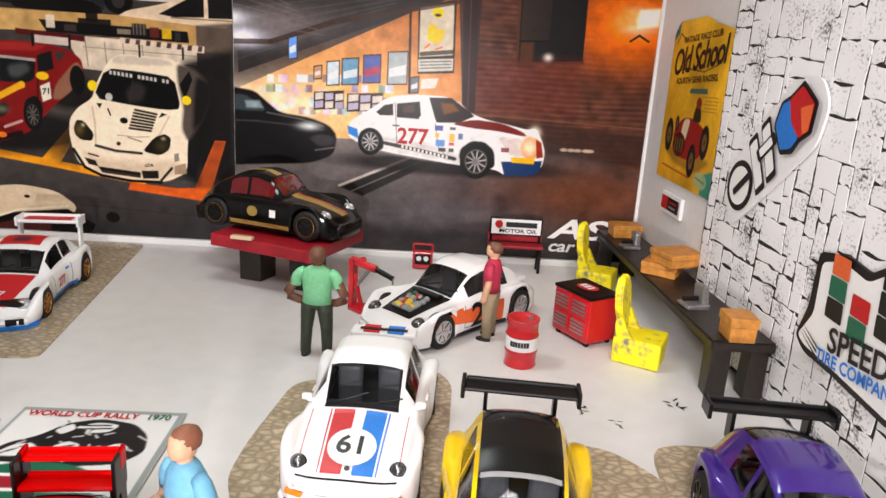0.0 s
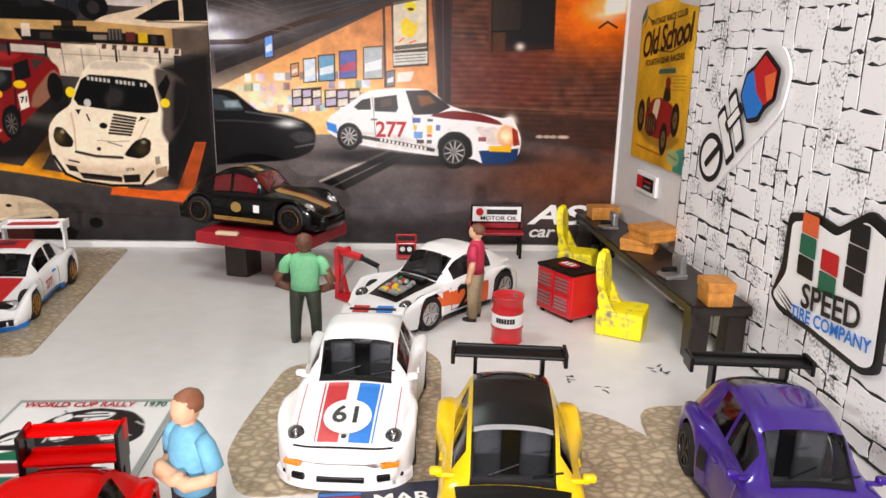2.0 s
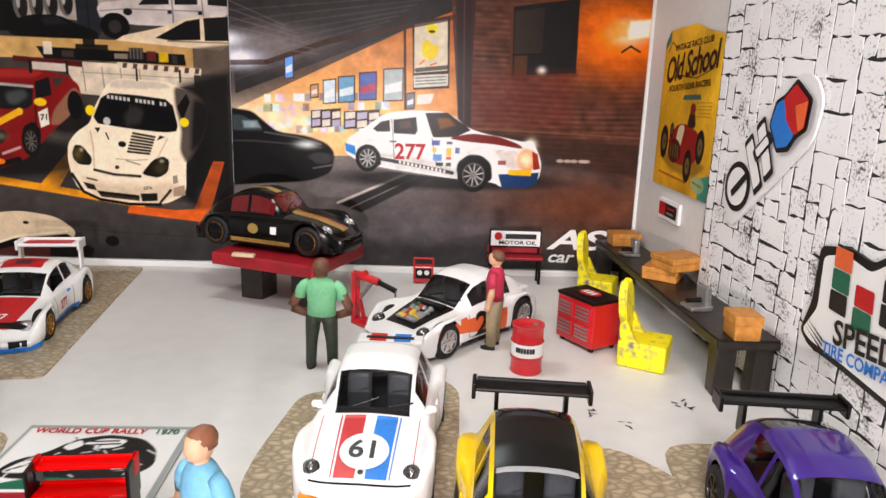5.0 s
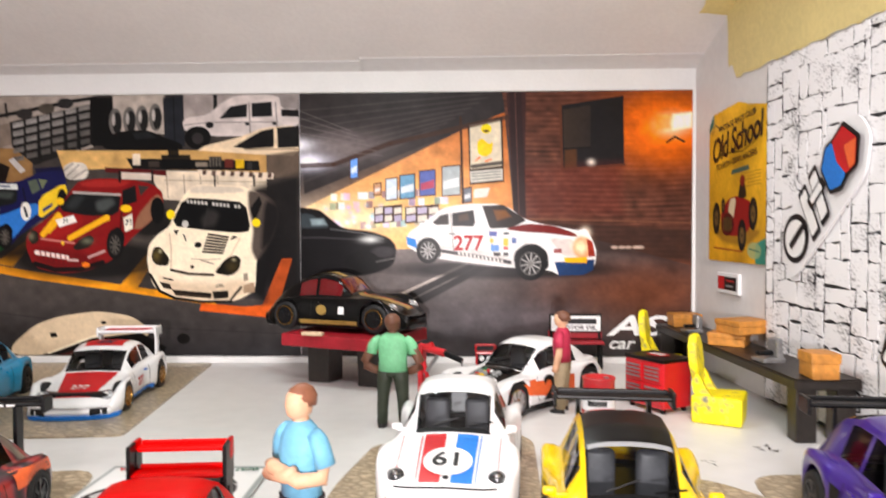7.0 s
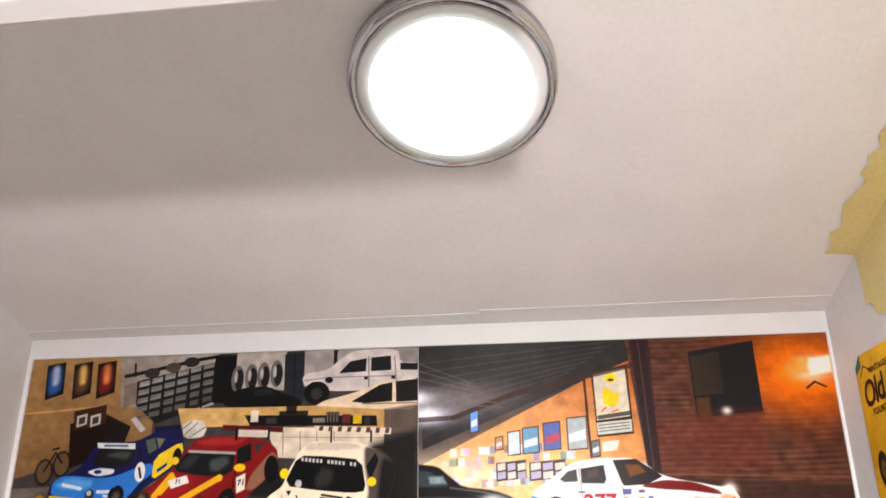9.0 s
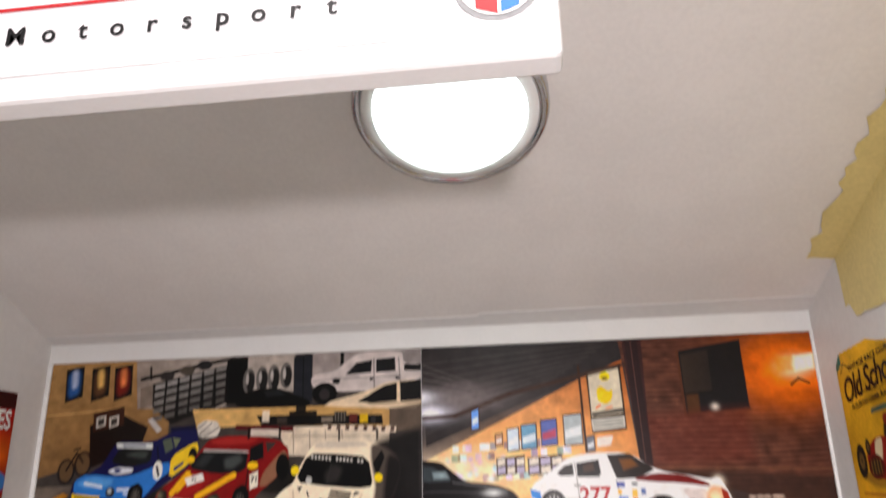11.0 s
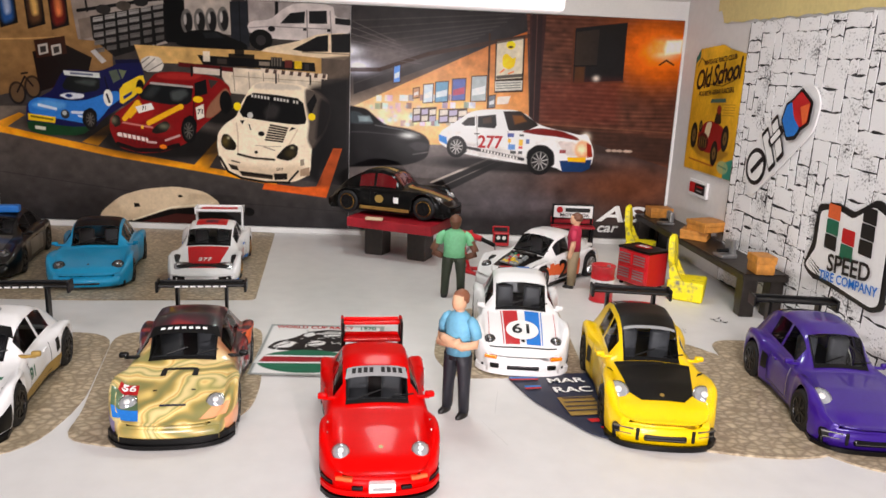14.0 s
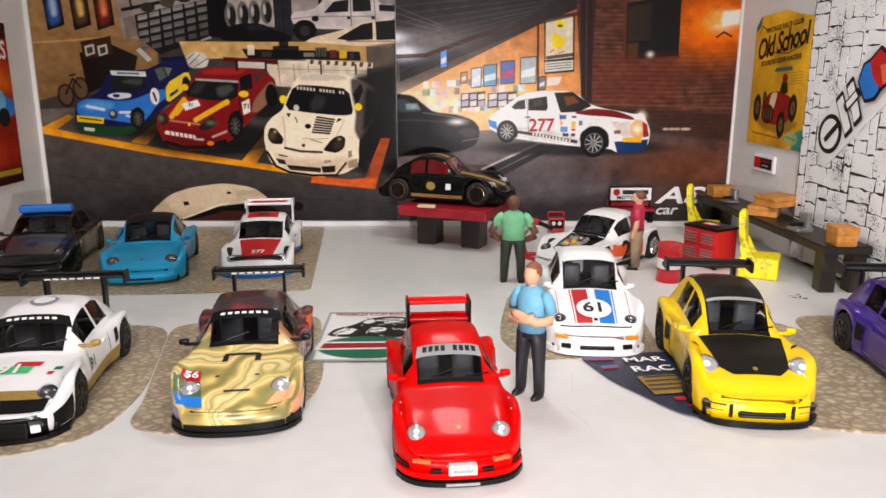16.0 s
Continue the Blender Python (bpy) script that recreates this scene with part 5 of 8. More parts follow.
# desk with two small pictures, bicycle
S.poly(G((44, 250), (160, 220), (250, 262), (230, 330), (60, 392)), (34, 25, 21))
S.poly(G((52, 210), (160, 190), (164, 252), (58, 272)), (70, 42, 28))
for x in (64, 110):
    S.poly(G((x, 226), (x + 34, 218), (x + 36, 252), (x + 3, 262)), (196, 190, 180))
    S.poly(G((x + 7, 232), (x + 28, 227), (x + 29, 248), (x + 9, 254)), (70, 66, 62))
for x, y in ((-20, 400), (36, 376)):
    S.oval(G((x, y))[0], (0.024, 0.05), (30, 26, 24), 0.85)
    S.oval(G((x, y))[0], (0.018, 0.04), (112, 90, 64), 0.9)
S.line(G((-20, 396), (10, 340), (36, 372)), (26, 22, 22), 0.005)
S.line(G((0, 330), (20, 326)), (26, 22, 22), 0.005)
S.poly(G((246, 240), (262, 232), (300, 272), (284, 282)), (196, 196, 196), 0.8)


def floor_shade(at, rx, ry):
    S.oval(G(at)[0], (rx, ry), (18, 16, 16), 0.9, 0.5)


# blue race car
floor_shade((200, 500), 0.18, 0.07)
S.blob(G((4, 460), (14, 430), (70, 404), (104, 384), (140, 318), (166, 306), (268, 312), (332, 284), (352, 264), (414, 262), (428, 300), (432, 344), (418, 384), (330, 444), (272, 484), (244, 518), (160, 548), (60, 548), (8, 532)), (28, 30, 84))
S.blob(G((14, 432), (50, 410), (200, 424), (332, 372), (346, 404), (302, 436), (272, 474), (240, 506), (120, 488), (14, 474)), (54, 128, 200))
S.blob(G((20, 440), (70, 418), (150, 428), (140, 452), (60, 456)), (116, 180, 226), 0.6, 0.01)
S.blob(G((340, 360), (424, 312), (433, 346), (400, 388), (338, 432)), (232, 200, 44), 1, 0, 1)
S.poly(G((352, 396), (384, 376), (384, 386), (354, 408)), (40, 60, 120))
S.blob(G((132, 376), (162, 326), (274, 332), (270, 378), (200, 392)), (30, 34, 34), 1, 0, 1)
S.blob(G((176, 352), (226, 340), (262, 344), (250, 366)), (86, 94, 90), 0.7, 0.008, 1)
S.poly(G((146, 312), (272, 316), (274, 334), (150, 328)), (214, 218, 214))
S.poly(G((170, 317), (250, 320), (250, 327), (170, 325)), (60, 70, 110), 0.8)
S.poly(G((306, 308), (334, 300), (346, 334), (320, 350)), (96, 106, 92))
S.poly(G((340, 300), (368, 304), (352, 334)), (120, 128, 100))
S.line(G((290, 330), (304, 404)), (16, 18, 44), 0.004)
S.poly(G((330, 266), (416, 260), (416, 272), (332, 280)), (20, 22, 60))
S.poly(G((10, 472), (108, 482), (104, 504), (10, 496)), (228, 194, 34))
S.line(G((22, 482), (96, 492)), (70, 60, 30), 0.005, 0.8)
S.blob(G((6, 496), (150, 516), (246, 510), (196, 546), (60, 550), (8, 534)), (32, 76, 46), 1, 0, 1)
S.poly(G((32, 516), (70, 520), (68, 532), (32, 528)), (206, 206, 190))
S.blob(G((122, 402), (160, 390), (214, 394), (212, 408), (160, 416)), (216, 220, 226), 1, 0.003)
S.oval(G((160, 402))[0], (0.010, 0.008), (40, 60, 120))
for a, b, w in (((52, 440), (110, 452), 0.008), ((168, 462), (206, 462), 0.008), ((190, 474), (206, 478), 0.006)):
    S.line(G(a, b), (216, 224, 232), w, 0.85)
S.oval(G((142, 470))[0], (0.012, 0.020), (60, 64, 66))
S.oval(G((140, 466))[0], (0.006, 0.010), (190, 196, 196), 0.9)
S.oval(G((298, 404))[0], (0.013, 0.036), (232, 230, 220), 0.95)
S.line(G((294, 392), (302, 420)), (50, 50, 60), 0.006)
S.blob(G((200, 500), (206, 456), (236, 440), (256, 462), (250, 500), (226, 522)), (14, 14, 20), 1, 0, 1)
ring((230, 486), 24, 38)
S.oval(G((414, 366))[0], (0.012, 0.04), (14, 13, 15))
# red race car
floor_shade((500, 560), 0.22, 0.08)
floor_shade((690, 440), 0.06, 0.06)
S.blob(G((296, 520), (300, 480), (326, 454), (396, 404), (440, 340), (470, 306), (540, 298), (640, 304), (700, 318), (732, 342), (736, 384), (700, 432), (640, 484), (606, 522), (570, 562), (482, 598), (400, 604), (322, 584)), (138, 22, 24))
S.blob(G((640, 462), (654, 416), (716, 346), (735, 370), (700, 432), (664, 462)), (150, 110, 86), 1, 0.004)
S.blob(G((470, 312), (540, 302), (640, 308), (600, 328), (480, 326)), (172, 52, 46), 0.8, 0.006)
S.blob(G((330, 470), (400, 420), (480, 424), (440, 480), (380, 500)), (168, 34, 32), 0.8, 0.02)
S.blob(G((320, 520), (420, 530), (500, 540), (540, 570), (400, 590), (324, 560)), (104, 14, 18), 0.7, 0.015)
S.blob(G((398, 400), (448, 340), (602, 348), (592, 416), (500, 420)), (26, 28, 30), 1, 0, 1)
S.blob(G((520, 372), (572, 360), (584, 380), (548, 406), (524, 402)), (104, 110, 108), 0.6, 0.01, 1)
S.blob(G((420, 392), (456, 354), (490, 356), (454, 400)), (66, 72, 72), 0.6, 0.01, 1)
S.line(G((452, 344), (598, 352)), (196, 190, 184), 0.006, 0.8)
S.poly(G((606, 338), (648, 322), (652, 374), (606, 388)), (24, 24, 26))
S.poly(G((656, 322), (692, 326), (664, 356)), (70, 62, 58))
S.line(G((604, 392), (598, 470)), (70, 10, 14), 0.004)
for a, b, w in (((352, 478), (402, 416), 0.014), ((372, 470), (412, 424), 0.008), ((438, 490), (556, 424), 0.014), ((470, 466), (560, 430), 0.006)):
    S.line(G(a, b), (234, 182, 26), w)
S.poly(G((392, 432), (450, 416), (460, 438), (404, 456)), (236, 230, 222))
S.poly(G((608, 426), (636, 412), (638, 460), (612, 472)), (230, 224, 208))
S.blob(G((304, 492), (316, 462), (336, 470), (338, 500), (318, 512)), (40, 36, 28), 1, 0, 1)
S.glow(G((314, 484))[0], (0.008, 0.014), (130, 128, 104), 0.9)
S.blob(G((444, 522), (468, 494), (500, 478), (516, 494), (500, 520), (462, 530)), (40, 36, 30), 1, 0, 1)
S.glow(G((492, 500))[0], (0.014, 0.012), (120, 120, 100), 0.9)
S.line(G((346, 492), (450, 506)), (214, 150, 140), 0.005, 0.7)
S.line(G((330, 536), (426, 552)), (236, 220, 212), 0.011, 0.95)
for i in range(6):
    S.line(G((342 + i * 16, 530 + i * 3), (344 + i * 16, 556 + i * 3)), (138, 24, 26), 0.004, 0.8)
S.line(G((430, 560), (460, 562)), (216, 190, 184), 0.006, 0.8)
S.line(G((496, 552), (546, 532)), (206, 180, 174), 0.006, 0.8)
S.line(G((324, 572), (390, 592), (470, 590), (540, 568)), (30, 10, 12), 0.012)
S.oval(G((486, 576))[0], (0.010, 0.010), (226, 130, 30))
S.oval(G((414, 506))[0], (0.004, 0.008), (230, 190, 60))
S.poly(G((552, 264), (746, 276), (746, 292), (552, 280)), (98, 22, 24))
S.poly(G((604, 280), (700, 284), (698, 306), (604, 302)), (208, 196, 184))
for x in (598, 702):
    S.line(G((x, 278), (x, 310)), (28, 12, 14), 0.006)
S.oval(G((617, 396))[0], (0.014, 0.014), (238, 196, 20))
S.oval(G((408, 372))[0], (0.010, 0.014), (238, 196, 20))
S.blob(G((552, 520), (560, 470), (592, 452), (612, 480), (606, 530), (580, 560)), (18, 12, 14), 1, 0, 1)
ring((580, 512), 27, 46)
S.oval(G((716, 402))[0], (0.017, 0.05), (14, 13, 14))
# white race car
S.poly(C((220, 600), (150, 700), (180, 716), (240, 730)), (60, 54, 50), 0.6, 0.02)
S.poly(C((655, 560), (770, 470), (700, 770), (650, 740)), (26, 24, 25), 0.95, 0.02)
S.blob(C((218, 606), (224, 548), (258, 506), (314, 470), (330, 420), (374, 345), (400, 318), (440, 304), (600, 312), (642, 324), (692, 346), (736, 385), (746, 432), (722, 512), (692, 562), (666, 602), (662, 726), (582, 768), (440, 772), (320, 757), (248, 716), (228, 670)), (238, 222, 198))
S.blob(C((634, 326), (694, 338), (746, 380), (758, 434), (732, 520), (696, 574), (668, 612), (644, 560), (656, 486), (636, 400)), (84, 75, 70), 0.97, 0.008)
S.blob(C((704, 366), (756, 390), (762, 440), (730, 530), (686, 570), (690, 500)), (28, 25, 26), 0.95, 0.012)
S.blob(C((400, 320), (440, 308), (600, 316), (630, 336), (500, 342), (396, 340)), (206, 194, 178), 0.9, 0.006)
S.blob(C((250, 660), (330, 690), (480, 700), (620, 680), (655, 720), (560, 766), (330, 756)), (208, 188, 162), 0.8, 0.02)
S.blob(C((318, 468), (370, 358), (500, 364), (624, 378), (646, 490), (590, 498), (450, 486)), (17, 17, 18), 1, 0, 1)
S.blob(C((440, 440), (480, 400), (520, 420), (500, 470), (450, 476)), (74, 70, 68), 0.6, 0.012)
S.oval(C((377, 462))[0], (0.008, 0.014), (200, 198, 192), 0.9)
S.line(C((470, 400), (452, 484)), (64, 62, 60), 0.003, 0.8)
for i in range(15):
    if i not in (6, 12):
        x = 384 + i * 15
        S.poly(C((x, 366 + i * 1.5), (x + 9, 367 + i * 1.5), (x + 9, 380 + i * 1.5), (x, 379 + i * 1.5)), (214, 210, 202), 0.9)
S.poly(C((642, 402), (680, 352), (692, 382), (662, 452)), (20, 19, 20))
S.oval(C((318, 424))[0], (0.0105, 0.018), (236, 208, 20))
S.oval(C((667, 458))[0], (0.0105, 0.016), (236, 208, 20))
S.poly(C((328, 487), (350, 486), (340, 506)), (20, 18, 18))
S.poly(C((560, 528), (572, 508), (592, 514)), (20, 18, 18))
S.oval(C((428, 545))[0], (0.009, 0.011), (18, 16, 16))
for i in range(7):
    S.line(C((472 - i * 4, 503 + i * 11.5), (552 - i * 4, 515 + i * 10.5)), (36, 28, 26), 0.0052)
S.line(C((312, 500), (318, 560), (316, 636)), (200, 180, 154), 0.004, 0.8)
S.line(C((600, 520), (560, 590), (500, 650)), (206, 188, 162), 0.004, 0.8)
S.line(C((400, 600), (470, 604), (520, 600)), (150, 136, 120), 0.002, 0.8)
S.line(C((440, 606), (490, 620)), (110, 100, 90), 0.003, 0.8)
S.blob(C((236, 584), (248, 552), (276, 554), (312, 600), (302, 628), (260, 626), (240, 608)), (36, 31, 20), 1, 0, 1)
S.glow(C((258, 588))[0], (0.010, 0.020), (112, 96, 52), 0.8)
S.glow(C((272, 570))[0], (0.004, 0.006), (200, 196, 160), 0.8)
S.blob(C((496, 652), (538, 602), (580, 585), (604, 600), (596, 644), (560, 668), (510, 660)), (30, 26, 19), 1, 0, 1)
S.glow(C((566, 632))[0], (0.014, 0.018), (86, 74, 44), 0.8)
S.glow(C((574, 604))[0], (0.005, 0.006), (180, 172, 140), 0.8)
S.line(C((316, 644), (390, 660), (488, 664)), (40, 34, 30), 0.0065)
S.line(C((330, 652), (388, 664), (480, 668)), (150, 136, 116), 0.002)
S.oval(C((403, 632))[0], (0.005, 0.007), (50, 42, 36))
S.line(C((286, 676), (322, 684)), (60, 52, 46), 0.004)
S.poly(C((268, 690), (310, 700), (320, 722), (284, 716)), (50, 42, 36))
S.poly(C((318, 722), (480, 736), (480, 758), (334, 746)), (70, 58, 48))
S.line(C((330, 730), (478, 744)), (28, 24, 22), 0.005)
S.poly(C((484, 730), (550, 726), (550, 756), (490, 760)), (40, 34, 30))
S.line(C((230, 662), (268, 728), (330, 756), (440, 771), (560, 770)), (24, 20, 19), 0.007)
S.line(C((560, 762), (602, 714)), (44, 38, 34), 0.006)
S.poly(C((612, 706), (656, 692), (658, 732), (612, 738)), (170, 146, 122))
S.poly(C((612, 660), (630, 655), (632, 684), (614, 690)), (96, 86, 76), 0.7)
S.poly(C((430, 248), (740, 262), (738, 286), (430, 264)), (222, 206, 188))
for i in range(8):
    S.poly(C((452 + i * 38, 250 + i * 1.6), (468 + i * 38, 251 + i * 1.6), (464 + i * 38, 268 + i * 2), (448 + i * 38, 267 + i * 2)), (60, 22, 22), 0.9)
for x in (500, 660):
    S.line(C((x, 272), (x, 310)), (30, 27, 27), 0.005)
# the pale rounded roof at the lower edge
S.blob(P((334, 634), (390, 586), (450, 566), (540, 554), (620, 566), (664, 600), (640, 630), (560, 640), (480, 660), (330, 660)), (216, 198, 170))
S.poly(P((400, 660), (520, 620), (640, 606), (700, 640), (690, 660)), (30, 27, 27))
S.line(P((420, 655), (530, 614), (640, 600)), (236, 222, 198), 0.005)
S.poly(P((440, 660), (540, 632), (600, 634), (600, 660)), (90, 50, 46))
S.oval(P((740, 620))[0], (0.016, 0.02), (30, 28, 28))
S.poly(P((424, 606), (438, 606), (442, 616), (426, 618)), (30, 28, 28))
S.oval(P((552, 582))[0], (0.007, 0.006), (30, 28, 28))
S.shade(S.rough(0.025, 120, 90, 13))
S.shade(S.rough(0.03, 40, 28, 51) + S.rough(0.02, 110, 72, 52) + S.rough(0.03, 260, 170, 53))
S.develop(1.22, 1.14, 0.98)
paddock = hang("photo_print", S, (-0.2988, BACK - 0.0013, 0.0036), 0, "colour photo print of three race cars in a paddock garage", "poster", INK_GLOSS)
for txt, at, size, mm, slant in (("1", C((378, 517))[0], 0.0050, BLACK_INK, -0.2), ("71", G((424, 436))[0], 0.0030, BLACK_INK, 0.2), ("GTA", C((515, 708))[0], 0.0021, BLACK_INK, 0.0), ("71", G((624, 441))[0], 0.0040, BLACK_INK, 0.2)):
    flat_text("race_number", txt, size, mm, paddock, (at[0] * W1, at[1] * H1, 0.0003), 1.0, slant, 1.0, 8)

# yellow vintage poster on the right wall
SLOPE = math.degrees(math.atan(0.08))
W3, H3 = 0.0562, 0.0690
S = Sheet(W3, H3, 0.00035)
S.ramp((0, 0), (0.3, 1), (206, 150, 30), (224, 172, 40))
S.shade(S.rough(0.10, 12, 12, 21) + S.rough(0.06, 60, 60, 22))
S.poly([(0, 0.85), (0.09, 0.9), (0.09, 1), (0, 1)], (40, 110, 100))
S.poly([(0.84, 0), (1, 0), (1, 0.16), (0.84, 0.12)], (60, 140, 120))
S.shade(S.rough(0.16, 5, 6, 23))
SEPIA, CRIMSON = (44, 32, 20), (140, 28, 24)
S.blob([(0.06, 0.20), (0.30, 0.12), (0.70, 0.10), (0.94, 0.20), (0.70, 0.22), (0.30, 0.22)], (120, 84, 30), 0.7, 0.03)
S.blob([(0.22, 0.30), (0.36, 0.40), (0.52, 0.42), (0.76, 0.38), (0.84, 0.28), (0.70, 0.18), (0.48, 0.16), (0.30, 0.18)], CRIMSON)
S.blob([(0.40, 0.40), (0.52, 0.41), (0.46, 0.26), (0.36, 0.26)], (214, 196, 160))
S.oval((0.36, 0.24), (0.12, 0.075), (84, 14, 16))
S.oval((0.36, 0.24), (0.085, 0.05), SEPIA)
for k in range(4):
    S.line([(0.29 + k * 0.045, 0.20), (0.29 + k * 0.045, 0.28)], (170, 130, 60), 0.006)
for x, y, r in ((0.15, 0.28, 0.105), (0.80, 0.30, 0.10), (0.62, 0.17, 0.10), (0.28, 0.36, 0.05)):
    S.oval((x, y), (r * 0.72, r), (26, 21, 18))
    S.oval((x, y), (r * 0.36, r * 0.5), (110, 84, 44))
    S.oval((x, y), (r * 0.10, r * 0.14), (26, 21, 18))
S.blob([(0.54, 0.40), (0.58, 0.50), (0.66, 0.50), (0.70, 0.40)], SEPIA)
S.oval((0.62, 0.51), (0.045, 0.035), (120, 34, 26))
S.line([(0.10, 0.085), (0.62, 0.070)], (150, 50, 30), 0.016, 0.8)
S.oval((0.82, 0.08), (0.11, 0.05), (150, 170, 120), 0.8)
S.line([(0.74, 0.09), (0.90, 0.075)], (60, 110, 90), 0.012, 0.9)
S.poly([(0.42, 0.555), (0.74, 0.57), (0.72, 0.60), (0.44, 0.585)], (60, 90, 80))
for k in range(5):
    S.line([(0.66 + 0.05 * (k % 2), 0.55 - 0.02 * k), (0.92, 0.56 - 0.02 * k)], (110, 76, 26), 0.006, 0.7)
S.line([(0.10, 0.66), (0.30, 0.70), (0.62, 0.69), (0.84, 0.74)], SEPIA, 0.010, 0.9)
S.line([(0.06, 0.84), (0.12, 0.90), (0.24, 0.86)], SEPIA, 0.012, 0.9)
xa, ya = right_x(0.3560), 0.3560
vintage = hang("vintage_poster", S, (xa - 0.0014, ya, 0.0535), -90 + SLOPE, "aged yellow vintage racing poster on the side wall", "poster", INK, [(0, 0), (1, 0), (1, 0.93), (0.72, 0.965), (0.55, 1), (0.08, 0.97), (0, 0.9)])
flat_text("title", "Old School", 0.0150, BLACK_INK, vintage, (W3 * 0.5, H3 * 0.765, 0.0003), 0.80, 0.30, 0.92, 9)
flat_text("heading", "VINTAGE RACE CLUB", 0.0036, BLACK_INK, vintage, (W3 * 0.52, H3 * 0.885, 0.0003), 1.05, 0, 1, 6)
flat_text("line", "FOURTH GEAR RACERS", 0.0036, BLACK_INK, vintage, (W3 * 0.52, H3 * 0.640, 0.0005), 1.05, 0, 1, 6)

# red poster on the left wall
W4, H4 = 0.075, 0.0865
S = Sheet(W4, H4, 0.0005)
S.ramp((0, 0), (0, 1), (120, 16, 10), (170, 20, 12))
S.poly(box_pts(0, 0.90, 1, 1), (50, 10, 12))
S.poly(box_pts(0, 0, 1, 0.10), (40, 8, 8))
S.glow((0.72, 0.64), (0.3, 0.1), (226, 110, 20), 0.9)
S.glow((0.6, 0.2), (0.3, 0.1), (190, 60, 20), 0.8)
S.oval((0.62, 0.48), (0.40, 0.10), (60, 120, 190))
S.oval((0.80, 0.52), (0.10, 0.08), (110, 180, 220))
for x in (0.5, 0.86):
    S.oval((x, 0.42), (0.07, 0.06), (16, 16, 18))
S.poly(box_pts(0.3, 0.055, 0.98, 0.09), (190, 160, 40), 0.8)
S.shade(S.rough(0.14, 16, 16, 31))
yl = 0.2790
left_poster = hang("race_poster", S, (left_x(yl) + 0.0014, yl, 0.0315), 90 - math.degrees(math.atan(0.03)), "dark red race poster with a blue car", "poster", INK)
flat_text("title", "RACES", 0.0135, WHITE_INK, left_poster, (W4 * 0.77, H4 * 0.83, 0.0003), 0.75)

# small red and white sign
sign = thing("wall_sign", (right_x(0.3455) - 0.0006, 0.3455, 0.0392), "small white-edged sign, half red and half black", "sign")
sign.matrix_world = Matrix.Translation((right_x(0.3455) - 0.0006, 0.3455, 0.0392)) @ Matrix.Rotation(radians(-90 + SLOPE), 4, "Z") @ Matrix.Rotation(radians(90), 4, "X")
part("plate", slab(0, 0.0222, 0, 0.0092, -0.0004, 0.0012, 0.0003), STICKER_WHITE, sign)
flat_shape("red_half", box_pts(0.0016, 0.0018, 0.0085, 0.0076), RED_INK, sign, 0.0015)
flat_shape("black_half", box_pts(0.0085, 0.0018, 0.0206, 0.0076), BLACK_INK, sign, 0.0015)
flat_shape("lettering_bar", box_pts(0.0110, 0.0055, 0.0190, 0.0062), RED_INK, sign, 0.0018)
flat_shape("lettering_bar", box_pts(0.0110, 0.0032, 0.0180, 0.0040), GREY_INK, sign, 0.0018)


# stickers on the stone paper
def wall_frame(y, z, off, turn=0.0):
    return Matrix.Translation((right_x(y) - off, y, z)) @ Matrix.Rotation(radians(-90 + SLOPE), 4, "Z") @ Matrix.Rotation(radians(90), 4, "X") @ Matrix.Rotation(radians(turn), 4, "Z")


# oil sticker: slanted rounded strokes and a two-coloured drop shape
oil = thing("oil_sticker", (0, 0, 0), "white sticker with black-outlined strokes and red and blue emblem", "sticker")
oil.matrix_world = wall_frame(0.2782, 0.0602, 0.0022, 41)
part("backing", prism(rounded([(-0.005, -0.0095), (0.030, -0.0105), (0.050, -0.0105), (0.0600, -0.003), (0.0600, 0.007), (0.050, 0.0130), (0.030, 0.0135), (0.008, 0.0115), (-0.006, 0.004)], 0.004), -0.0004, 0.0004), STICKER_WHITE, oil)


def outlined(pts, z, parent, fill=WHITE_INK):
    flat_shape("black_outline", pts, BLACK_INK, parent, z)
    c = Vector((sum(p[0] for p in pts) / len(pts), sum(p[1] for p in pts) / len(pts)))
    inner = []
    for p in pts:
        d = Vector(p) - c
        inner.append(tuple(c + d * max(0.30, 1 - 0.0021 / max(d.length, 1e-5))))
    flat_shape("white_stroke", inner, fill, parent, z + 0.0002)


outlined(oval(0.0058, 0.0008, 0.0092, 0.0088), 0.0007, oil)
flat_shape("dark_slot", rounded([(0.0016, -0.0010), (0.0150, -0.0010), (0.0150, 0.0016), (0.0016, 0.0016)], 0.0008), BLACK_INK, oil, 0.0012)
outlined(rounded([(0.0140, -0.0082), (0.0204, -0.0082), (0.0234, 0.0118), (0.0170, 0.0118)], 0.0012), 0.0007, oil)
outlined(rounded([(0.0222, -0.0082), (0.0286, -0.0082), (0.0330, 0.0118), (0.0266, 0.0118)], 0.0012), 0.0011, oil)
outlined(rounded([(0.0212, 0.0006), (0.0336, 0.0006), (0.0336, 0.0052), (0.0212, 0.0052)], 0.0012), 0.0015, oil)
def small(pts):
    return [(0.0452 + (x - 0.0465) * 0.86, 0.0010 + y * 0.96) for x, y in pts]


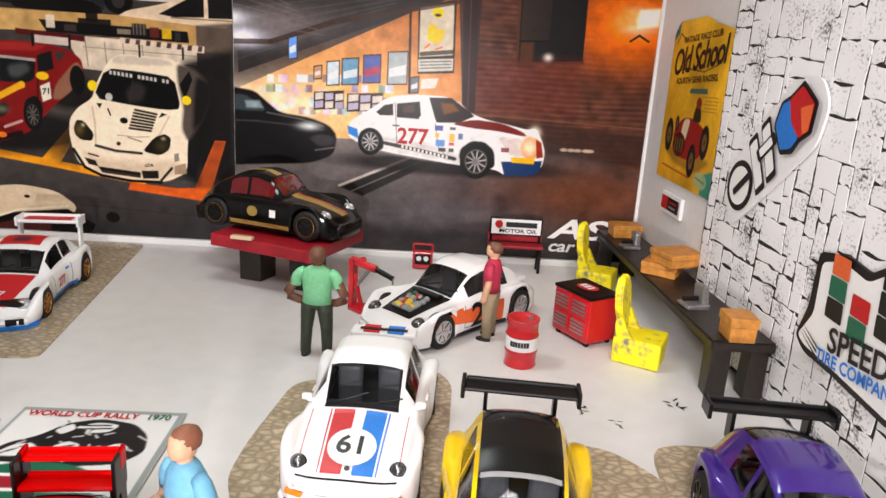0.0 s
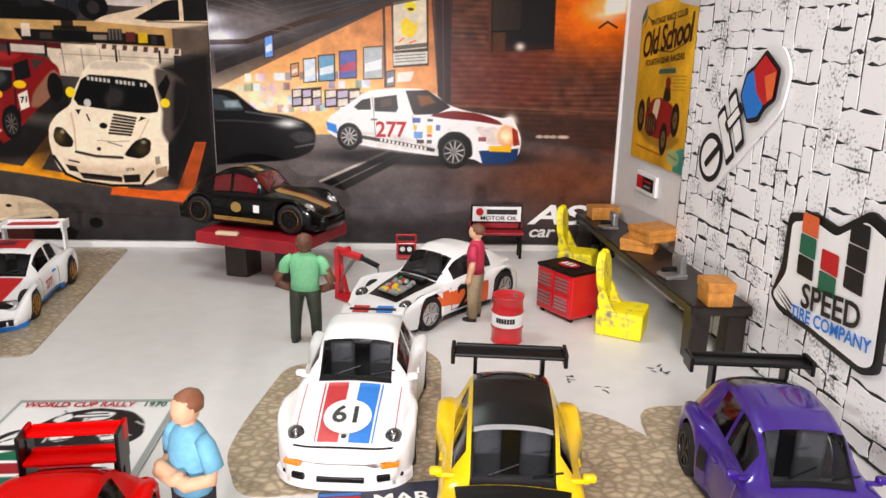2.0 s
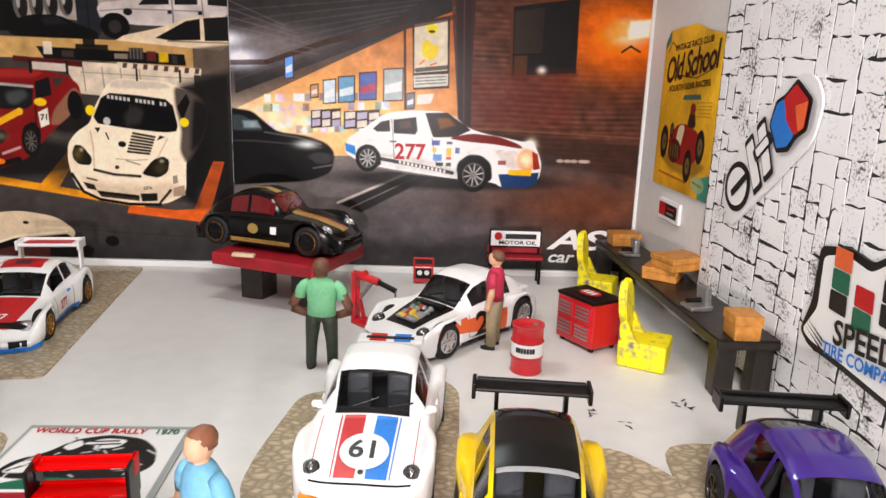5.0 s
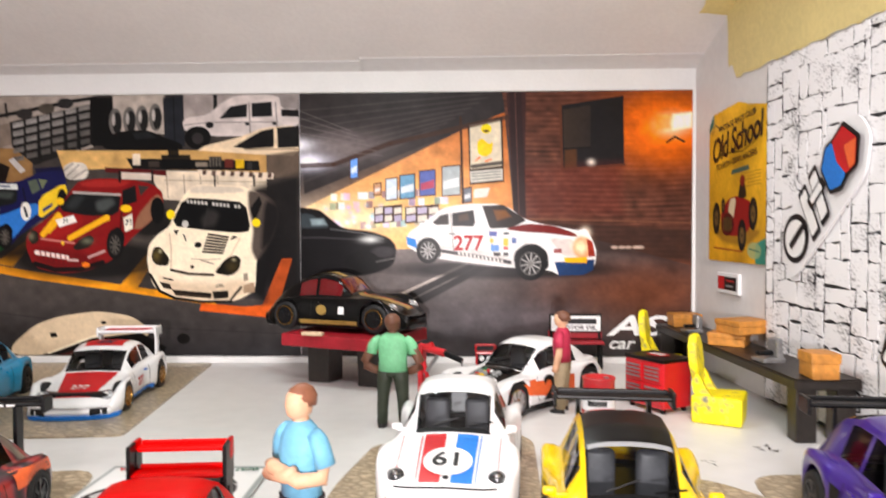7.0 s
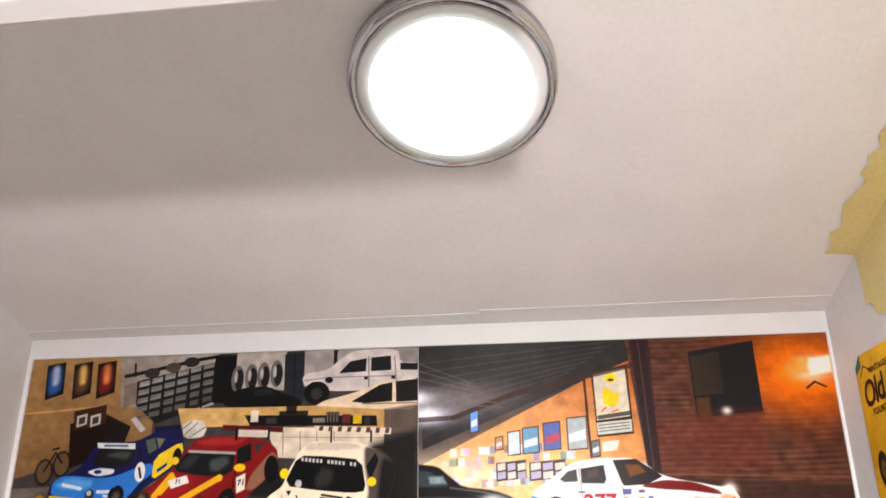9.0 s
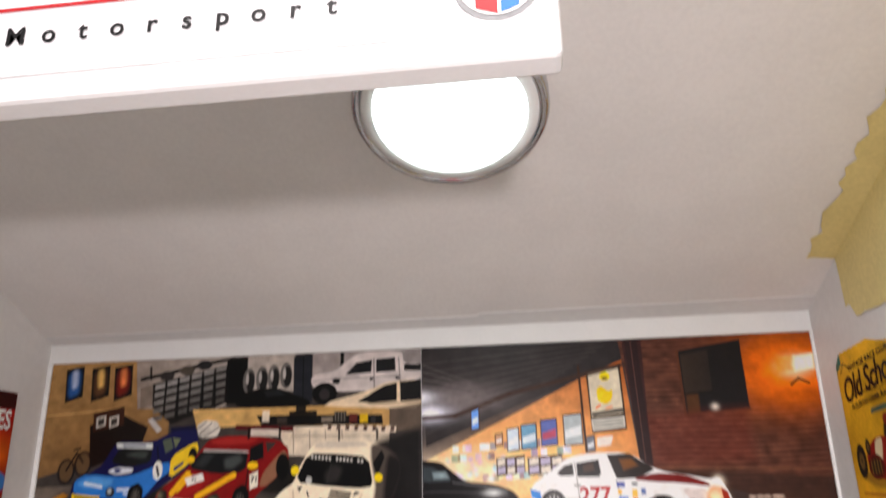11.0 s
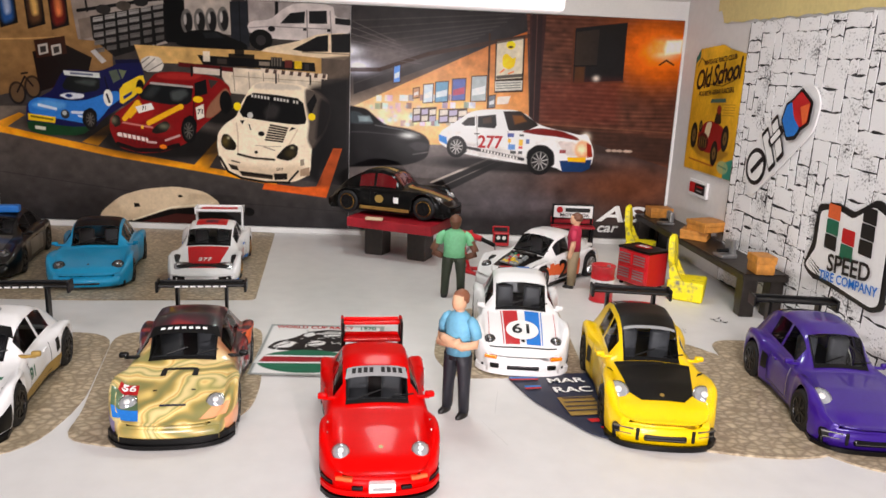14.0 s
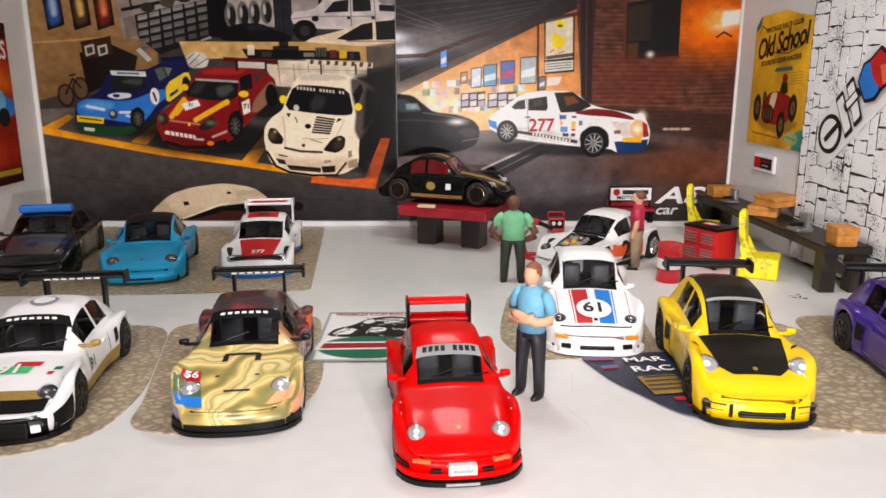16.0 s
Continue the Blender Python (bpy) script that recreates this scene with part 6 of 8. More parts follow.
flat_shape("emblem_edge", rounded(small([(0.0330, -0.0050), (0.0400, -0.0088), (0.0460, -0.0076), (0.0530, -0.0088), (0.0610, -0.002), (0.0570, 0.0090), (0.0480, 0.0090), (0.0420, 0.0105), (0.0340, 0.0060)]), 0.0012), BLACK_INK, oil, 0.0018)
flat_shape("emblem_blue", rounded(small([(0.0345, -0.0040), (0.0405, -0.0070), (0.0460, -0.0062), (0.0445, 0.0005), (0.0470, 0.0078), (0.0425, 0.0090), (0.0354, 0.0052)]), 0.0008), BLUE_INK, oil, 0.0021)
flat_shape("emblem_red", rounded(small([(0.0460, -0.0062), (0.0525, -0.0074), (0.0592, -0.0015), (0.0558, 0.0076), (0.0470, 0.0078), (0.0445, 0.0005)]), 0.0008), RED_INK, oil, 0.0021)
flat_shape("emblem_orange", rounded(small([(0.0490, -0.0066), (0.0525, -0.0074), (0.0592, -0.0015), (0.0520, 0.0015)]), 0.0006), ORANGE_INK, oil, 0.0024)

# tyre company sticker
tyre = thing("tyre_sticker", (0, 0, 0), "black sticker of a chequered flag with orange, red and green squares", "sticker")
tyre.matrix_world = wall_frame(0.2256, 0.0290, 0.0022, 2)
part("backing", prism(rounded([(0, 0), (0.004, 0.010), (0.005, 0.027), (0.018, 0.0290), (0.028, 0.027), (0.040, 0.034), (0.0505, 0.030), (0.0510, -0.006), (0.045, -0.0085), (0.020, -0.0050), (0.005, -0.0035)], 0.002), -0.0004, 0.0004), BLACK_INK, tyre)
flat_shape("white_flag", rounded([(0.0015, 0.0005), (0.0075, 0.009), (0.0075, 0.0245), (0.017, 0.0270), (0.028, 0.0245), (0.039, 0.0310), (0.0485, 0.0275), (0.0490, -0.0045), (0.045, -0.0065), (0.020, -0.0030), (0.0060, -0.0015)], 0.002), WHITE_INK, tyre, 0.0007)
cells = {(0, 3): ORANGE_INK, (2, 3): BLACK_INK, (0, 2): GREEN_INK, (1, 2): RED_INK, (2, 2): BLACK_INK, (0, 1): BLACK_INK, (1, 1): GREEN_INK, (2, 1): BLACK_INK}
for (i, j), mm in cells.items():
    x, y = 0.0130 + i * 0.0105, 0.0030 + j * 0.0062 + (0.0012, -0.0010, 0.0030)[i]
    flat_shape("flag_square", rounded([(x, y), (x + 0.0078, y - 0.0006), (x + 0.0074, y + 0.0054), (x - 0.0002, y + 0.0058)], 0.0006), mm, tyre, 0.0010)
flat_text("word", "SPEED", 0.0098, BLACK_INK, tyre, (0.0300, 0.0052, 0.0013), 0.98, 0.0, 1.0, 3)
flat_text("word", "TIRE COMPANY", 0.0052, BLUE_INK, tyre, (0.0305, -0.0006, 0.0013), 0.95, 0.0, 1.0, 2)
for i in range(3):
    flat_shape("speed_line", [(0.0035, 0.0022 - i * 0.0014 + 0.003), (0.013, 0.0010 - i * 0.0014), (0.013, 0.0002 - i * 0.0014)], BLACK_INK, tyre, 0.0013)


# ---- prints on the floor ----
def mat_piece(name, points, r, label, z=0.0006, material=COBBLE):
    bm = prism(rounded(points, r), 0.0001, z)
    return tagged(part(name, bm, material, None), label, "floor mat", "floor prints")


mat_piece("cobble_mat", [(-0.298, 0.372), (-0.1325, 0.3735), (-0.1177, 0.241), (-0.19, 0.2335), (-0.298, 0.2300)], 0.004, "brown cobblestone paper under the back row of cars")
mat_piece("cobble_mat", [(-0.1608, 0.1935), (-0.1078, 0.2065), (-0.0972, 0.150), (-0.0970, 0.128), (-0.1230, 0.1058), (-0.1445, 0.1115), (-0.1454, 0.1255)], 0.010, "rounded brown cobblestone paper under the art-wrapped car", 0.0008)
mat_piece("cobble_mat", [(-0.235, 0.197), (-0.1610, 0.1930), (-0.1478, 0.1330), (-0.1505, 0.1063), (-0.1685, 0.0954), (-0.225, 0.088)], 0.012, "rounded brown cobblestone paper under the white and gold car")
mat_piece("cobble_mat", [(-0.0385, 0.196), (-0.0326, 0.2323), (0.0100, 0.2500), (0.0179, 0.2381), (0.0145, 0.1640), (-0.0324, 0.1600), (-0.0396, 0.1785)], 0.006, "brown cobblestone paper under the striped race car")
mat_piece("cobble_mat", [(0.018, 0.166), (0.0340, 0.2010), (0.0597, 0.2022), (0.0730, 0.1860), (0.0790, 0.1600), (0.0780, 0.1120), (0.0629, 0.1085), (0.0437, 0.1105), (0.020, 0.118)], 0.008, "worn brown cobblestone paper under the yellow car", 0.0010)
mat_piece("cobble_mat", [(0.0735, 0.205), (0.118, 0.205), (0.121, 0.098), (0.0815, 0.1021), (0.0660, 0.1200), (0.0700, 0.165)], 0.010, "brown cobblestone paper under the purple car", 0.0008)

# rally mat with a dog's head
W5, H5 = 0.0455, 0.0505
S = Sheet(W5, H5, 0.0004)
S.ink[:] = srgb(226, 226, 224)
for pts in (box_pts(0, 0.965, 1, 1), box_pts(0, 0, 0.025, 1), box_pts(0.96, 0.0, 1, 1), box_pts(0, 0, 1, 0.03)):
    S.poly(pts, (150, 156, 154))
INKY, PAPER = (26, 24, 26), (226, 226, 224)
S.blob([(0.04, 0.46), (0.10, 0.62), (0.24, 0.70), (0.34, 0.84), (0.52, 0.90), (0.74, 0.86), (0.86, 0.74), (0.90, 0.58), (0.80, 0.46), (0.5, 0.42)], INKY)
S.blob([(0.40, 0.80), (0.52, 0.86), (0.66, 0.84), (0.62, 0.76), (0.48, 0.74)], PAPER)
S.blob([(0.36, 0.59), (0.43, 0.66), (0.52, 0.63), (0.50, 0.55), (0.41, 0.52)], PAPER)
S.blob([(0.64, 0.60), (0.72, 0.66), (0.80, 0.62), (0.78, 0.54), (0.69, 0.52)], PAPER)
S.blob([(0.08, 0.50), (0.16, 0.62), (0.28, 0.62), (0.24, 0.50)], PAPER)
S.blob([(0.30, 0.76), (0.38, 0.84), (0.42, 0.78), (0.36, 0.72)], PAPER)
S.blob([(0.52, 0.74), (0.62, 0.74), (0.60, 0.66), (0.54, 0.66)], INKY)
for a, b in (((0.36, 0.58), (0.48, 0.62)), ((0.38, 0.53), (0.50, 0.56)), ((0.66, 0.58), (0.78, 0.60)), ((0.68, 0.53), (0.78, 0.55)), ((0.12, 0.52), (0.22, 0.60)), ((0.42, 0.78), (0.62, 0.80)), ((0.44, 0.82), (0.60, 0.83))):
    S.line([a, b], INKY, 0.018)
rng = np.random.default_rng(8)
for i in range(40):
    a = (rng.uniform(0.12, 0.84), rng.uniform(0.46, 0.84))
    S.line([a, (a[0] + rng.uniform(-0.06, 0.06), a[1] + rng.uniform(-0.05, 0.05))], PAPER if i % 3 else INKY, 0.010, 0.9)
for c in ((0.46, 0.76), (0.68, 0.77)):
    S.oval(c, (0.03, 0.02), INKY)
S.oval((0.40, 0.25), (0.38, 0.21), (28, 100, 74))
S.poly([(0.0, 0.20), (0.80, 0.22), (0.82, 0.36), (0.02, 0.35)], PAPER)
S.poly([(0.04, 0.225), (0.72, 0.245), (0.74, 0.335), (0.06, 0.325)], (150, 30, 42))
rally = tagged(new("rally_mat", S.mesh("rally_mat", INK)), "white rally print with a black dog's head and green oval", "floor mat", "floor prints")
rally.matrix_world = pose(-0.1035, 0.1575, 0.0010, 0, 0, 1)
flat_text("title", "WORLD CUP RALLY", 0.0040, RED_INK, rally, (0.0180, 0.0468, 0.0003), 0.84)
flat_text("title_year", "1970", 0.0040, GREEN_INK, rally, (0.0388, 0.0468, 0.0003), 0.84)

# racing shield mat
shield = thing("racing_mat", (0, 0, 0.0012), "dark blue shield-shaped racing print with red and light blue bars", "floor mat", "floor prints")
outline = rounded([(-0.0150, 0.1620), (0.030, 0.168), (0.040, 0.140), (0.030, 0.1165), (0.0160, 0.1150), (0.006, 0.1200), (-0.0080, 0.1420)], 0.004)
part("sheet", prism(outline, -0.0003, 0.0), NAVY_INK, shield)
for k, mm in ((0, RED_INK), (1, BLUE_INK)):
    for y in (0.1570, 0.1500):
        flat_shape("bar", [(-0.0135 + (0.157 - y) * 0.6, y + k * 0.0014), (-0.004, y + 0.0008 + k * 0.0014), (-0.004, y + 0.0019 + k * 0.0014), (-0.0140 + (0.157 - y) * 0.6, y + 0.0011 + k * 0.0014)], mm, shield, 0.0004)
flat_text("word", "MAR", 0.0052, WHITE_INK, shield, (0.0055, 0.1580, 0.0004), 1.25, 0, 1, 7)
flat_text("word", "RAC", 0.0058, WHITE_INK, shield, (0.0065, 0.1505, 0.0004), 1.2, 0, 1, 7)
flat_shape("crest", [(0.0020, 0.1310), (0.0140, 0.1330), (0.0120, 0.1460), (0.0000, 0.1440)], GOLD_INK, shield, 0.0004)
for i in range(4):
    flat_shape("crest_line", [(0.0015, 0.1335 + i * 0.003), (0.0130, 0.1352 + i * 0.003), (0.0130, 0.1360 + i * 0.003), (0.0015, 0.1343 + i * 0.003)], NAVY_INK, shield, 0.0007)
for i in range(2):
    flat_shape("red_bar", [(0.0075 + i * 0.003, 0.1270 - i * 0.005), (0.0180, 0.1290 - i * 0.005), (0.0180, 0.1310 - i * 0.005), (0.0065 + i * 0.003, 0.1292 - i * 0.005)], RED_INK, shield, 0.0004)

# seams, scuffs and scraps on the floor
scuffs = thing("floor_scuffs", (0, 0, 0.0), "dark chips and scratch lines on the white floor", "marks", "", "stuff")
for x, y, n, size in ((0.0571, 0.2233, 6, 0.0022), (0.0663, 0.2175, 4, 0.0016), (0.0897, 0.2322, 6, 0.0024)):
    for i in range(n):
        a, b = x + random.uniform(-0.003, 0.003), y + random.uniform(-0.0035, 0.0035)
        t = random.uniform(0, 180)
        pts = oval(a, b, size * random.uniform(0.3, 0.8), 0.00035, 7, t)
        part("chip", mesh_of("chip", [(u, w, 0.0003) for u, w in pts], [tuple(range(7))], BLACK_INK), None, scuffs)
for a, b in (((-0.0260, 0.1280), (-0.0200, 0.1140)), ((-0.030, 0.150), (-0.034, 0.142)), ((-0.0190, 0.1500), (-0.0215, 0.1340)), ((0.0560, 0.1190), (0.0640, 0.1255))):
    part("scratch", rod((*a, 0.0002), (*b, 0.0002), 0.00012, 5), GREY_INK, scuffs)
tagged(part("floor_sheet", slab(-0.299, 0.118, 0.0765, 0.2255, 0.00005, 0.0003), FLOOR_WHITE, None), "white card sheet laid over the front floor", "card", "", "structure")
tagged(part("floor_edge", slab(-0.31, 0.134, 0.0715, 0.0765, -0.006, 0.0004, 0.001), WHITE_INK, None), "white front edge of the floor board", "trim", "", "structure")


# red wide-body coupe at the front
c = Car((-0.0585, 0.1200, 0), 5.8, (0.070, 0.0322, 0.0232), "coupe", PAINT_RED, "red wide-body die-cast coupe with a double rear wing", rim=RIM_BLACK, lamp=(0.315, 0.0021))
c.band("sun_strip", 0.430, 0.466, -0.0088, 0.0088, -0.0082, 0.0082, GREY_INK, label="silver windscreen strip", lift=0.0005)
for k in range(9):
    x = -0.0070 + k * 0.00165
    if k != 4:
        c.band("strip_lettering", 0.440, 0.457, x, x + 0.0011, x * 0.97, x * 0.97 + 0.0011, BLACK_INK, 3, 1, "", 0.0007)
c.lip(PLASTIC_BLACK, 0.0006, 0.0018, 0.0020)
c.lip(PAINT_RED, 0.0022, 0.0036, 0.0014, "bumper_lip")
c.lip(PLASTIC_BLACK, 0.0036, 0.0046, 0.0002, "bumper_gap")
c.intake(-0.0033, 0.0033, 0.0034, 0.0058, STICKER_WHITE, 0.0014, "number_plate")
c.intake(-0.0024, 0.0024, 0.0041, 0.0050, GREY_INK, 0.0016, "plate_bars")
c.intake(-0.0040, 0.0040, 0.0008, 0.0016, GREY_INK, 0.0017, "splitter_lettering")
for q in (-1, 1):
    c.intake(q * 0.0094 - 0.0022, q * 0.0094 + 0.0022, 0.0054, 0.0064, ORANGE_INK, 0.0003, "indicator")
    c.intake(q * 0.0060 - 0.0014, q * 0.0060 + 0.0014, 0.0036, 0.0046, PLASTIC_BLACK, 0.0008)
    c.side_band("side_skirt", q, 0.05, 0.14, 0.0010, 0.0040, 0.0010, 0.0050, PLASTIC_BLACK)
    c.side_band("side_skirt", q, 0.31, 0.69, 0.0010, 0.0032, 0.0010, 0.0036, PLASTIC_BLACK)
    c.side_band("side_skirt", q, 0.90, 0.985, 0.0010, 0.0050, 0.0010, 0.0050, PLASTIC_BLACK)
    for k in range(5):
        t = radians(30 + 30 * k)
        for a in c.axles:
            rv = part("rivet", lathe([(0.0003, 0), (0.0002, 0.0002)], 6), CHROME, c.ob)
            rv.location = c.beside(q, a + 0.0088 * math.cos(t) / c.L, 0.0058 + 0.0082 * math.sin(t), 0.0)
c.mirrors(PAINT_RED, 0.41, 0.0024)
c.wing(0.90, 0.0250, 0.0186, 0.0030, PAINT_RED, PLASTIC_BLACK, 0.49)
c.wing(0.86, 0.0206, 0.0180, 0.0050, PAINT_RED, PLASTIC_BLACK, 0.49, False)
for q in (-1, 1):
    part("wing_side", slab(q * 0.0093 - 0.0004, q * 0.0093 + 0.0004, 0.0225, 0.0300, 0.0175, 0.0262, 0.0003), PLASTIC_BLACK, c.ob, "black wing end plate")
c.band("engine_grille", 0.80, 0.90, -0.006, 0.006, -0.0065, 0.0065, PLASTIC_BLACK)
c.disc("badge", 0.10, 0.0, 0.0006, GOLD_INK)

# white race car with red and blue stripes
c = Car((-0.0064, 0.198, 0), -4, (0.071, 0.0352, 0.0270), "coupe", PAINT_WHITE, "white die-cast race car with red and blue bonnet stripes", lamps=LAMP_SMOKE, wheel=0.0062, lamp=(0.335, 0.0018))
c.band("red_stripe", 0.05, 0.345, -0.0062, -0.0012, -0.0068, -0.0014, RED_INK)
c.band("blue_stripe", 0.05, 0.345, 0.0012, 0.0062, 0.0014, 0.0068, BLUE_INK)
for q, mm in ((-1, RED_INK), (1, BLUE_INK)):
    c.band("pin_stripe", 0.05, 0.345, q * 0.0067, q * 0.0070, q * 0.0073, q * 0.0077, mm, k=1)
    c.intake(q * 0.0115 - 0.0022, q * 0.0115 + 0.0022, 0.0068, 0.0080, AMBER, 0.0005, "indicator")
    c.intake(q * 0.0100 - 0.0016, q * 0.0100 + 0.0016, 0.0036, 0.0052, PLASTIC_BLACK)
    c.band("bonnet_seam", 0.06, 0.345, q * 0.0118, q * 0.0120, q * 0.0122, q * 0.0124, RED_INK, k=1)
c.disc("number_disc", 0.165, 0.0, 0.0059, WHITE_INK, 0.0004)
c.number("61", 0.165, 0.0, 0.0078, BLACK_INK, 1.0, 0.0006)
c.disc("badge", 0.072, 0.0, 0.0007, PLASTIC_BLACK)
c.intake(-0.0056, 0.0056, 0.0034, 0.0048, PLASTIC_BLACK, 0.0002)
c.band("bumper_line", 0.030, 0.036, -0.0118, 0.0118, -0.0120, 0.0120, PLASTIC_BLACK, 2)
c.lip(PAINT_WHITE, 0.0012, 0.0032, 0.0006)
c.mirrors(PAINT_WHITE, 0.40, 0.0012)
b = part("rear_spoiler", slab(-0.0100, 0.0100, 0.0265, 0.0330, 0.0206, 0.0222, 0.0006), PAINT_WHITE, c.ob)
part("red_field", slab(-0.0062, -0.0012, 0.0268, 0.0327, 0.02222, 0.0224), RED_INK, b)
part("blue_field", slab(0.0012, 0.0062, 0.0268, 0.0327, 0.02222, 0.0224), BLUE_INK, b)
part("dark_slot", slab(-0.0072, 0.0072, 0.0285, 0.0300, 0.0224, 0.0226), PLASTIC_BLACK, b)
part("spoiler_base", slab(-0.0085, 0.0085, 0.0235, 0.0315, 0.0130, 0.0207, 0.001), PAINT_WHITE, c.ob)


def sports_nose(c):
    """The low nose of the two modern cars: a wide mouth, framed corner intakes, slots, a black lip."""
    c.intake(-0.0062, 0.0062, 0.0030, 0.0052, PLASTIC_BLACK, 0.0002, "mouth", bevel=0.0008)
    c.intake(-0.0058, 0.0058, 0.0038, 0.0040, PAINT_GREY, 0.0004, "mouth_bar", bevel=0.0)
    for q in (-1, 1):
        f = c.intake(q * 0.0118 - 0.0034, q * 0.0118 + 0.0034, 0.0038, 0.0068, PLASTIC_BLACK, 0.0001, "corner_intake", bevel=0.0009)
        part("intake_fin", slab(-0.0030, 0.0030, -0.0006, 0.0004, 0.0061, 0.0066, 0.0002), PAINT_GREY, f)
        part("intake_fin", slab(-0.0024, 0.0024, -0.0005, 0.0004, 0.0045, 0.0048, 0.0001), PAINT_GREY, f)
        c.intake(q * 0.0080 - 0.0005, q * 0.0080 + 0.0005, 0.0030, 0.0068, PLASTIC_BLACK, 0.0002, "nose_slot")
        c.band("fender_slot", 0.265, 0.285, q * 0.0125, q * 0.0142, q * 0.0134, q * 0.0150, PLASTIC_BLACK, 3, 2)
        c.side_band("side_intake", q, 0.62, 0.67, 0.0080, 0.0130, 0.0076, 0.0136, PLASTIC_BLACK)
    c.lip(PLASTIC_BLACK, 0.0006, 0.0022, 0.0014)


# yellow sports car
c = Car((0.0289, 0.1490, 0), -5.6, (0.072, 0.0348, 0.0278), "wide", PAINT_YELLOW, "yellow die-cast sports car with black bonnet and tall black wing", roof=PLASTIC_BLACK, rim=RIM_BLACK, lamps=LAMP_CLEAR, wheel=0.0066, lamp_s=0.13, lamp=(0.365, 0.0030))
c.band("rear_lip", 0.935, 0.985, -0.0100, 0.0100, -0.0100, 0.0100, PLASTIC_BLACK)
c.band("roof_edge", 0.455, 0.467, -0.0086, 0.0086, -0.0082, 0.0082, GREY_INK, lift=0.0003)
c.band("black_bonnet", 0.13, 0.350, -0.0094, 0.0094, -0.0118, 0.0118, PLASTIC_BLACK)
c.band("black_bonnet", 0.085, 0.13, -0.0062, 0.0062, -0.0094, 0.0094, PLASTIC_BLACK)
c.disc("badge", 0.115, 0.0, 0.0007, GOLD_INK)
sports_nose(c)
c.mirrors(PAINT_YELLOW, 0.40, 0.0026)
c.wing(0.94, 0.0284, 0.0280, 0.0055, PLASTIC_BLACK, PLASTIC_BLACK, 0.30)

# purple sports car
c = Car((0.0903, 0.1480, 0), -5.0, (0.071, 0.0340, 0.0272), "wide", PAINT_PURPLE, "metallic purple die-cast sports car with black wing", rim=RIM_BLACK, wheel=0.0066, lamp_s=0.13, lamp=(0.365, 0.0030))
sports_nose(c)
for q in (-1, 1):
    c.side_band("silver_line", q, 0.395, 0.400, 0.0040, 0.0150, 0.0040, 0.0150, CHROME, 1)
    c.side_band("silver_line", q, 0.400, 0.60, 0.0040, 0.0042, 0.0050, 0.0052, CHROME, 6)
c.mirrors(PAINT_PURPLE, 0.40, 0.0026)
c.wing(0.94, 0.0270, 0.0300, 0.0055, PLASTIC_BLACK, PLASTIC_BLACK, 0.30)

# race car with a painted art wrap
c = Car((-0.1191, 0.1455, 0), 7.5, (0.075, 0.0365, 0.0246), "coupe", PAINT_ART, "die-cast race car in a swirled multicoloured art wrap", rim=RIM_BLACK, lamps=LAMP_CLEAR, wheel=0.0062)
c.band("sun_strip", 0.435, 0.468, -0.0108, 0.0108, -0.0096, 0.0096, PLASTIC_BLACK, label="black windscreen strip", lift=0.0005)
for k in range(7):
    x = -0.0074 + k * 0.0021
    c.band("strip_lettering", 0.447, 0.455, x, x + 0.0013, x * 0.97, x * 0.97 + 0.0013, WHITE_INK, 3, 1, "", 0.0007)
c.band("number_panel", 0.13, 0.19, -0.0150, -0.0098, -0.0150, -0.0100, RED_INK)
c.number("56", 0.16, -0.0124, 0.0040, WHITE_INK, 1.0, 0.0006)
MOSS = mat("moss_wrap", (92, 118, 82), 0.3, vary=0.2, grain=300, coat=0.7)
LILAC = mat("lilac_wrap", (150, 140, 190), 0.3, vary=0.1, coat=0.7)
PEACH = mat("peach_wrap", (240, 170, 120), 0.3, vary=0.1, grain=300, coat=0.7)
PLUM = mat("plum_wrap", (96, 50, 120), 0.3, vary=0.2, grain=200, coat=0.7)
c.band("green_fender", 0.045, 0.13, -0.0160, -0.0085, -0.0168, -0.0098, MOSS)
c.band("blue_corner", 0.004, 0.045, -0.0150, -0.0080, -0.0160, -0.0085, BLUE_INK)
c.band("peach_corner", 0.004, 0.050, 0.0080, 0.0150, 0.0110, 0.0160, PEACH)
c.band("cream_lettering", 0.060, 0.070, -0.0030, 0.0040, -0.0030, 0.0040, NAVY_INK, 2)
c.band("dark_arch", 0.285, 0.300, -0.0050, 0.0052, -0.0046, 0.0050, BLACK_INK, 3)
for x in (-0.0052, 0.0038):
    c.band("dark_arch", 0.245, 0.290, x, x + 0.0016, x + 0.0002, x + 0.0018, BLACK_INK, 3, 2)
for x in (-0.0060, 0.0046):
    c.band("bonnet_pin", 0.150, 0.158, x, x + 0.0012, x, x + 0.0012, BLACK_INK, 2, 2)
for q, mm in ((-1, PLUM), (1, ORANGE_INK)):
    c.side_band("rear_flank", q, 0.66, 0.93, 0.0110, 0.0152, 0.0110, 0.0140, mm)
    c.side_band("nose_side", q, 0.01, 0.10, 0.0024, 0.0070, 0.0024, 0.0090, LILAC if q < 0 else PEACH)
c.lip(PLASTIC_BLACK, 0.0018, 0.0036, 0.0008, "black_chin")
c.lip(PLASTIC_BLACK, 0.0006, 0.0018, 0.0014)
c.mirrors(PLASTIC_BLACK, 0.40, 0.0034)
c.wing(0.95, 0.0262, 0.0302, 0.0045, PLASTIC_BLACK, PLASTIC_BLACK, 0.28)
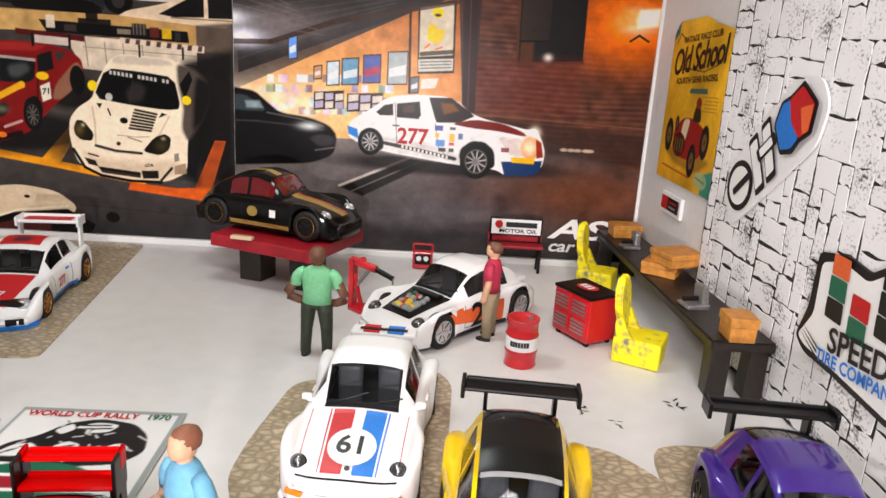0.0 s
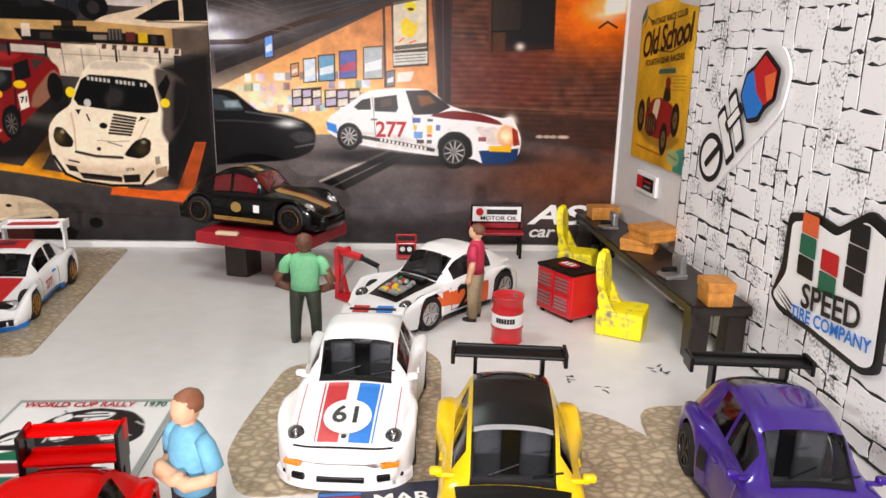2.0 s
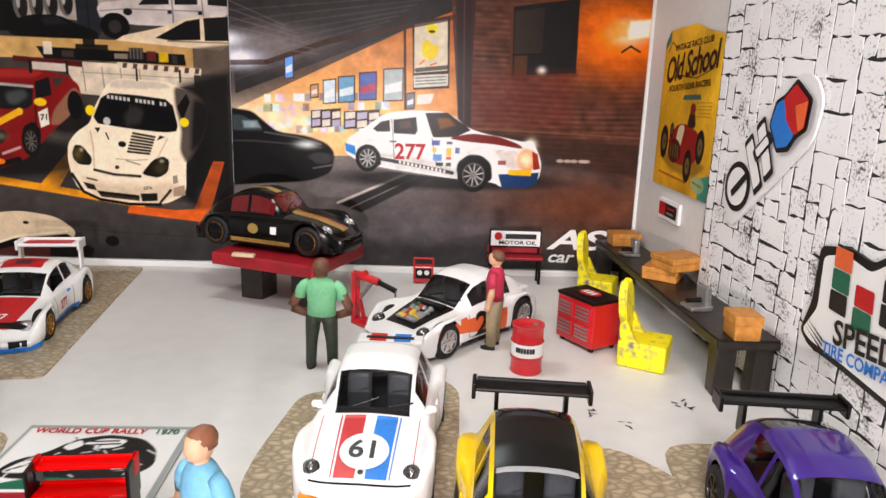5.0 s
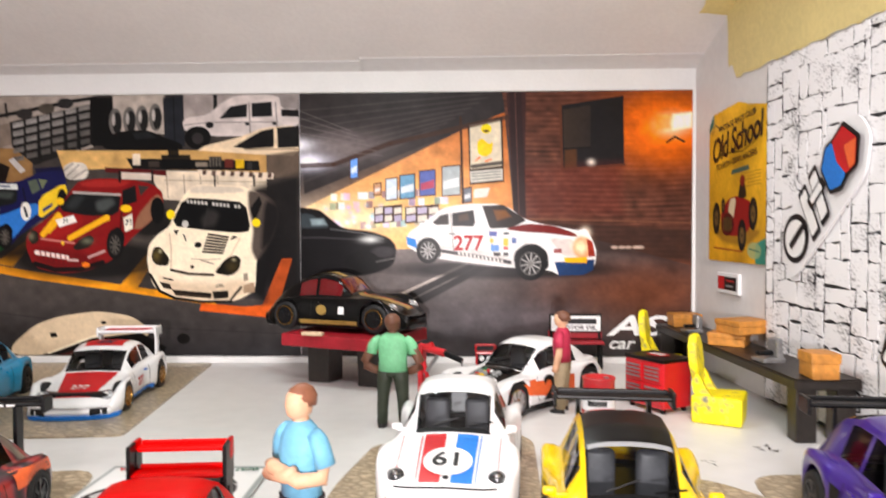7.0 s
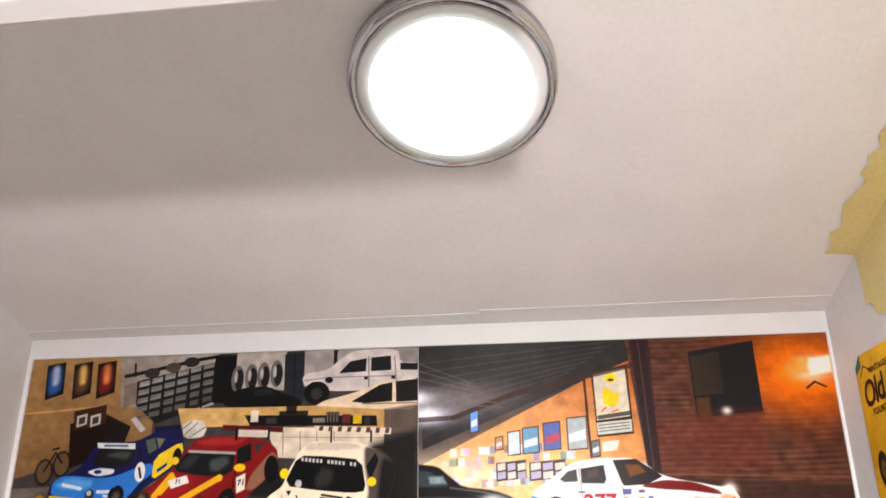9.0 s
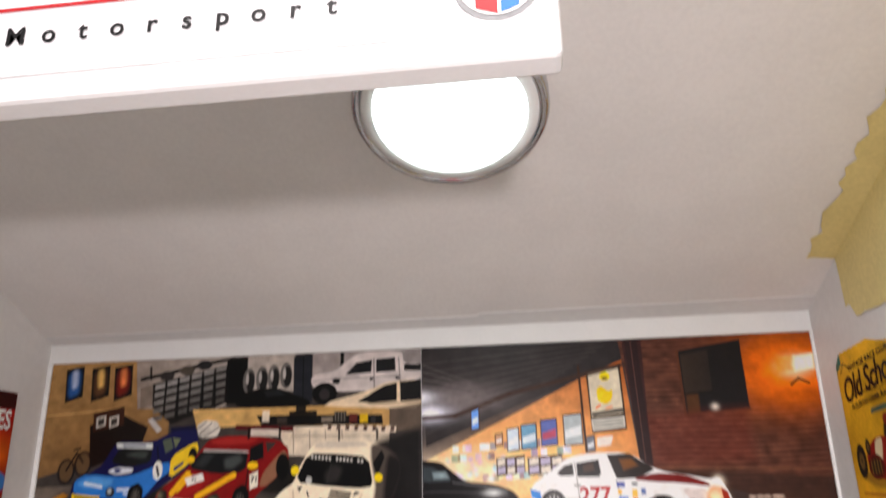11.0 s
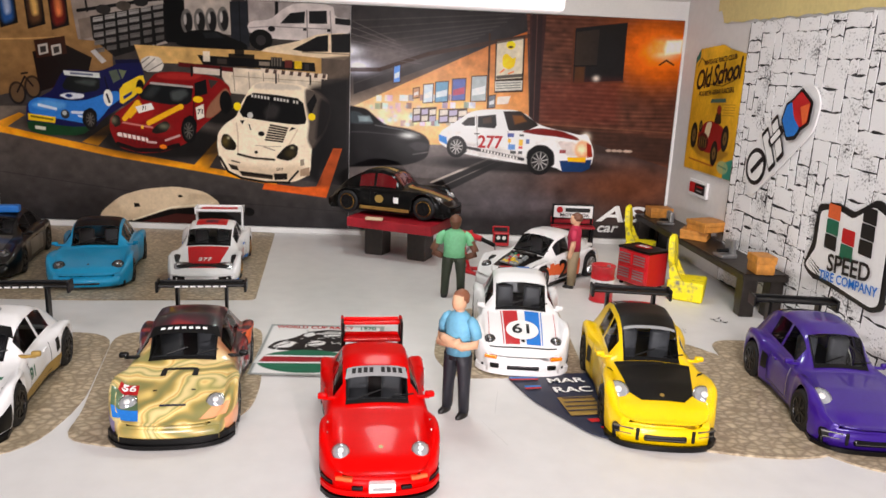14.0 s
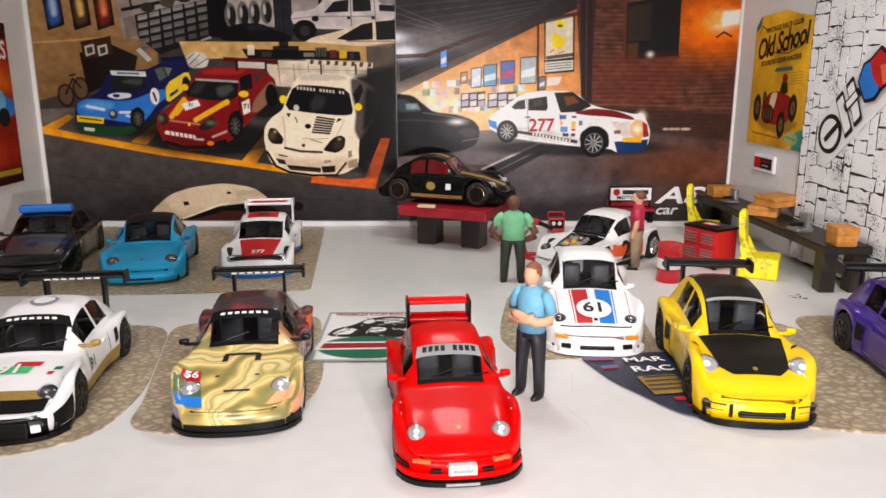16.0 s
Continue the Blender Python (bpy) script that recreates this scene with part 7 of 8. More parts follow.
for k in range(7):
    part("wing_lettering", slab(-0.0090 + k * 0.0026, -0.0071 + k * 0.0026, 0.0312, 0.0316, 0.0254, 0.0259), WHITE_INK, c.ob)

# white and gold race car
c = Car((-0.1798, 0.1398, 0), 8.3, (0.075, 0.0360, 0.0246), "coupe", PAINT_WHITE, "white and gold die-cast race car with a black nose", rim=RIM_BLACK, lamps=LAMP_SMOKE, wheel=0.0062)
c.band("sun_strip", 0.435, 0.468, -0.0108, 0.0108, -0.0096, 0.0096, PLASTIC_BLACK, label="black windscreen strip", lift=0.0005)
for k in range(7):
    x = -0.0074 + k * 0.0021
    c.band("strip_lettering", 0.447, 0.455, x, x + 0.0013, x * 0.97, x * 0.97 + 0.0013, WHITE_INK, 3, 1, "", 0.0007)
c.band("gold_nose_band", 0.055, 0.105, -0.0130, 0.0130, -0.0125, 0.0125, GOLD_INK)
c.band("black_nose", 0.003, 0.055, -0.0120, 0.0120, -0.0130, 0.0130, PLASTIC_BLACK)
for q in (-1, 1):
    c.side_band("gold_sill", q, 0.30, 0.70, 0.0028, 0.0058, 0.0030, 0.0075, GOLD_INK)
    c.side_number("91", q, 0.40, 0.0098, 0.0052, GREEN_INK)
    c.side_band("black_cheek", q, 0.005, 0.09, 0.0024, 0.0066, 0.0024, 0.0096, PLASTIC_BLACK)
    c.intake(q * 0.0105 - 0.0012, q * 0.0105 + 0.0012, 0.0030, 0.0050, STICKER_WHITE, 0.0007, "fog_lamp")
    c.side_band("rear_intake", q, 0.66, 0.69, 0.0085, 0.0130, 0.0095, 0.0135, PLASTIC_BLACK)
for w in [o for o in c.ob.children if o.name.startswith("bumper")]:
    w.data.materials[0] = PLASTIC_BLACK
    tagged(w, "black plastic bumper")
c.number("91", 0.226, -0.0010, 0.0062, WHITE_INK, 1.1, 0.0007)
c.band("red_tag", 0.255, 0.285, -0.0010, 0.0060, -0.0005, 0.0066, RED_INK)
c.band("green_field", 0.205, 0.250, -0.0066, 0.0040, -0.0060, 0.0046, mat("pale_green_print", (70, 190, 120), 0.4), 6, 6, "", 0.0003)
c.disc("roof_emblem", 0.58, 0.0, 0.0040, GREY_INK)
c.disc("roof_emblem", 0.58, 0.0, 0.0030, WHITE_INK, 0.0005)
c.band("small_tag", 0.20, 0.22, 0.0088, 0.0104, 0.0090, 0.0106, RED_INK, 2, 2)
c.band("small_tag", 0.23, 0.25, 0.0100, 0.0122, 0.0102, 0.0124, GREEN_INK, 2, 2)
c.intake(-0.0090, 0.0090, 0.0014, 0.0062, PLASTIC_BLACK, 0.0002, "black_bumper")
c.lip(PLASTIC_BLACK, 0.0006, 0.0018, 0.0014)
c.mirrors(GOLD_INK, 0.40, 0.0036)
c.wing(0.95, 0.0256, 0.0330, 0.0045, PLASTIC_BLACK, PLASTIC_BLACK, 0.28)
for k in range(7):
    part("wing_lettering", slab(-0.0090 + k * 0.0026, -0.0071 + k * 0.0026, 0.0312, 0.0316, 0.0248, 0.0253), WHITE_INK, c.ob)

# flat-nosed white car on the cobbles
c = Car((-0.1502, 0.2947, 0), 6.6, (0.071, 0.0345, 0.0224), "flat_nose", PAINT_WHITE, "white flat-nosed die-cast race car with red bonnet panel", rim=RIM_GOLD, base=BLUE_INK)
c.band("red_bonnet", 0.06, 0.335, -0.0062, 0.0062, -0.0098, 0.0098, RED_INK)
c.number("277", 0.16, 0.0, 0.0042, WHITE_INK)
for q in (-1, 1):
    c.intake(q * 0.0105 - 0.0030, q * 0.0105 + 0.0030, 0.0022, 0.0046, PLASTIC_BLACK, 0.0003, "lamp_recess")
    c.side_number("277", q, 0.47, 0.0080, 0.0046, RED_INK)
    c.side_band("blue_sill", q, 0.30, 0.66, 0.0023, 0.0038, 0.0023, 0.0045, BLUE_INK)
c.band("roof_panel_print", 0.50, 0.64, -0.0075, 0.0075, -0.0075, 0.0075, RED_INK)
c.band("roof_stripe", 0.53, 0.60, -0.0030, 0.0030, -0.0030, 0.0030, NAVY_INK)
c.lip(BLUE_INK, 0.0008, 0.0022, 0.0010)
c.wing(0.955, 0.0242, 0.0245, 0.0075, PAINT_WHITE, PAINT_WHITE, 0.49, True, 0.0016)
part("wing_panel", slab(-0.0095, 0.0095, 0.0290, 0.0345, 0.02422, 0.0244), RED_INK, c.ob)

# light blue open-top style sports car
c = Car((-0.2010, 0.2805, 0), 12.7, (0.070, 0.0380, 0.0246), "coupe", PAINT_BLUE, "light blue die-cast sports car with a black roof", roof=PLASTIC_BLACK, rim=RIM_BLACK, lamps=LAMP_SMOKE)
c.intake(-0.0054, 0.0054, 0.0032, 0.0041, PLASTIC_BLACK, 0.0002)
for q in (-1, 1):
    c.intake(q * 0.0102 - 0.0030, q * 0.0102 + 0.0030, 0.0030, 0.0056, PLASTIC_BLACK, -0.0006)
c.mirrors(PAINT_BLUE, 0.39, 0.0030)
c.disc("badge", 0.08, 0.0, 0.0006, PLASTIC_BLACK)

# dark patrol car
c = Car((-0.2560, 0.291, 0), 12, (0.077, 0.0385, 0.0252), "saloon", PAINT_BLACK, "black and grey die-cast patrol saloon with blue roof bar", rim=RIM_BLACK, lamps=LAMP_SMOKE)
c.band("grey_bonnet", 0.06, 0.325, -0.0105, 0.0105, -0.0120, 0.0120, PAINT_GREY)
c.disc("bonnet_emblem", 0.18, 0.0, 0.0026, NAVY_INK)
c.intake(-0.0090, 0.0090, 0.0026, 0.0048, PLASTIC_BLACK, 0.0002)
part("light_bar", slab(-0.0120, 0.0120, -0.0010, 0.0040, 0.0250, 0.0286, 0.0008), BLUE_INK, c.ob, "blue roof light bar")
for q in (-1, 1):
    c.side_band("grey_door", q, 0.40, 0.66, 0.0045, 0.0125, 0.0045, 0.0125, PAINT_GREY)
c.mirrors(PAINT_BLACK, 0.38, 0.0030)

# white and orange car with an open engine bay
c = Car((0.0180, 0.2935, 0), -43, (0.076, 0.0350, 0.0245), "coupe", PAINT_WHITE, "white die-cast coupe with orange flashes and exposed engine", lamps=LAMP_SMOKE, wheel=0.0066)
c.band("engine_bay", 0.09, 0.345, -0.0072, 0.0072, -0.0098, 0.0098, PLASTIC_BLACK)
part("engine_block", slab(-0.0048, 0.0048, -0.0052, 0.0052, -0.0012, 0.0006, 0.0006, jitter=0.0004), GREY_INK, c.ob, "grey engine block").location = c.over(0, 0.20, 0.0)
part("engine_scoop", slab(-0.0066, 0.0066, -0.0020, 0.0020, -0.0006, 0.0012, 0.0007), PLASTIC_BLACK, c.ob).location = c.over(0, 0.315, 0.0)
for i in range(26):
    bm = lathe([(0.0011, 0), (0.0013, 0.0008), (0.0006, 0.0016)], 8)
    e = part("engine_piece", bm, random.choice([YELLOW_INK, RED_INK, SILVER, GREEN_INK, GREY_INK]), c.ob)
    e.location = c.over(random.uniform(-0.0050, 0.0050), random.uniform(0.14, 0.27), 0.0003)
for q in (-1, 1):
    c.side_band("orange_flash", q, 0.10, 0.66, 0.0098, 0.0118, 0.0032, 0.0118, ORANGE_INK)
    c.side_band("orange_door", q, 0.50, 0.66, 0.0060, 0.0115, 0.0085, 0.0120, ORANGE_INK)
    c.side_number("2", q, 0.47, 0.0082, 0.0125, BLACK_INK, 1.3)
    c.side_band("orange_flash", q, 0.30, 0.36, 0.0100, 0.0128, 0.0090, 0.0128, ORANGE_INK)
b = part("duck_tail", slab(-0.0125, 0.0125, 0.024, 0.032, 0.0142, 0.0160, 0.0007), PAINT_WHITE, c.ob)

# black classic coupe on the stand
c = Car((-0.0588, 0.336, 0.0236), 68, (0.074, 0.0305, 0.0250), "classic", PAINT_SATIN, "satin black die-cast classic coupe with gold stripes", rim=RIM_BLACK, glass=GLASS_RED, wheel=0.0064, axles=(0.19, 0.80))
c.band("gold_stripe", 0.04, 0.37, -0.0040, -0.0002, -0.0046, -0.0002, GOLD_INK)
c.band("orange_stripe", 0.04, 0.37, 0.0004, 0.0012, 0.0004, 0.0014, ORANGE_INK, k=2)
c.band("roof_stripe", 0.47, 0.72, -0.0040, -0.0002, -0.0040, -0.0002, GOLD_INK)
for q in (-1, 1):
    c.side_band("sill_stripe", q, 0.30, 0.70, 0.0034, 0.0052, 0.0034, 0.0052, GOLD_INK)
    c.side_band("white_shield", q, 0.385, 0.425, 0.0080, 0.0112, 0.0080, 0.0112, WHITE_INK)
    verts = [c.beside(q, 0.54 + 0.035 * math.cos(a), 0.0096 + 0.0022 * math.sin(a)) for a in np.linspace(0, 2 * math.pi, 20, False)]
    part("round_emblem", mesh_of("round_emblem", verts, [tuple(range(20))], GOLD_INK), None, c.ob)
for w in [o for o in c.ob.children if o.name.startswith("wheel")]:
    part("gold_lip", lathe([(0.0041, 0.0020), (0.0042, 0.0026), (0.00395, 0.0027), (0.0039, 0.0020)], 28, "x"), RIM_GOLD, w)


# ---- furniture of the workshop ----
stand = thing("display_stand", (-0.053, 0.331, 0), "red-topped display stand on two dark wooden legs", "stand", "", "", -23)
part("top", slab(-0.0248, 0.0248, -0.0215, 0.0215, 0.0178, 0.0232, 0.0006, jitter=0.0003), STAND_RED, stand, "chipped red painted top")
for x in (-0.0150, 0.0110):
    part("leg", slab(x - 0.0055, x + 0.0055, -0.008, 0.004, 0.0, 0.0179, 0.0004, jitter=0.0003), WOOD_DARK, stand, "dark wooden leg")
scrap = thing("wood_scrap", (-0.0690, 0.3135, 0.0233), "small pale wood scrap lying on the red stand", "scrap", "", "", -12)
part("piece", slab(-0.0048, 0.0048, -0.0015, 0.0015, 0, 0.0016, 0.0005), mat("pale_wood", (216, 190, 156), 0.6), scrap)

# long dark workbench on the right wall
def bench_x(y):
    return right_x(y) - 0.0005


bench = thing("workbench", (0, 0, 0), "long dark-stained wooden workbench along the side wall", "bench")
ya, yb = 0.2360, 0.3750
bm = bmesh.new()
vs = []
for z in (0.0172, 0.0208):
    for x, y in ((bench_x(ya) - 0.0215, ya), (bench_x(ya), ya), (bench_x(yb), yb), (bench_x(yb) - 0.0195, yb)):
        vs.append(bm.verts.new((x, y, z)))
for f in ((3, 2, 1, 0), (4, 5, 6, 7), (0, 1, 5, 4), (1, 2, 6, 5), (2, 3, 7, 6), (3, 0, 4, 7)):
    bm.faces.new([vs[i] for i in f])
bmesh.ops.bevel(bm, geom=bm.edges[:], offset=0.0006, segments=2, affect="EDGES")
part("top", bm, WOOD_DARK, bench)
for y in (0.241, 0.368):
    x = bench_x(y)
    for a in (-0.0200, -0.0075):
        part("leg", slab(x + a, x + a + 0.0068, y - 0.003, y + 0.004, 0, 0.0174, 0.0004, jitter=0.0003), WOOD_DARK, bench)


def wooden_box(x, y, z, w, d, h, turn, label):
    b = thing("wooden_box", (x, y, z), label, "box", "wooden boxes", "", turn)
    part("box_body", slab(-w / 2, w / 2, -d / 2, d / 2, 0, h, 0.0005, jitter=0.0002), BOX_WOOD, b)
    part("box_lid", slab(-w / 2 - 0.0003, w / 2 + 0.0003, -d / 2 - 0.0003, d / 2 + 0.0003, h * 0.62, h + 0.0003, 0.0004), BOX_WOOD, b)


wooden_box(0.1090, 0.2400, 0.0208, 0.0088, 0.0100, 0.0080, 0, "small orange wooden box at the bench's end")
wooden_box(0.1040, 0.3070, 0.0208, 0.0140, 0.0130, 0.0050, -32, "flat orange wooden box under another one")
wooden_box(0.1085, 0.3040, 0.0261, 0.0165, 0.0140, 0.0052, 22, "flat orange wooden box lying askew on another one")
wooden_box(0.1020, 0.3640, 0.0208, 0.0135, 0.0100, 0.0060, 3, "small orange wooden box at the far bench end")


def clamp(x, y, turn, k):
    v = thing("bench_vice", (x, y, 0.0208), "small cast silver bench vice", "vice", "bench vices", "", turn)
    part("foot", slab(-0.0042 * k, 0.0042 * k, -0.0038 * k, 0.0038 * k, 0, 0.0016 * k, 0.0004, jitter=0.0003), SILVER, v)
    part("jaw", slab(0.0012 * k, 0.0038 * k, -0.0030 * k, 0.0030 * k, 0.0014 * k, 0.0082 * k, 0.0008, jitter=0.0004), SILVER, v)
    part("screw", rod((-0.004 * k, 0, 0.003 * k), (0.002 * k, 0, 0.003 * k), 0.0009 * k), PLASTIC_BLACK, v)


clamp(0.1040, 0.2680, 12, 1.05)
clamp(0.0995, 0.3430, 5, 0.95)

# roll cabinet
cab = thing("tool_cabinet", (0.0692, 0.2845, 0), "red metal tool cabinet on small castors with a black top", "cabinet", "", "", -59)
w, d, h = 0.0100, 0.0072, 0.0195
part("cabinet_body", slab(-w, w, -d, d, 0.0018, h, 0.0006), CAB_RED, cab)
part("cabinet_top", slab(-w - 0.0003, w + 0.0003, -d - 0.0003, d + 0.0003, h - 0.0006, h + 0.0007, 0.0003), PLASTIC_BLACK, cab, "black top with a red oval")
flat_shape("red_oval", oval(0.0, 0.0, 0.0048, 0.0036), CAB_RED, cab, h + 0.0010)
for i in range(3):
    flat_shape("emblem_bar", box_pts(-0.003 + i * 0.0022, -0.0018, -0.0016 + i * 0.0022, 0.0018), WHITE_INK, cab, h + 0.0012)
for row, z0 in enumerate((0.0112, 0.0036)):
    for k, x0 in enumerate((-0.0092, 0.0004)):
        dr = part("drawer", slab(x0, x0 + 0.0088, -d - 0.0006, -d + 0.001, z0, z0 + 0.0068, 0.0003), CAB_RED, cab)
        for i in range(4):
            z = z0 + 0.0012 + i * 0.0014
            part("handle_bar", slab(x0 + 0.0008, x0 + 0.0078, -d - 0.0010, -d - 0.0005, z, z + 0.0006), SILVER, dr, "silver pull")
for x in (-0.008, 0.008):
    for y in (-0.0052, 0.0052):
        part("castor", lathe([(0.0010, -0.0006), (0.0010, 0.0006)], 10, "x"), PLASTIC_BLACK, cab).location = (x, y, 0.0010)

# oil drum
drum = thing("oil_drum", (0.0420, 0.2570, 0), "red oil drum with a white label band", "drum")
r = 0.0054
part("barrel", lathe([(r, 0), (r + 0.0003, 0.0004), (r, 0.0010), (r, 0.0052), (r + 0.0004, 0.0057), (r, 0.0062), (r, 0.0110), (r + 0.0004, 0.0115), (r, 0.0120), (r, 0.0162), (r + 0.0003, 0.0168), (r + 0.0003, 0.0174), (r - 0.0004, 0.0174), (r - 0.0006, 0.0166), (0.0001, 0.0166)], 32), CAB_RED, drum, "", True)
part("label_band", lathe([(r + 0.00015, 0.0064), (r + 0.0002, 0.0066), (r + 0.0002, 0.0108), (r + 0.00015, 0.0110)], 32), STICKER_WHITE, drum, "white label", True)
for a in range(-40, 30, 10):
    t = radians(a - 95)
    b = slab(-0.0004, 0.0004, -0.0001, 0.0001, 0.0082, 0.0100)
    ob = part("lettering_bar", b, BLACK_INK, drum)
    ob.matrix_local = pose((r + 0.0003) * math.cos(t), (r + 0.0003) * math.sin(t), 0, 0, 0, a - 5)
part("bung", lathe([(0.0009, 0.0166), (0.0009, 0.0171)], 10), SILVER, drum).location = (0.0028, 0.001, 0)


# car seats made into chairs
def yellow_chair(x, y, turn, label):
    ch = thing("workshop_chair", (x, y, 0), label, "chair", "yellow chairs", "", turn)
    part("seat", slab(-0.0075, 0.0075, -0.0095, 0.0070, 0.0, 0.0100, 0.0010, jitter=0.0005), CHAIR_YELLOW, ch)
    outline = rounded([(-0.0034, 0.0085), (0.0034, 0.0085), (0.0030, 0.0130), (0.0064, 0.0185), (0.0068, 0.0255), (0.0030, 0.0310), (0.0006, 0.0296), (-0.0020, 0.0312), (-0.0064, 0.0265), (-0.0066, 0.0190), (-0.0030, 0.0135)], 0.0022)
    bm = prism(outline, -0.0014, 0.0014)
    bmesh.ops.bevel(bm, geom=[e for e in bm.edges if abs(e.verts[0].co.z - e.verts[1].co.z) < 1e-6], offset=0.0005, segments=2, affect="EDGES")
    part("backrest", bm, CHAIR_YELLOW, ch).matrix_local = pose(0, 0.0045, 0, 84, 0, 0)
    for q in (-1, 1):
        part("side_support", prism(rounded([(-0.0020, 0.0060), (0.0060, 0.0090), (0.0072, 0.0150), (0.0050, 0.0180), (0.0020, 0.0120)], 0.0015), -0.0010, 0.0010), CHAIR_YELLOW, ch).matrix_local = pose(q * 0.0058, 0, 0, 90, 0, 90)


yellow_chair(0.0850, 0.2660, 62, "yellow chair with chipped paint beside the tool cabinet")
yellow_chair(0.0850, 0.3440, 66, "yellow chair with chipped paint near the back wall")

# sign bench at the back wall
sb = thing("sign_bench", (0.050, 0.3660, 0), "dark red bench with a white oil sign as its back", "bench")
part("seat", slab(-0.0132, 0.0132, -0.0045, 0.0030, 0.0120, 0.0134, 0.0004), STAND_RED, sb)
part("back_rail", slab(-0.0132, 0.0132, 0.0028, 0.0042, 0.0140, 0.0180, 0.0004), STAND_RED, sb)
plate = part("sign_plate", slab(-0.0128, 0.0128, 0.0012, 0.0026, 0.0172, 0.0262, 0.0004), PLASTIC_BLACK, sb)
face = part("sign_face", mesh_of("sign_face", [(-0.0120, 0.0008, 0.0180), (0.0120, 0.0008, 0.0180), (0.0120, 0.0008, 0.0254), (-0.0120, 0.0008, 0.0254)], [(0, 1, 2, 3)], STICKER_WHITE, False), None, sb, "white sign face")


def upright_text(name, text, size, material, parent, x, y, z, wide=1.0):
    pts, faces = letters(text, size)
    return part(name, mesh_of(name, [(x + a * wide, y, z + b) for a, b in pts], faces, material, False), None, parent)


part("lettering_bar", slab(-0.0050, 0.0100, 0.0003, 0.0006, 0.0216, 0.0240), BLACK_INK, sb)
part("sign_dot", rod((-0.0085, 0.0003, 0.0228), (-0.0085, 0.0007, 0.0228), 0.0019, 16), RED_INK, sb)
upright_text("small_word", "MOTOR OIL", 0.0026, BLACK_INK, sb, 0.001, 0.0004, 0.0196, 1.3)
for x in (-0.0118, 0.0118):
    part("leg", slab(x - 0.0007, x + 0.0007, -0.0040, -0.0026, 0, 0.0122, 0.0002), PLASTIC_BLACK, sb)
    part("leg", slab(x - 0.0007, x + 0.0007, 0.0024, 0.0040, 0, 0.0200, 0.0002), PLASTIC_BLACK, sb)

# engine hoist
hoist = thing("engine_hoist", (-0.0190, 0.3010, 0), "red engine hoist with a black ram and boom", "hoist", "", "", -25)
part("mast", join(slab(-0.0042, -0.0020, -0.002, 0.002, 0, 0.0215, 0.0003), slab(-0.0042, 0.0030, -0.002, 0.002, 0, 0.0022, 0.0003)), CAB_RED, hoist)
part("brace", rod((0.0012, 0, 0.001), (-0.0025, 0, 0.0150), 0.0009), CAB_RED, hoist)
part("boom", join(rod((-0.0040, 0, 0.0205), (0.0075, 0, 0.0185), 0.0016), rod((-0.0045, 0, 0.0190), (0.0020, 0, 0.0215), 0.0013)), CAB_RED, hoist)
part("boom_tip", rod((0.0070, 0, 0.0186), (0.0150, 0, 0.0160), 0.0011), PLASTIC_BLACK, hoist, "black boom tip")
part("ram", rod((-0.0022, 0, 0.0090), (0.0045, 0, 0.0180), 0.0008), SILVER, hoist, "silver ram")
part("hook", rod((0.0148, 0, 0.0160), (0.0150, 0, 0.0125), 0.0004), SILVER, hoist)
for q in (-1, 1):
    part("foot", rod((-0.0030, q * 0.0016, 0.0010), (0.0080, q * 0.0060, 0.0010), 0.0010), CAB_RED, hoist)

# small red charger cart
cart = thing("charger_cart", (0.0055, 0.3600, 0), "small red and grey machine cart with a looped handle", "cart")
part("cart_case", slab(-0.0048, 0.0048, -0.0025, 0.0025, 0.0008, 0.0090, 0.0006), CAB_RED, cart)
part("panel", slab(-0.0038, 0.0038, -0.0029, -0.0024, 0.0030, 0.0080, 0.0002), PLASTIC_BLACK, cart, "dark front panel")
for x in (-0.0018, 0.0016):
    part("gauge", rod((x, -0.0033, 0.0060), (x, -0.0028, 0.0060), 0.0012, 14), WHITE_INK, cart)
part("handle", join(rod((-0.0046, 0.002, 0.008), (-0.0046, 0.002, 0.0118), 0.0005), rod((0.0046, 0.002, 0.008), (0.0046, 0.002, 0.0118), 0.0005), rod((-0.0046, 0.002, 0.0118), (0.0046, 0.002, 0.0118), 0.0005)), CAB_RED, cart)


# ---- painted figures ----
def tube_along(path, n=14):
    """A body of oval rings: path of (x, y, z, rx, ry)."""
    verts, faces = [], []
    for x, y, z, rx, ry in path:
        for i in range(n):
            a = 2 * math.pi * i / n
            verts.append((x + rx * math.cos(a), y + ry * math.sin(a), z))
    k = len(path)
    for i in range(k - 1):
        for j in range(n):
            faces.append((i * n + j, i * n + (j + 1) % n, (i + 1) * n + (j + 1) % n, (i + 1) * n + j))
    faces += [tuple(range(n))[::-1], tuple(range((k - 1) * n, k * n))]
    return verts, faces


def limb(points, n=10):
    """A round limb through points of (x, y, z, radius)."""
    verts, faces = [], []
    for i, (x, y, z, r) in enumerate(points):
        a, b = Vector(points[max(i - 1, 0)][:3]), Vector(points[min(i + 1, len(points) - 1)][:3])
        rot = (b - a).to_track_quat("Z", "Y").to_matrix()
        for j in range(n):
            t = 2 * math.pi * j / n
            verts.append(tuple(Vector((x, y, z)) + rot @ Vector((r * math.cos(t), r * math.sin(t), 0))))
    k = len(points)
    for i in range(k - 1):
        for j in range(n):
            faces.append((i * n + j, i * n + (j + 1) % n, (i + 1) * n + (j + 1) % n, (i + 1) * n + j))
    faces += [tuple(range(n))[::-1], tuple(range((k - 1) * n, k * n))]
    return verts, faces


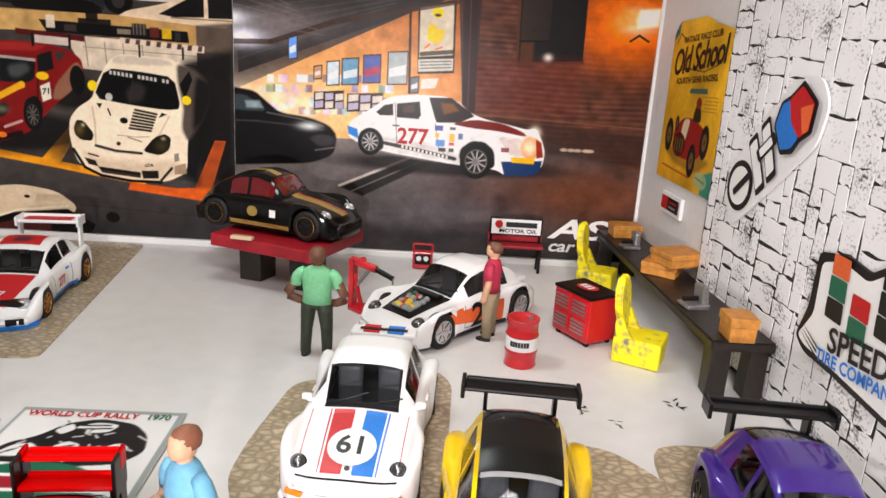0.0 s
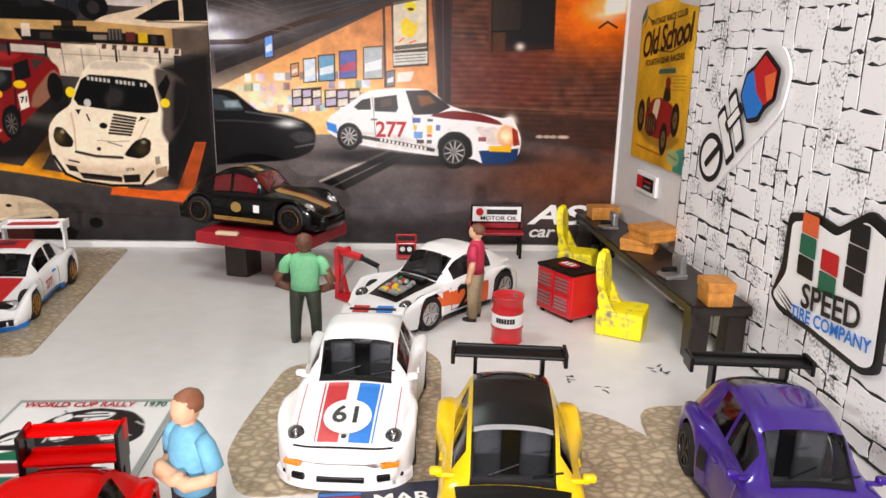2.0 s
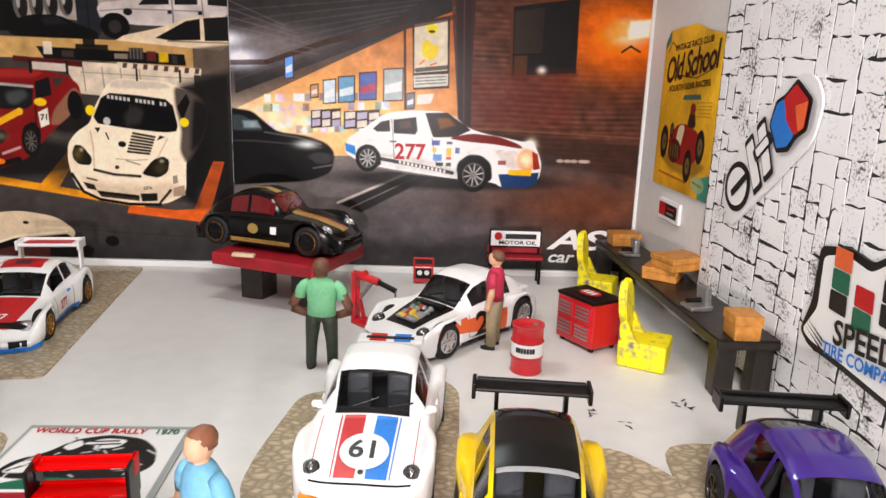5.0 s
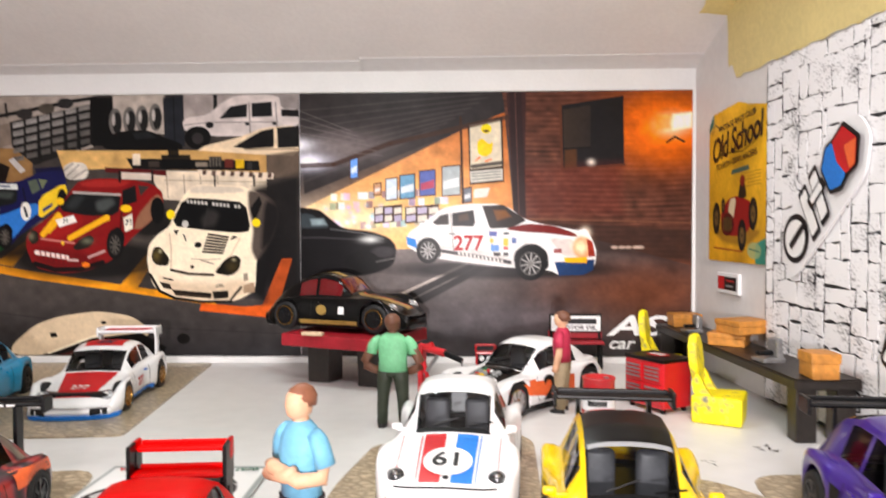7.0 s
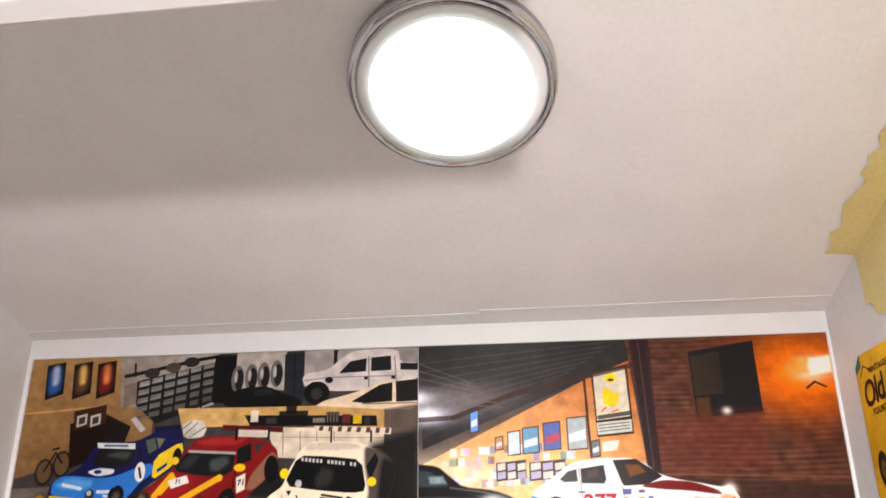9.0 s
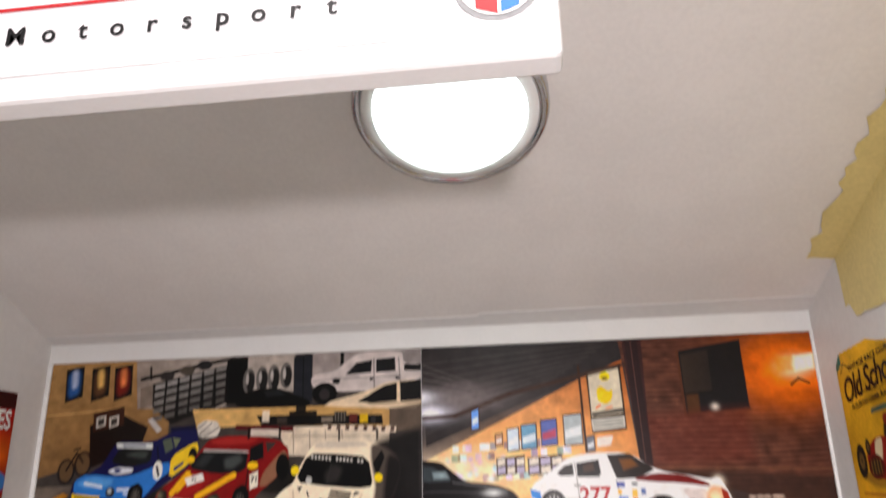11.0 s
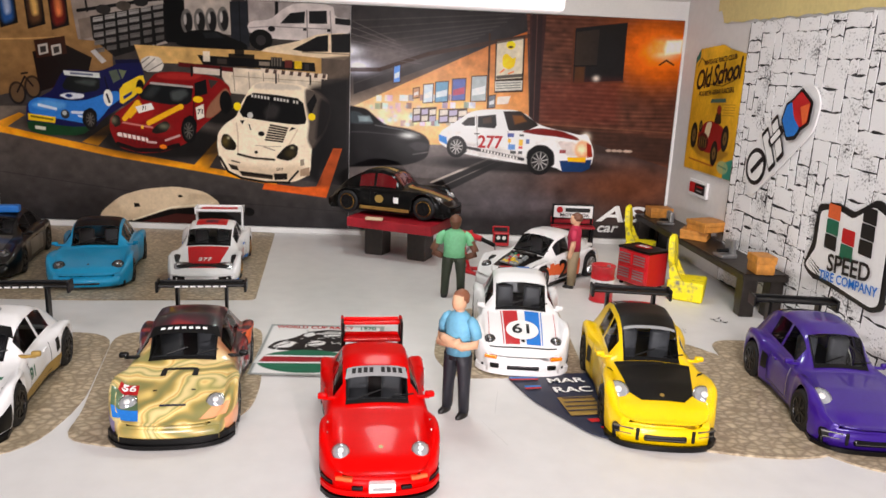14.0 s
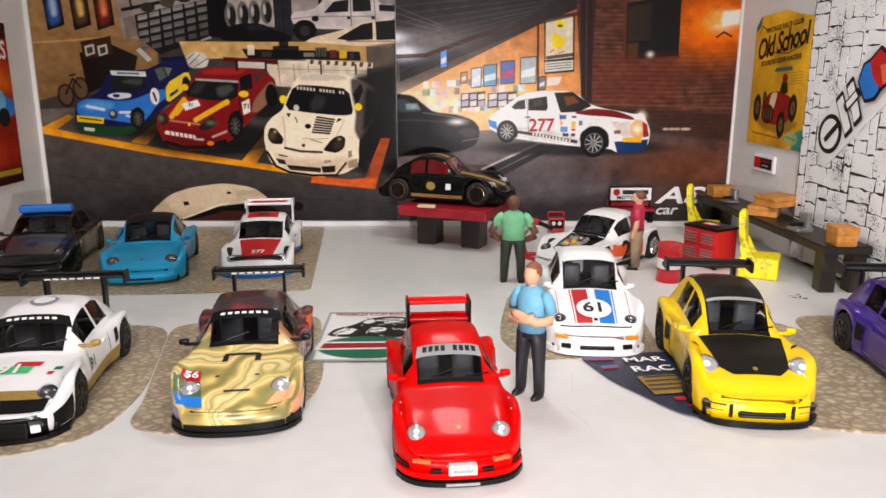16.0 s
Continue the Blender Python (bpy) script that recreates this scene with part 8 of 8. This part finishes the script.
def figure(place, turn, height, label, skin, hair, shirt, trousers, arms, slim=0.8):
    mats = [skin, hair, shirt, trousers, SHOE]
    verts, faces, slots = [], [], []

    def add(shape, slot):
        base = len(verts)
        verts.extend(shape[0])
        faces.extend(tuple(i + base for i in f) for f in shape[1])
        slots.extend([slot] * len(shape[1]))

    for q in (-1, 1):
        x = q * 0.075
        add(tube_along([(x * 1.35, -0.03, 0.0, 0.040, 0.075), (x * 1.35, -0.03, 0.025, 0.040, 0.075), (x * 1.3, 0.0, 0.05, 0.034, 0.040)]), 4)
        add(tube_along([(x * 1.3, 0.0, 0.04, 0.045, 0.048), (x * 1.2, -0.005, 0.25, 0.052, 0.055), (x, 0.0, 0.42, 0.066, 0.070), (x * 0.8, 0.0, 0.50, 0.078, 0.080)]), 3)
    add(tube_along([(0, 0, 0.46, 0.125, 0.080), (0, 0, 0.53, 0.125, 0.082)]), 3)
    add(tube_along([(0, 0, 0.50, 0.130, 0.085), (0, -0.005, 0.60, 0.125, 0.085), (0, -0.008, 0.70, 0.138, 0.088), (0, 0, 0.765, 0.140, 0.080), (0, 0, 0.81, 0.098, 0.062), (0, 0, 0.835, 0.05, 0.045)]), 2)
    add(tube_along([(0, 0, 0.82, 0.040, 0.042), (0, -0.005, 0.86, 0.040, 0.042)]), 0)
    add(tube_along([(0, -0.010, 0.845, 0.030, 0.036), (0, -0.012, 0.865, 0.056, 0.062), (0, -0.010, 0.91, 0.066, 0.074), (0, -0.004, 0.955, 0.064, 0.072), (0, 0.0, 0.985, 0.040, 0.048)]), 0)
    add(tube_along([(0, 0.012, 0.90, 0.066, 0.066), (0, 0.006, 0.945, 0.072, 0.078), (0, 0.004, 0.98, 0.056, 0.062), (0, 0.004, 1.0, 0.022, 0.026)]), 1)
    for q in (-1, 1):
        add(limb([(q * 0.110, 0, 0.782, 0.040), (q * 0.150, 0.0, 0.755, 0.046), (q * 0.176, 0.0, 0.72, 0.047), (q * 0.19, 0.01, 0.65, 0.050)]), 2)
        if arms == "crossed":
            add(limb([(q * 0.185, 0.005, 0.69, 0.040), (q * 0.19, -0.01, 0.60, 0.038), (q * 0.13, -0.10, 0.60, 0.036), (-q * 0.06, -0.125, 0.63 + q * 0.012, 0.034), (-q * 0.11, -0.11, 0.645, 0.026)]), 0)
        elif arms == "hips":
            add(limb([(q * 0.19, 0.005, 0.69, 0.042), (q * 0.25, 0.02, 0.58, 0.040), (q * 0.24, 0.01, 0.545, 0.040), (q * 0.16, -0.03, 0.50, 0.036), (q * 0.13, -0.05, 0.49, 0.034)]), 0)
        else:
            add(limb([(q * 0.185, 0.005, 0.69, 0.040), (q * 0.20, 0.0, 0.58, 0.036), (q * 0.19, -0.03, 0.46, 0.032), (q * 0.18, -0.04, 0.42, 0.030)]), 0)
    h = height
    me = mesh_of("figurine", [(x * h * slim, y * h, z * h) for x, y, z in verts], faces, mats[0], True, mats[1:], slots)
    ob = new("figurine", me)
    ob.matrix_world = pose(*place, 0, 0, turn)
    return tagged(ob, label, "figurine", "painted figurines")


figure((-0.0340, 0.1340, 0), -38, 0.0405, "painted toy figurine, light blue shirt and slate trousers, arms crossed", SKIN, HAIR, SHIRT_BLUE, TROUSER_NAVY, "crossed")
figure((-0.0290, 0.2545, 0), 172, 0.0395, "painted toy figurine, mint shirt and olive trousers", SKIN_DARK, SKIN_DARK, SHIRT_GREEN, TROUSER_GREEN, "hips", 1.0)
figure((0.0322, 0.2785, 0), -110, 0.0378, "painted toy figurine, crimson shirt and khaki trousers", SKIN, SKIN_DARK, SHIRT_RED, TROUSER_KHAKI, "down")

# ---- stone paper on the right wall: each stone proud of the dark joints ----
paper = tagged(part("stone_paper", mesh_of("stone_paper", [(-0.0003, 0, 0), (0.2245, 0, 0), (0.2245, 0.1320, 0), (-0.0003, 0.1320, 0)], [(0, 1, 2, 3)], STONE_JOINT, False), None, None), "white stone-pattern wall paper with dark joints", "wall paper")
paper.matrix_world = wall_frame(0.3000, 0.0005, 0.0012)
rs = random.Random(12)


def stone(x0, y0, x1, y1):
    g = rs.uniform(0.00012, 0.00036)
    h = rs.uniform(0.00008, 0.00018)
    j = lambda: rs.uniform(-0.00062, 0.00062)
    x0, y0, x1, y1 = x0 + g, y0 + g, x1 - g, y1 - g
    n = 4 if (x1 - x0) > 0.009 else 3
    pts = [(x0 + (x1 - x0) * i / n + j() * 0.5, y0 + j()) for i in range(n)] + [(x1 + j(), y0 + (y1 - y0) * 0.1 * i + j()) for i in range(1)]
    pts += [(x1 + j() * 0.6, (y0 + y1) / 2)] + [(x1 - (x1 - x0) * i / n + j() * 0.5, y1 + j()) for i in range(n)] + [(x0 + j(), y1 + j()), (x0 + j() * 0.6, (y0 + y1) / 2)]
    cx, cy = (x0 + x1) / 2, (y0 + y1) / 2
    k = len(pts)
    verts = [(x, y, 0.0) for x, y in pts] + [(cx + (x - cx) * (1 - 0.0004 / max(x1 - x0, 0.002)), cy + (y - cy) * (1 - 0.0005 / max(y1 - y0, 0.002)), h) for x, y in pts]
    faces = [(i, (i + 1) % k, k + (i + 1) % k, k + i) for i in range(k)] + [tuple(range(k, 2 * k))]
    part("stone", mesh_of("stone", verts, faces, STONE, False), None, paper)


cell, nx, ny = 0.0030, 74, 44
taken = [[False] * nx for _ in range(ny)]
for j in range(ny):
    for i in range(nx):
        if taken[j][i]:
            continue
        wd, ht = rs.choice([2, 3, 4, 4, 5, 5, 6]), rs.choice([2, 2, 3, 3, 4])
        w2 = 0
        while w2 < wd and i + w2 < nx and not taken[j][i + w2]:
            w2 += 1
        h2 = min(ht, ny - j)
        for b in range(h2):
            for a in range(w2):
                taken[j + b][i + a] = True
        stone(i * cell, 0.0004 + j * cell, (i + w2) * cell, 0.0004 + (j + h2) * cell)
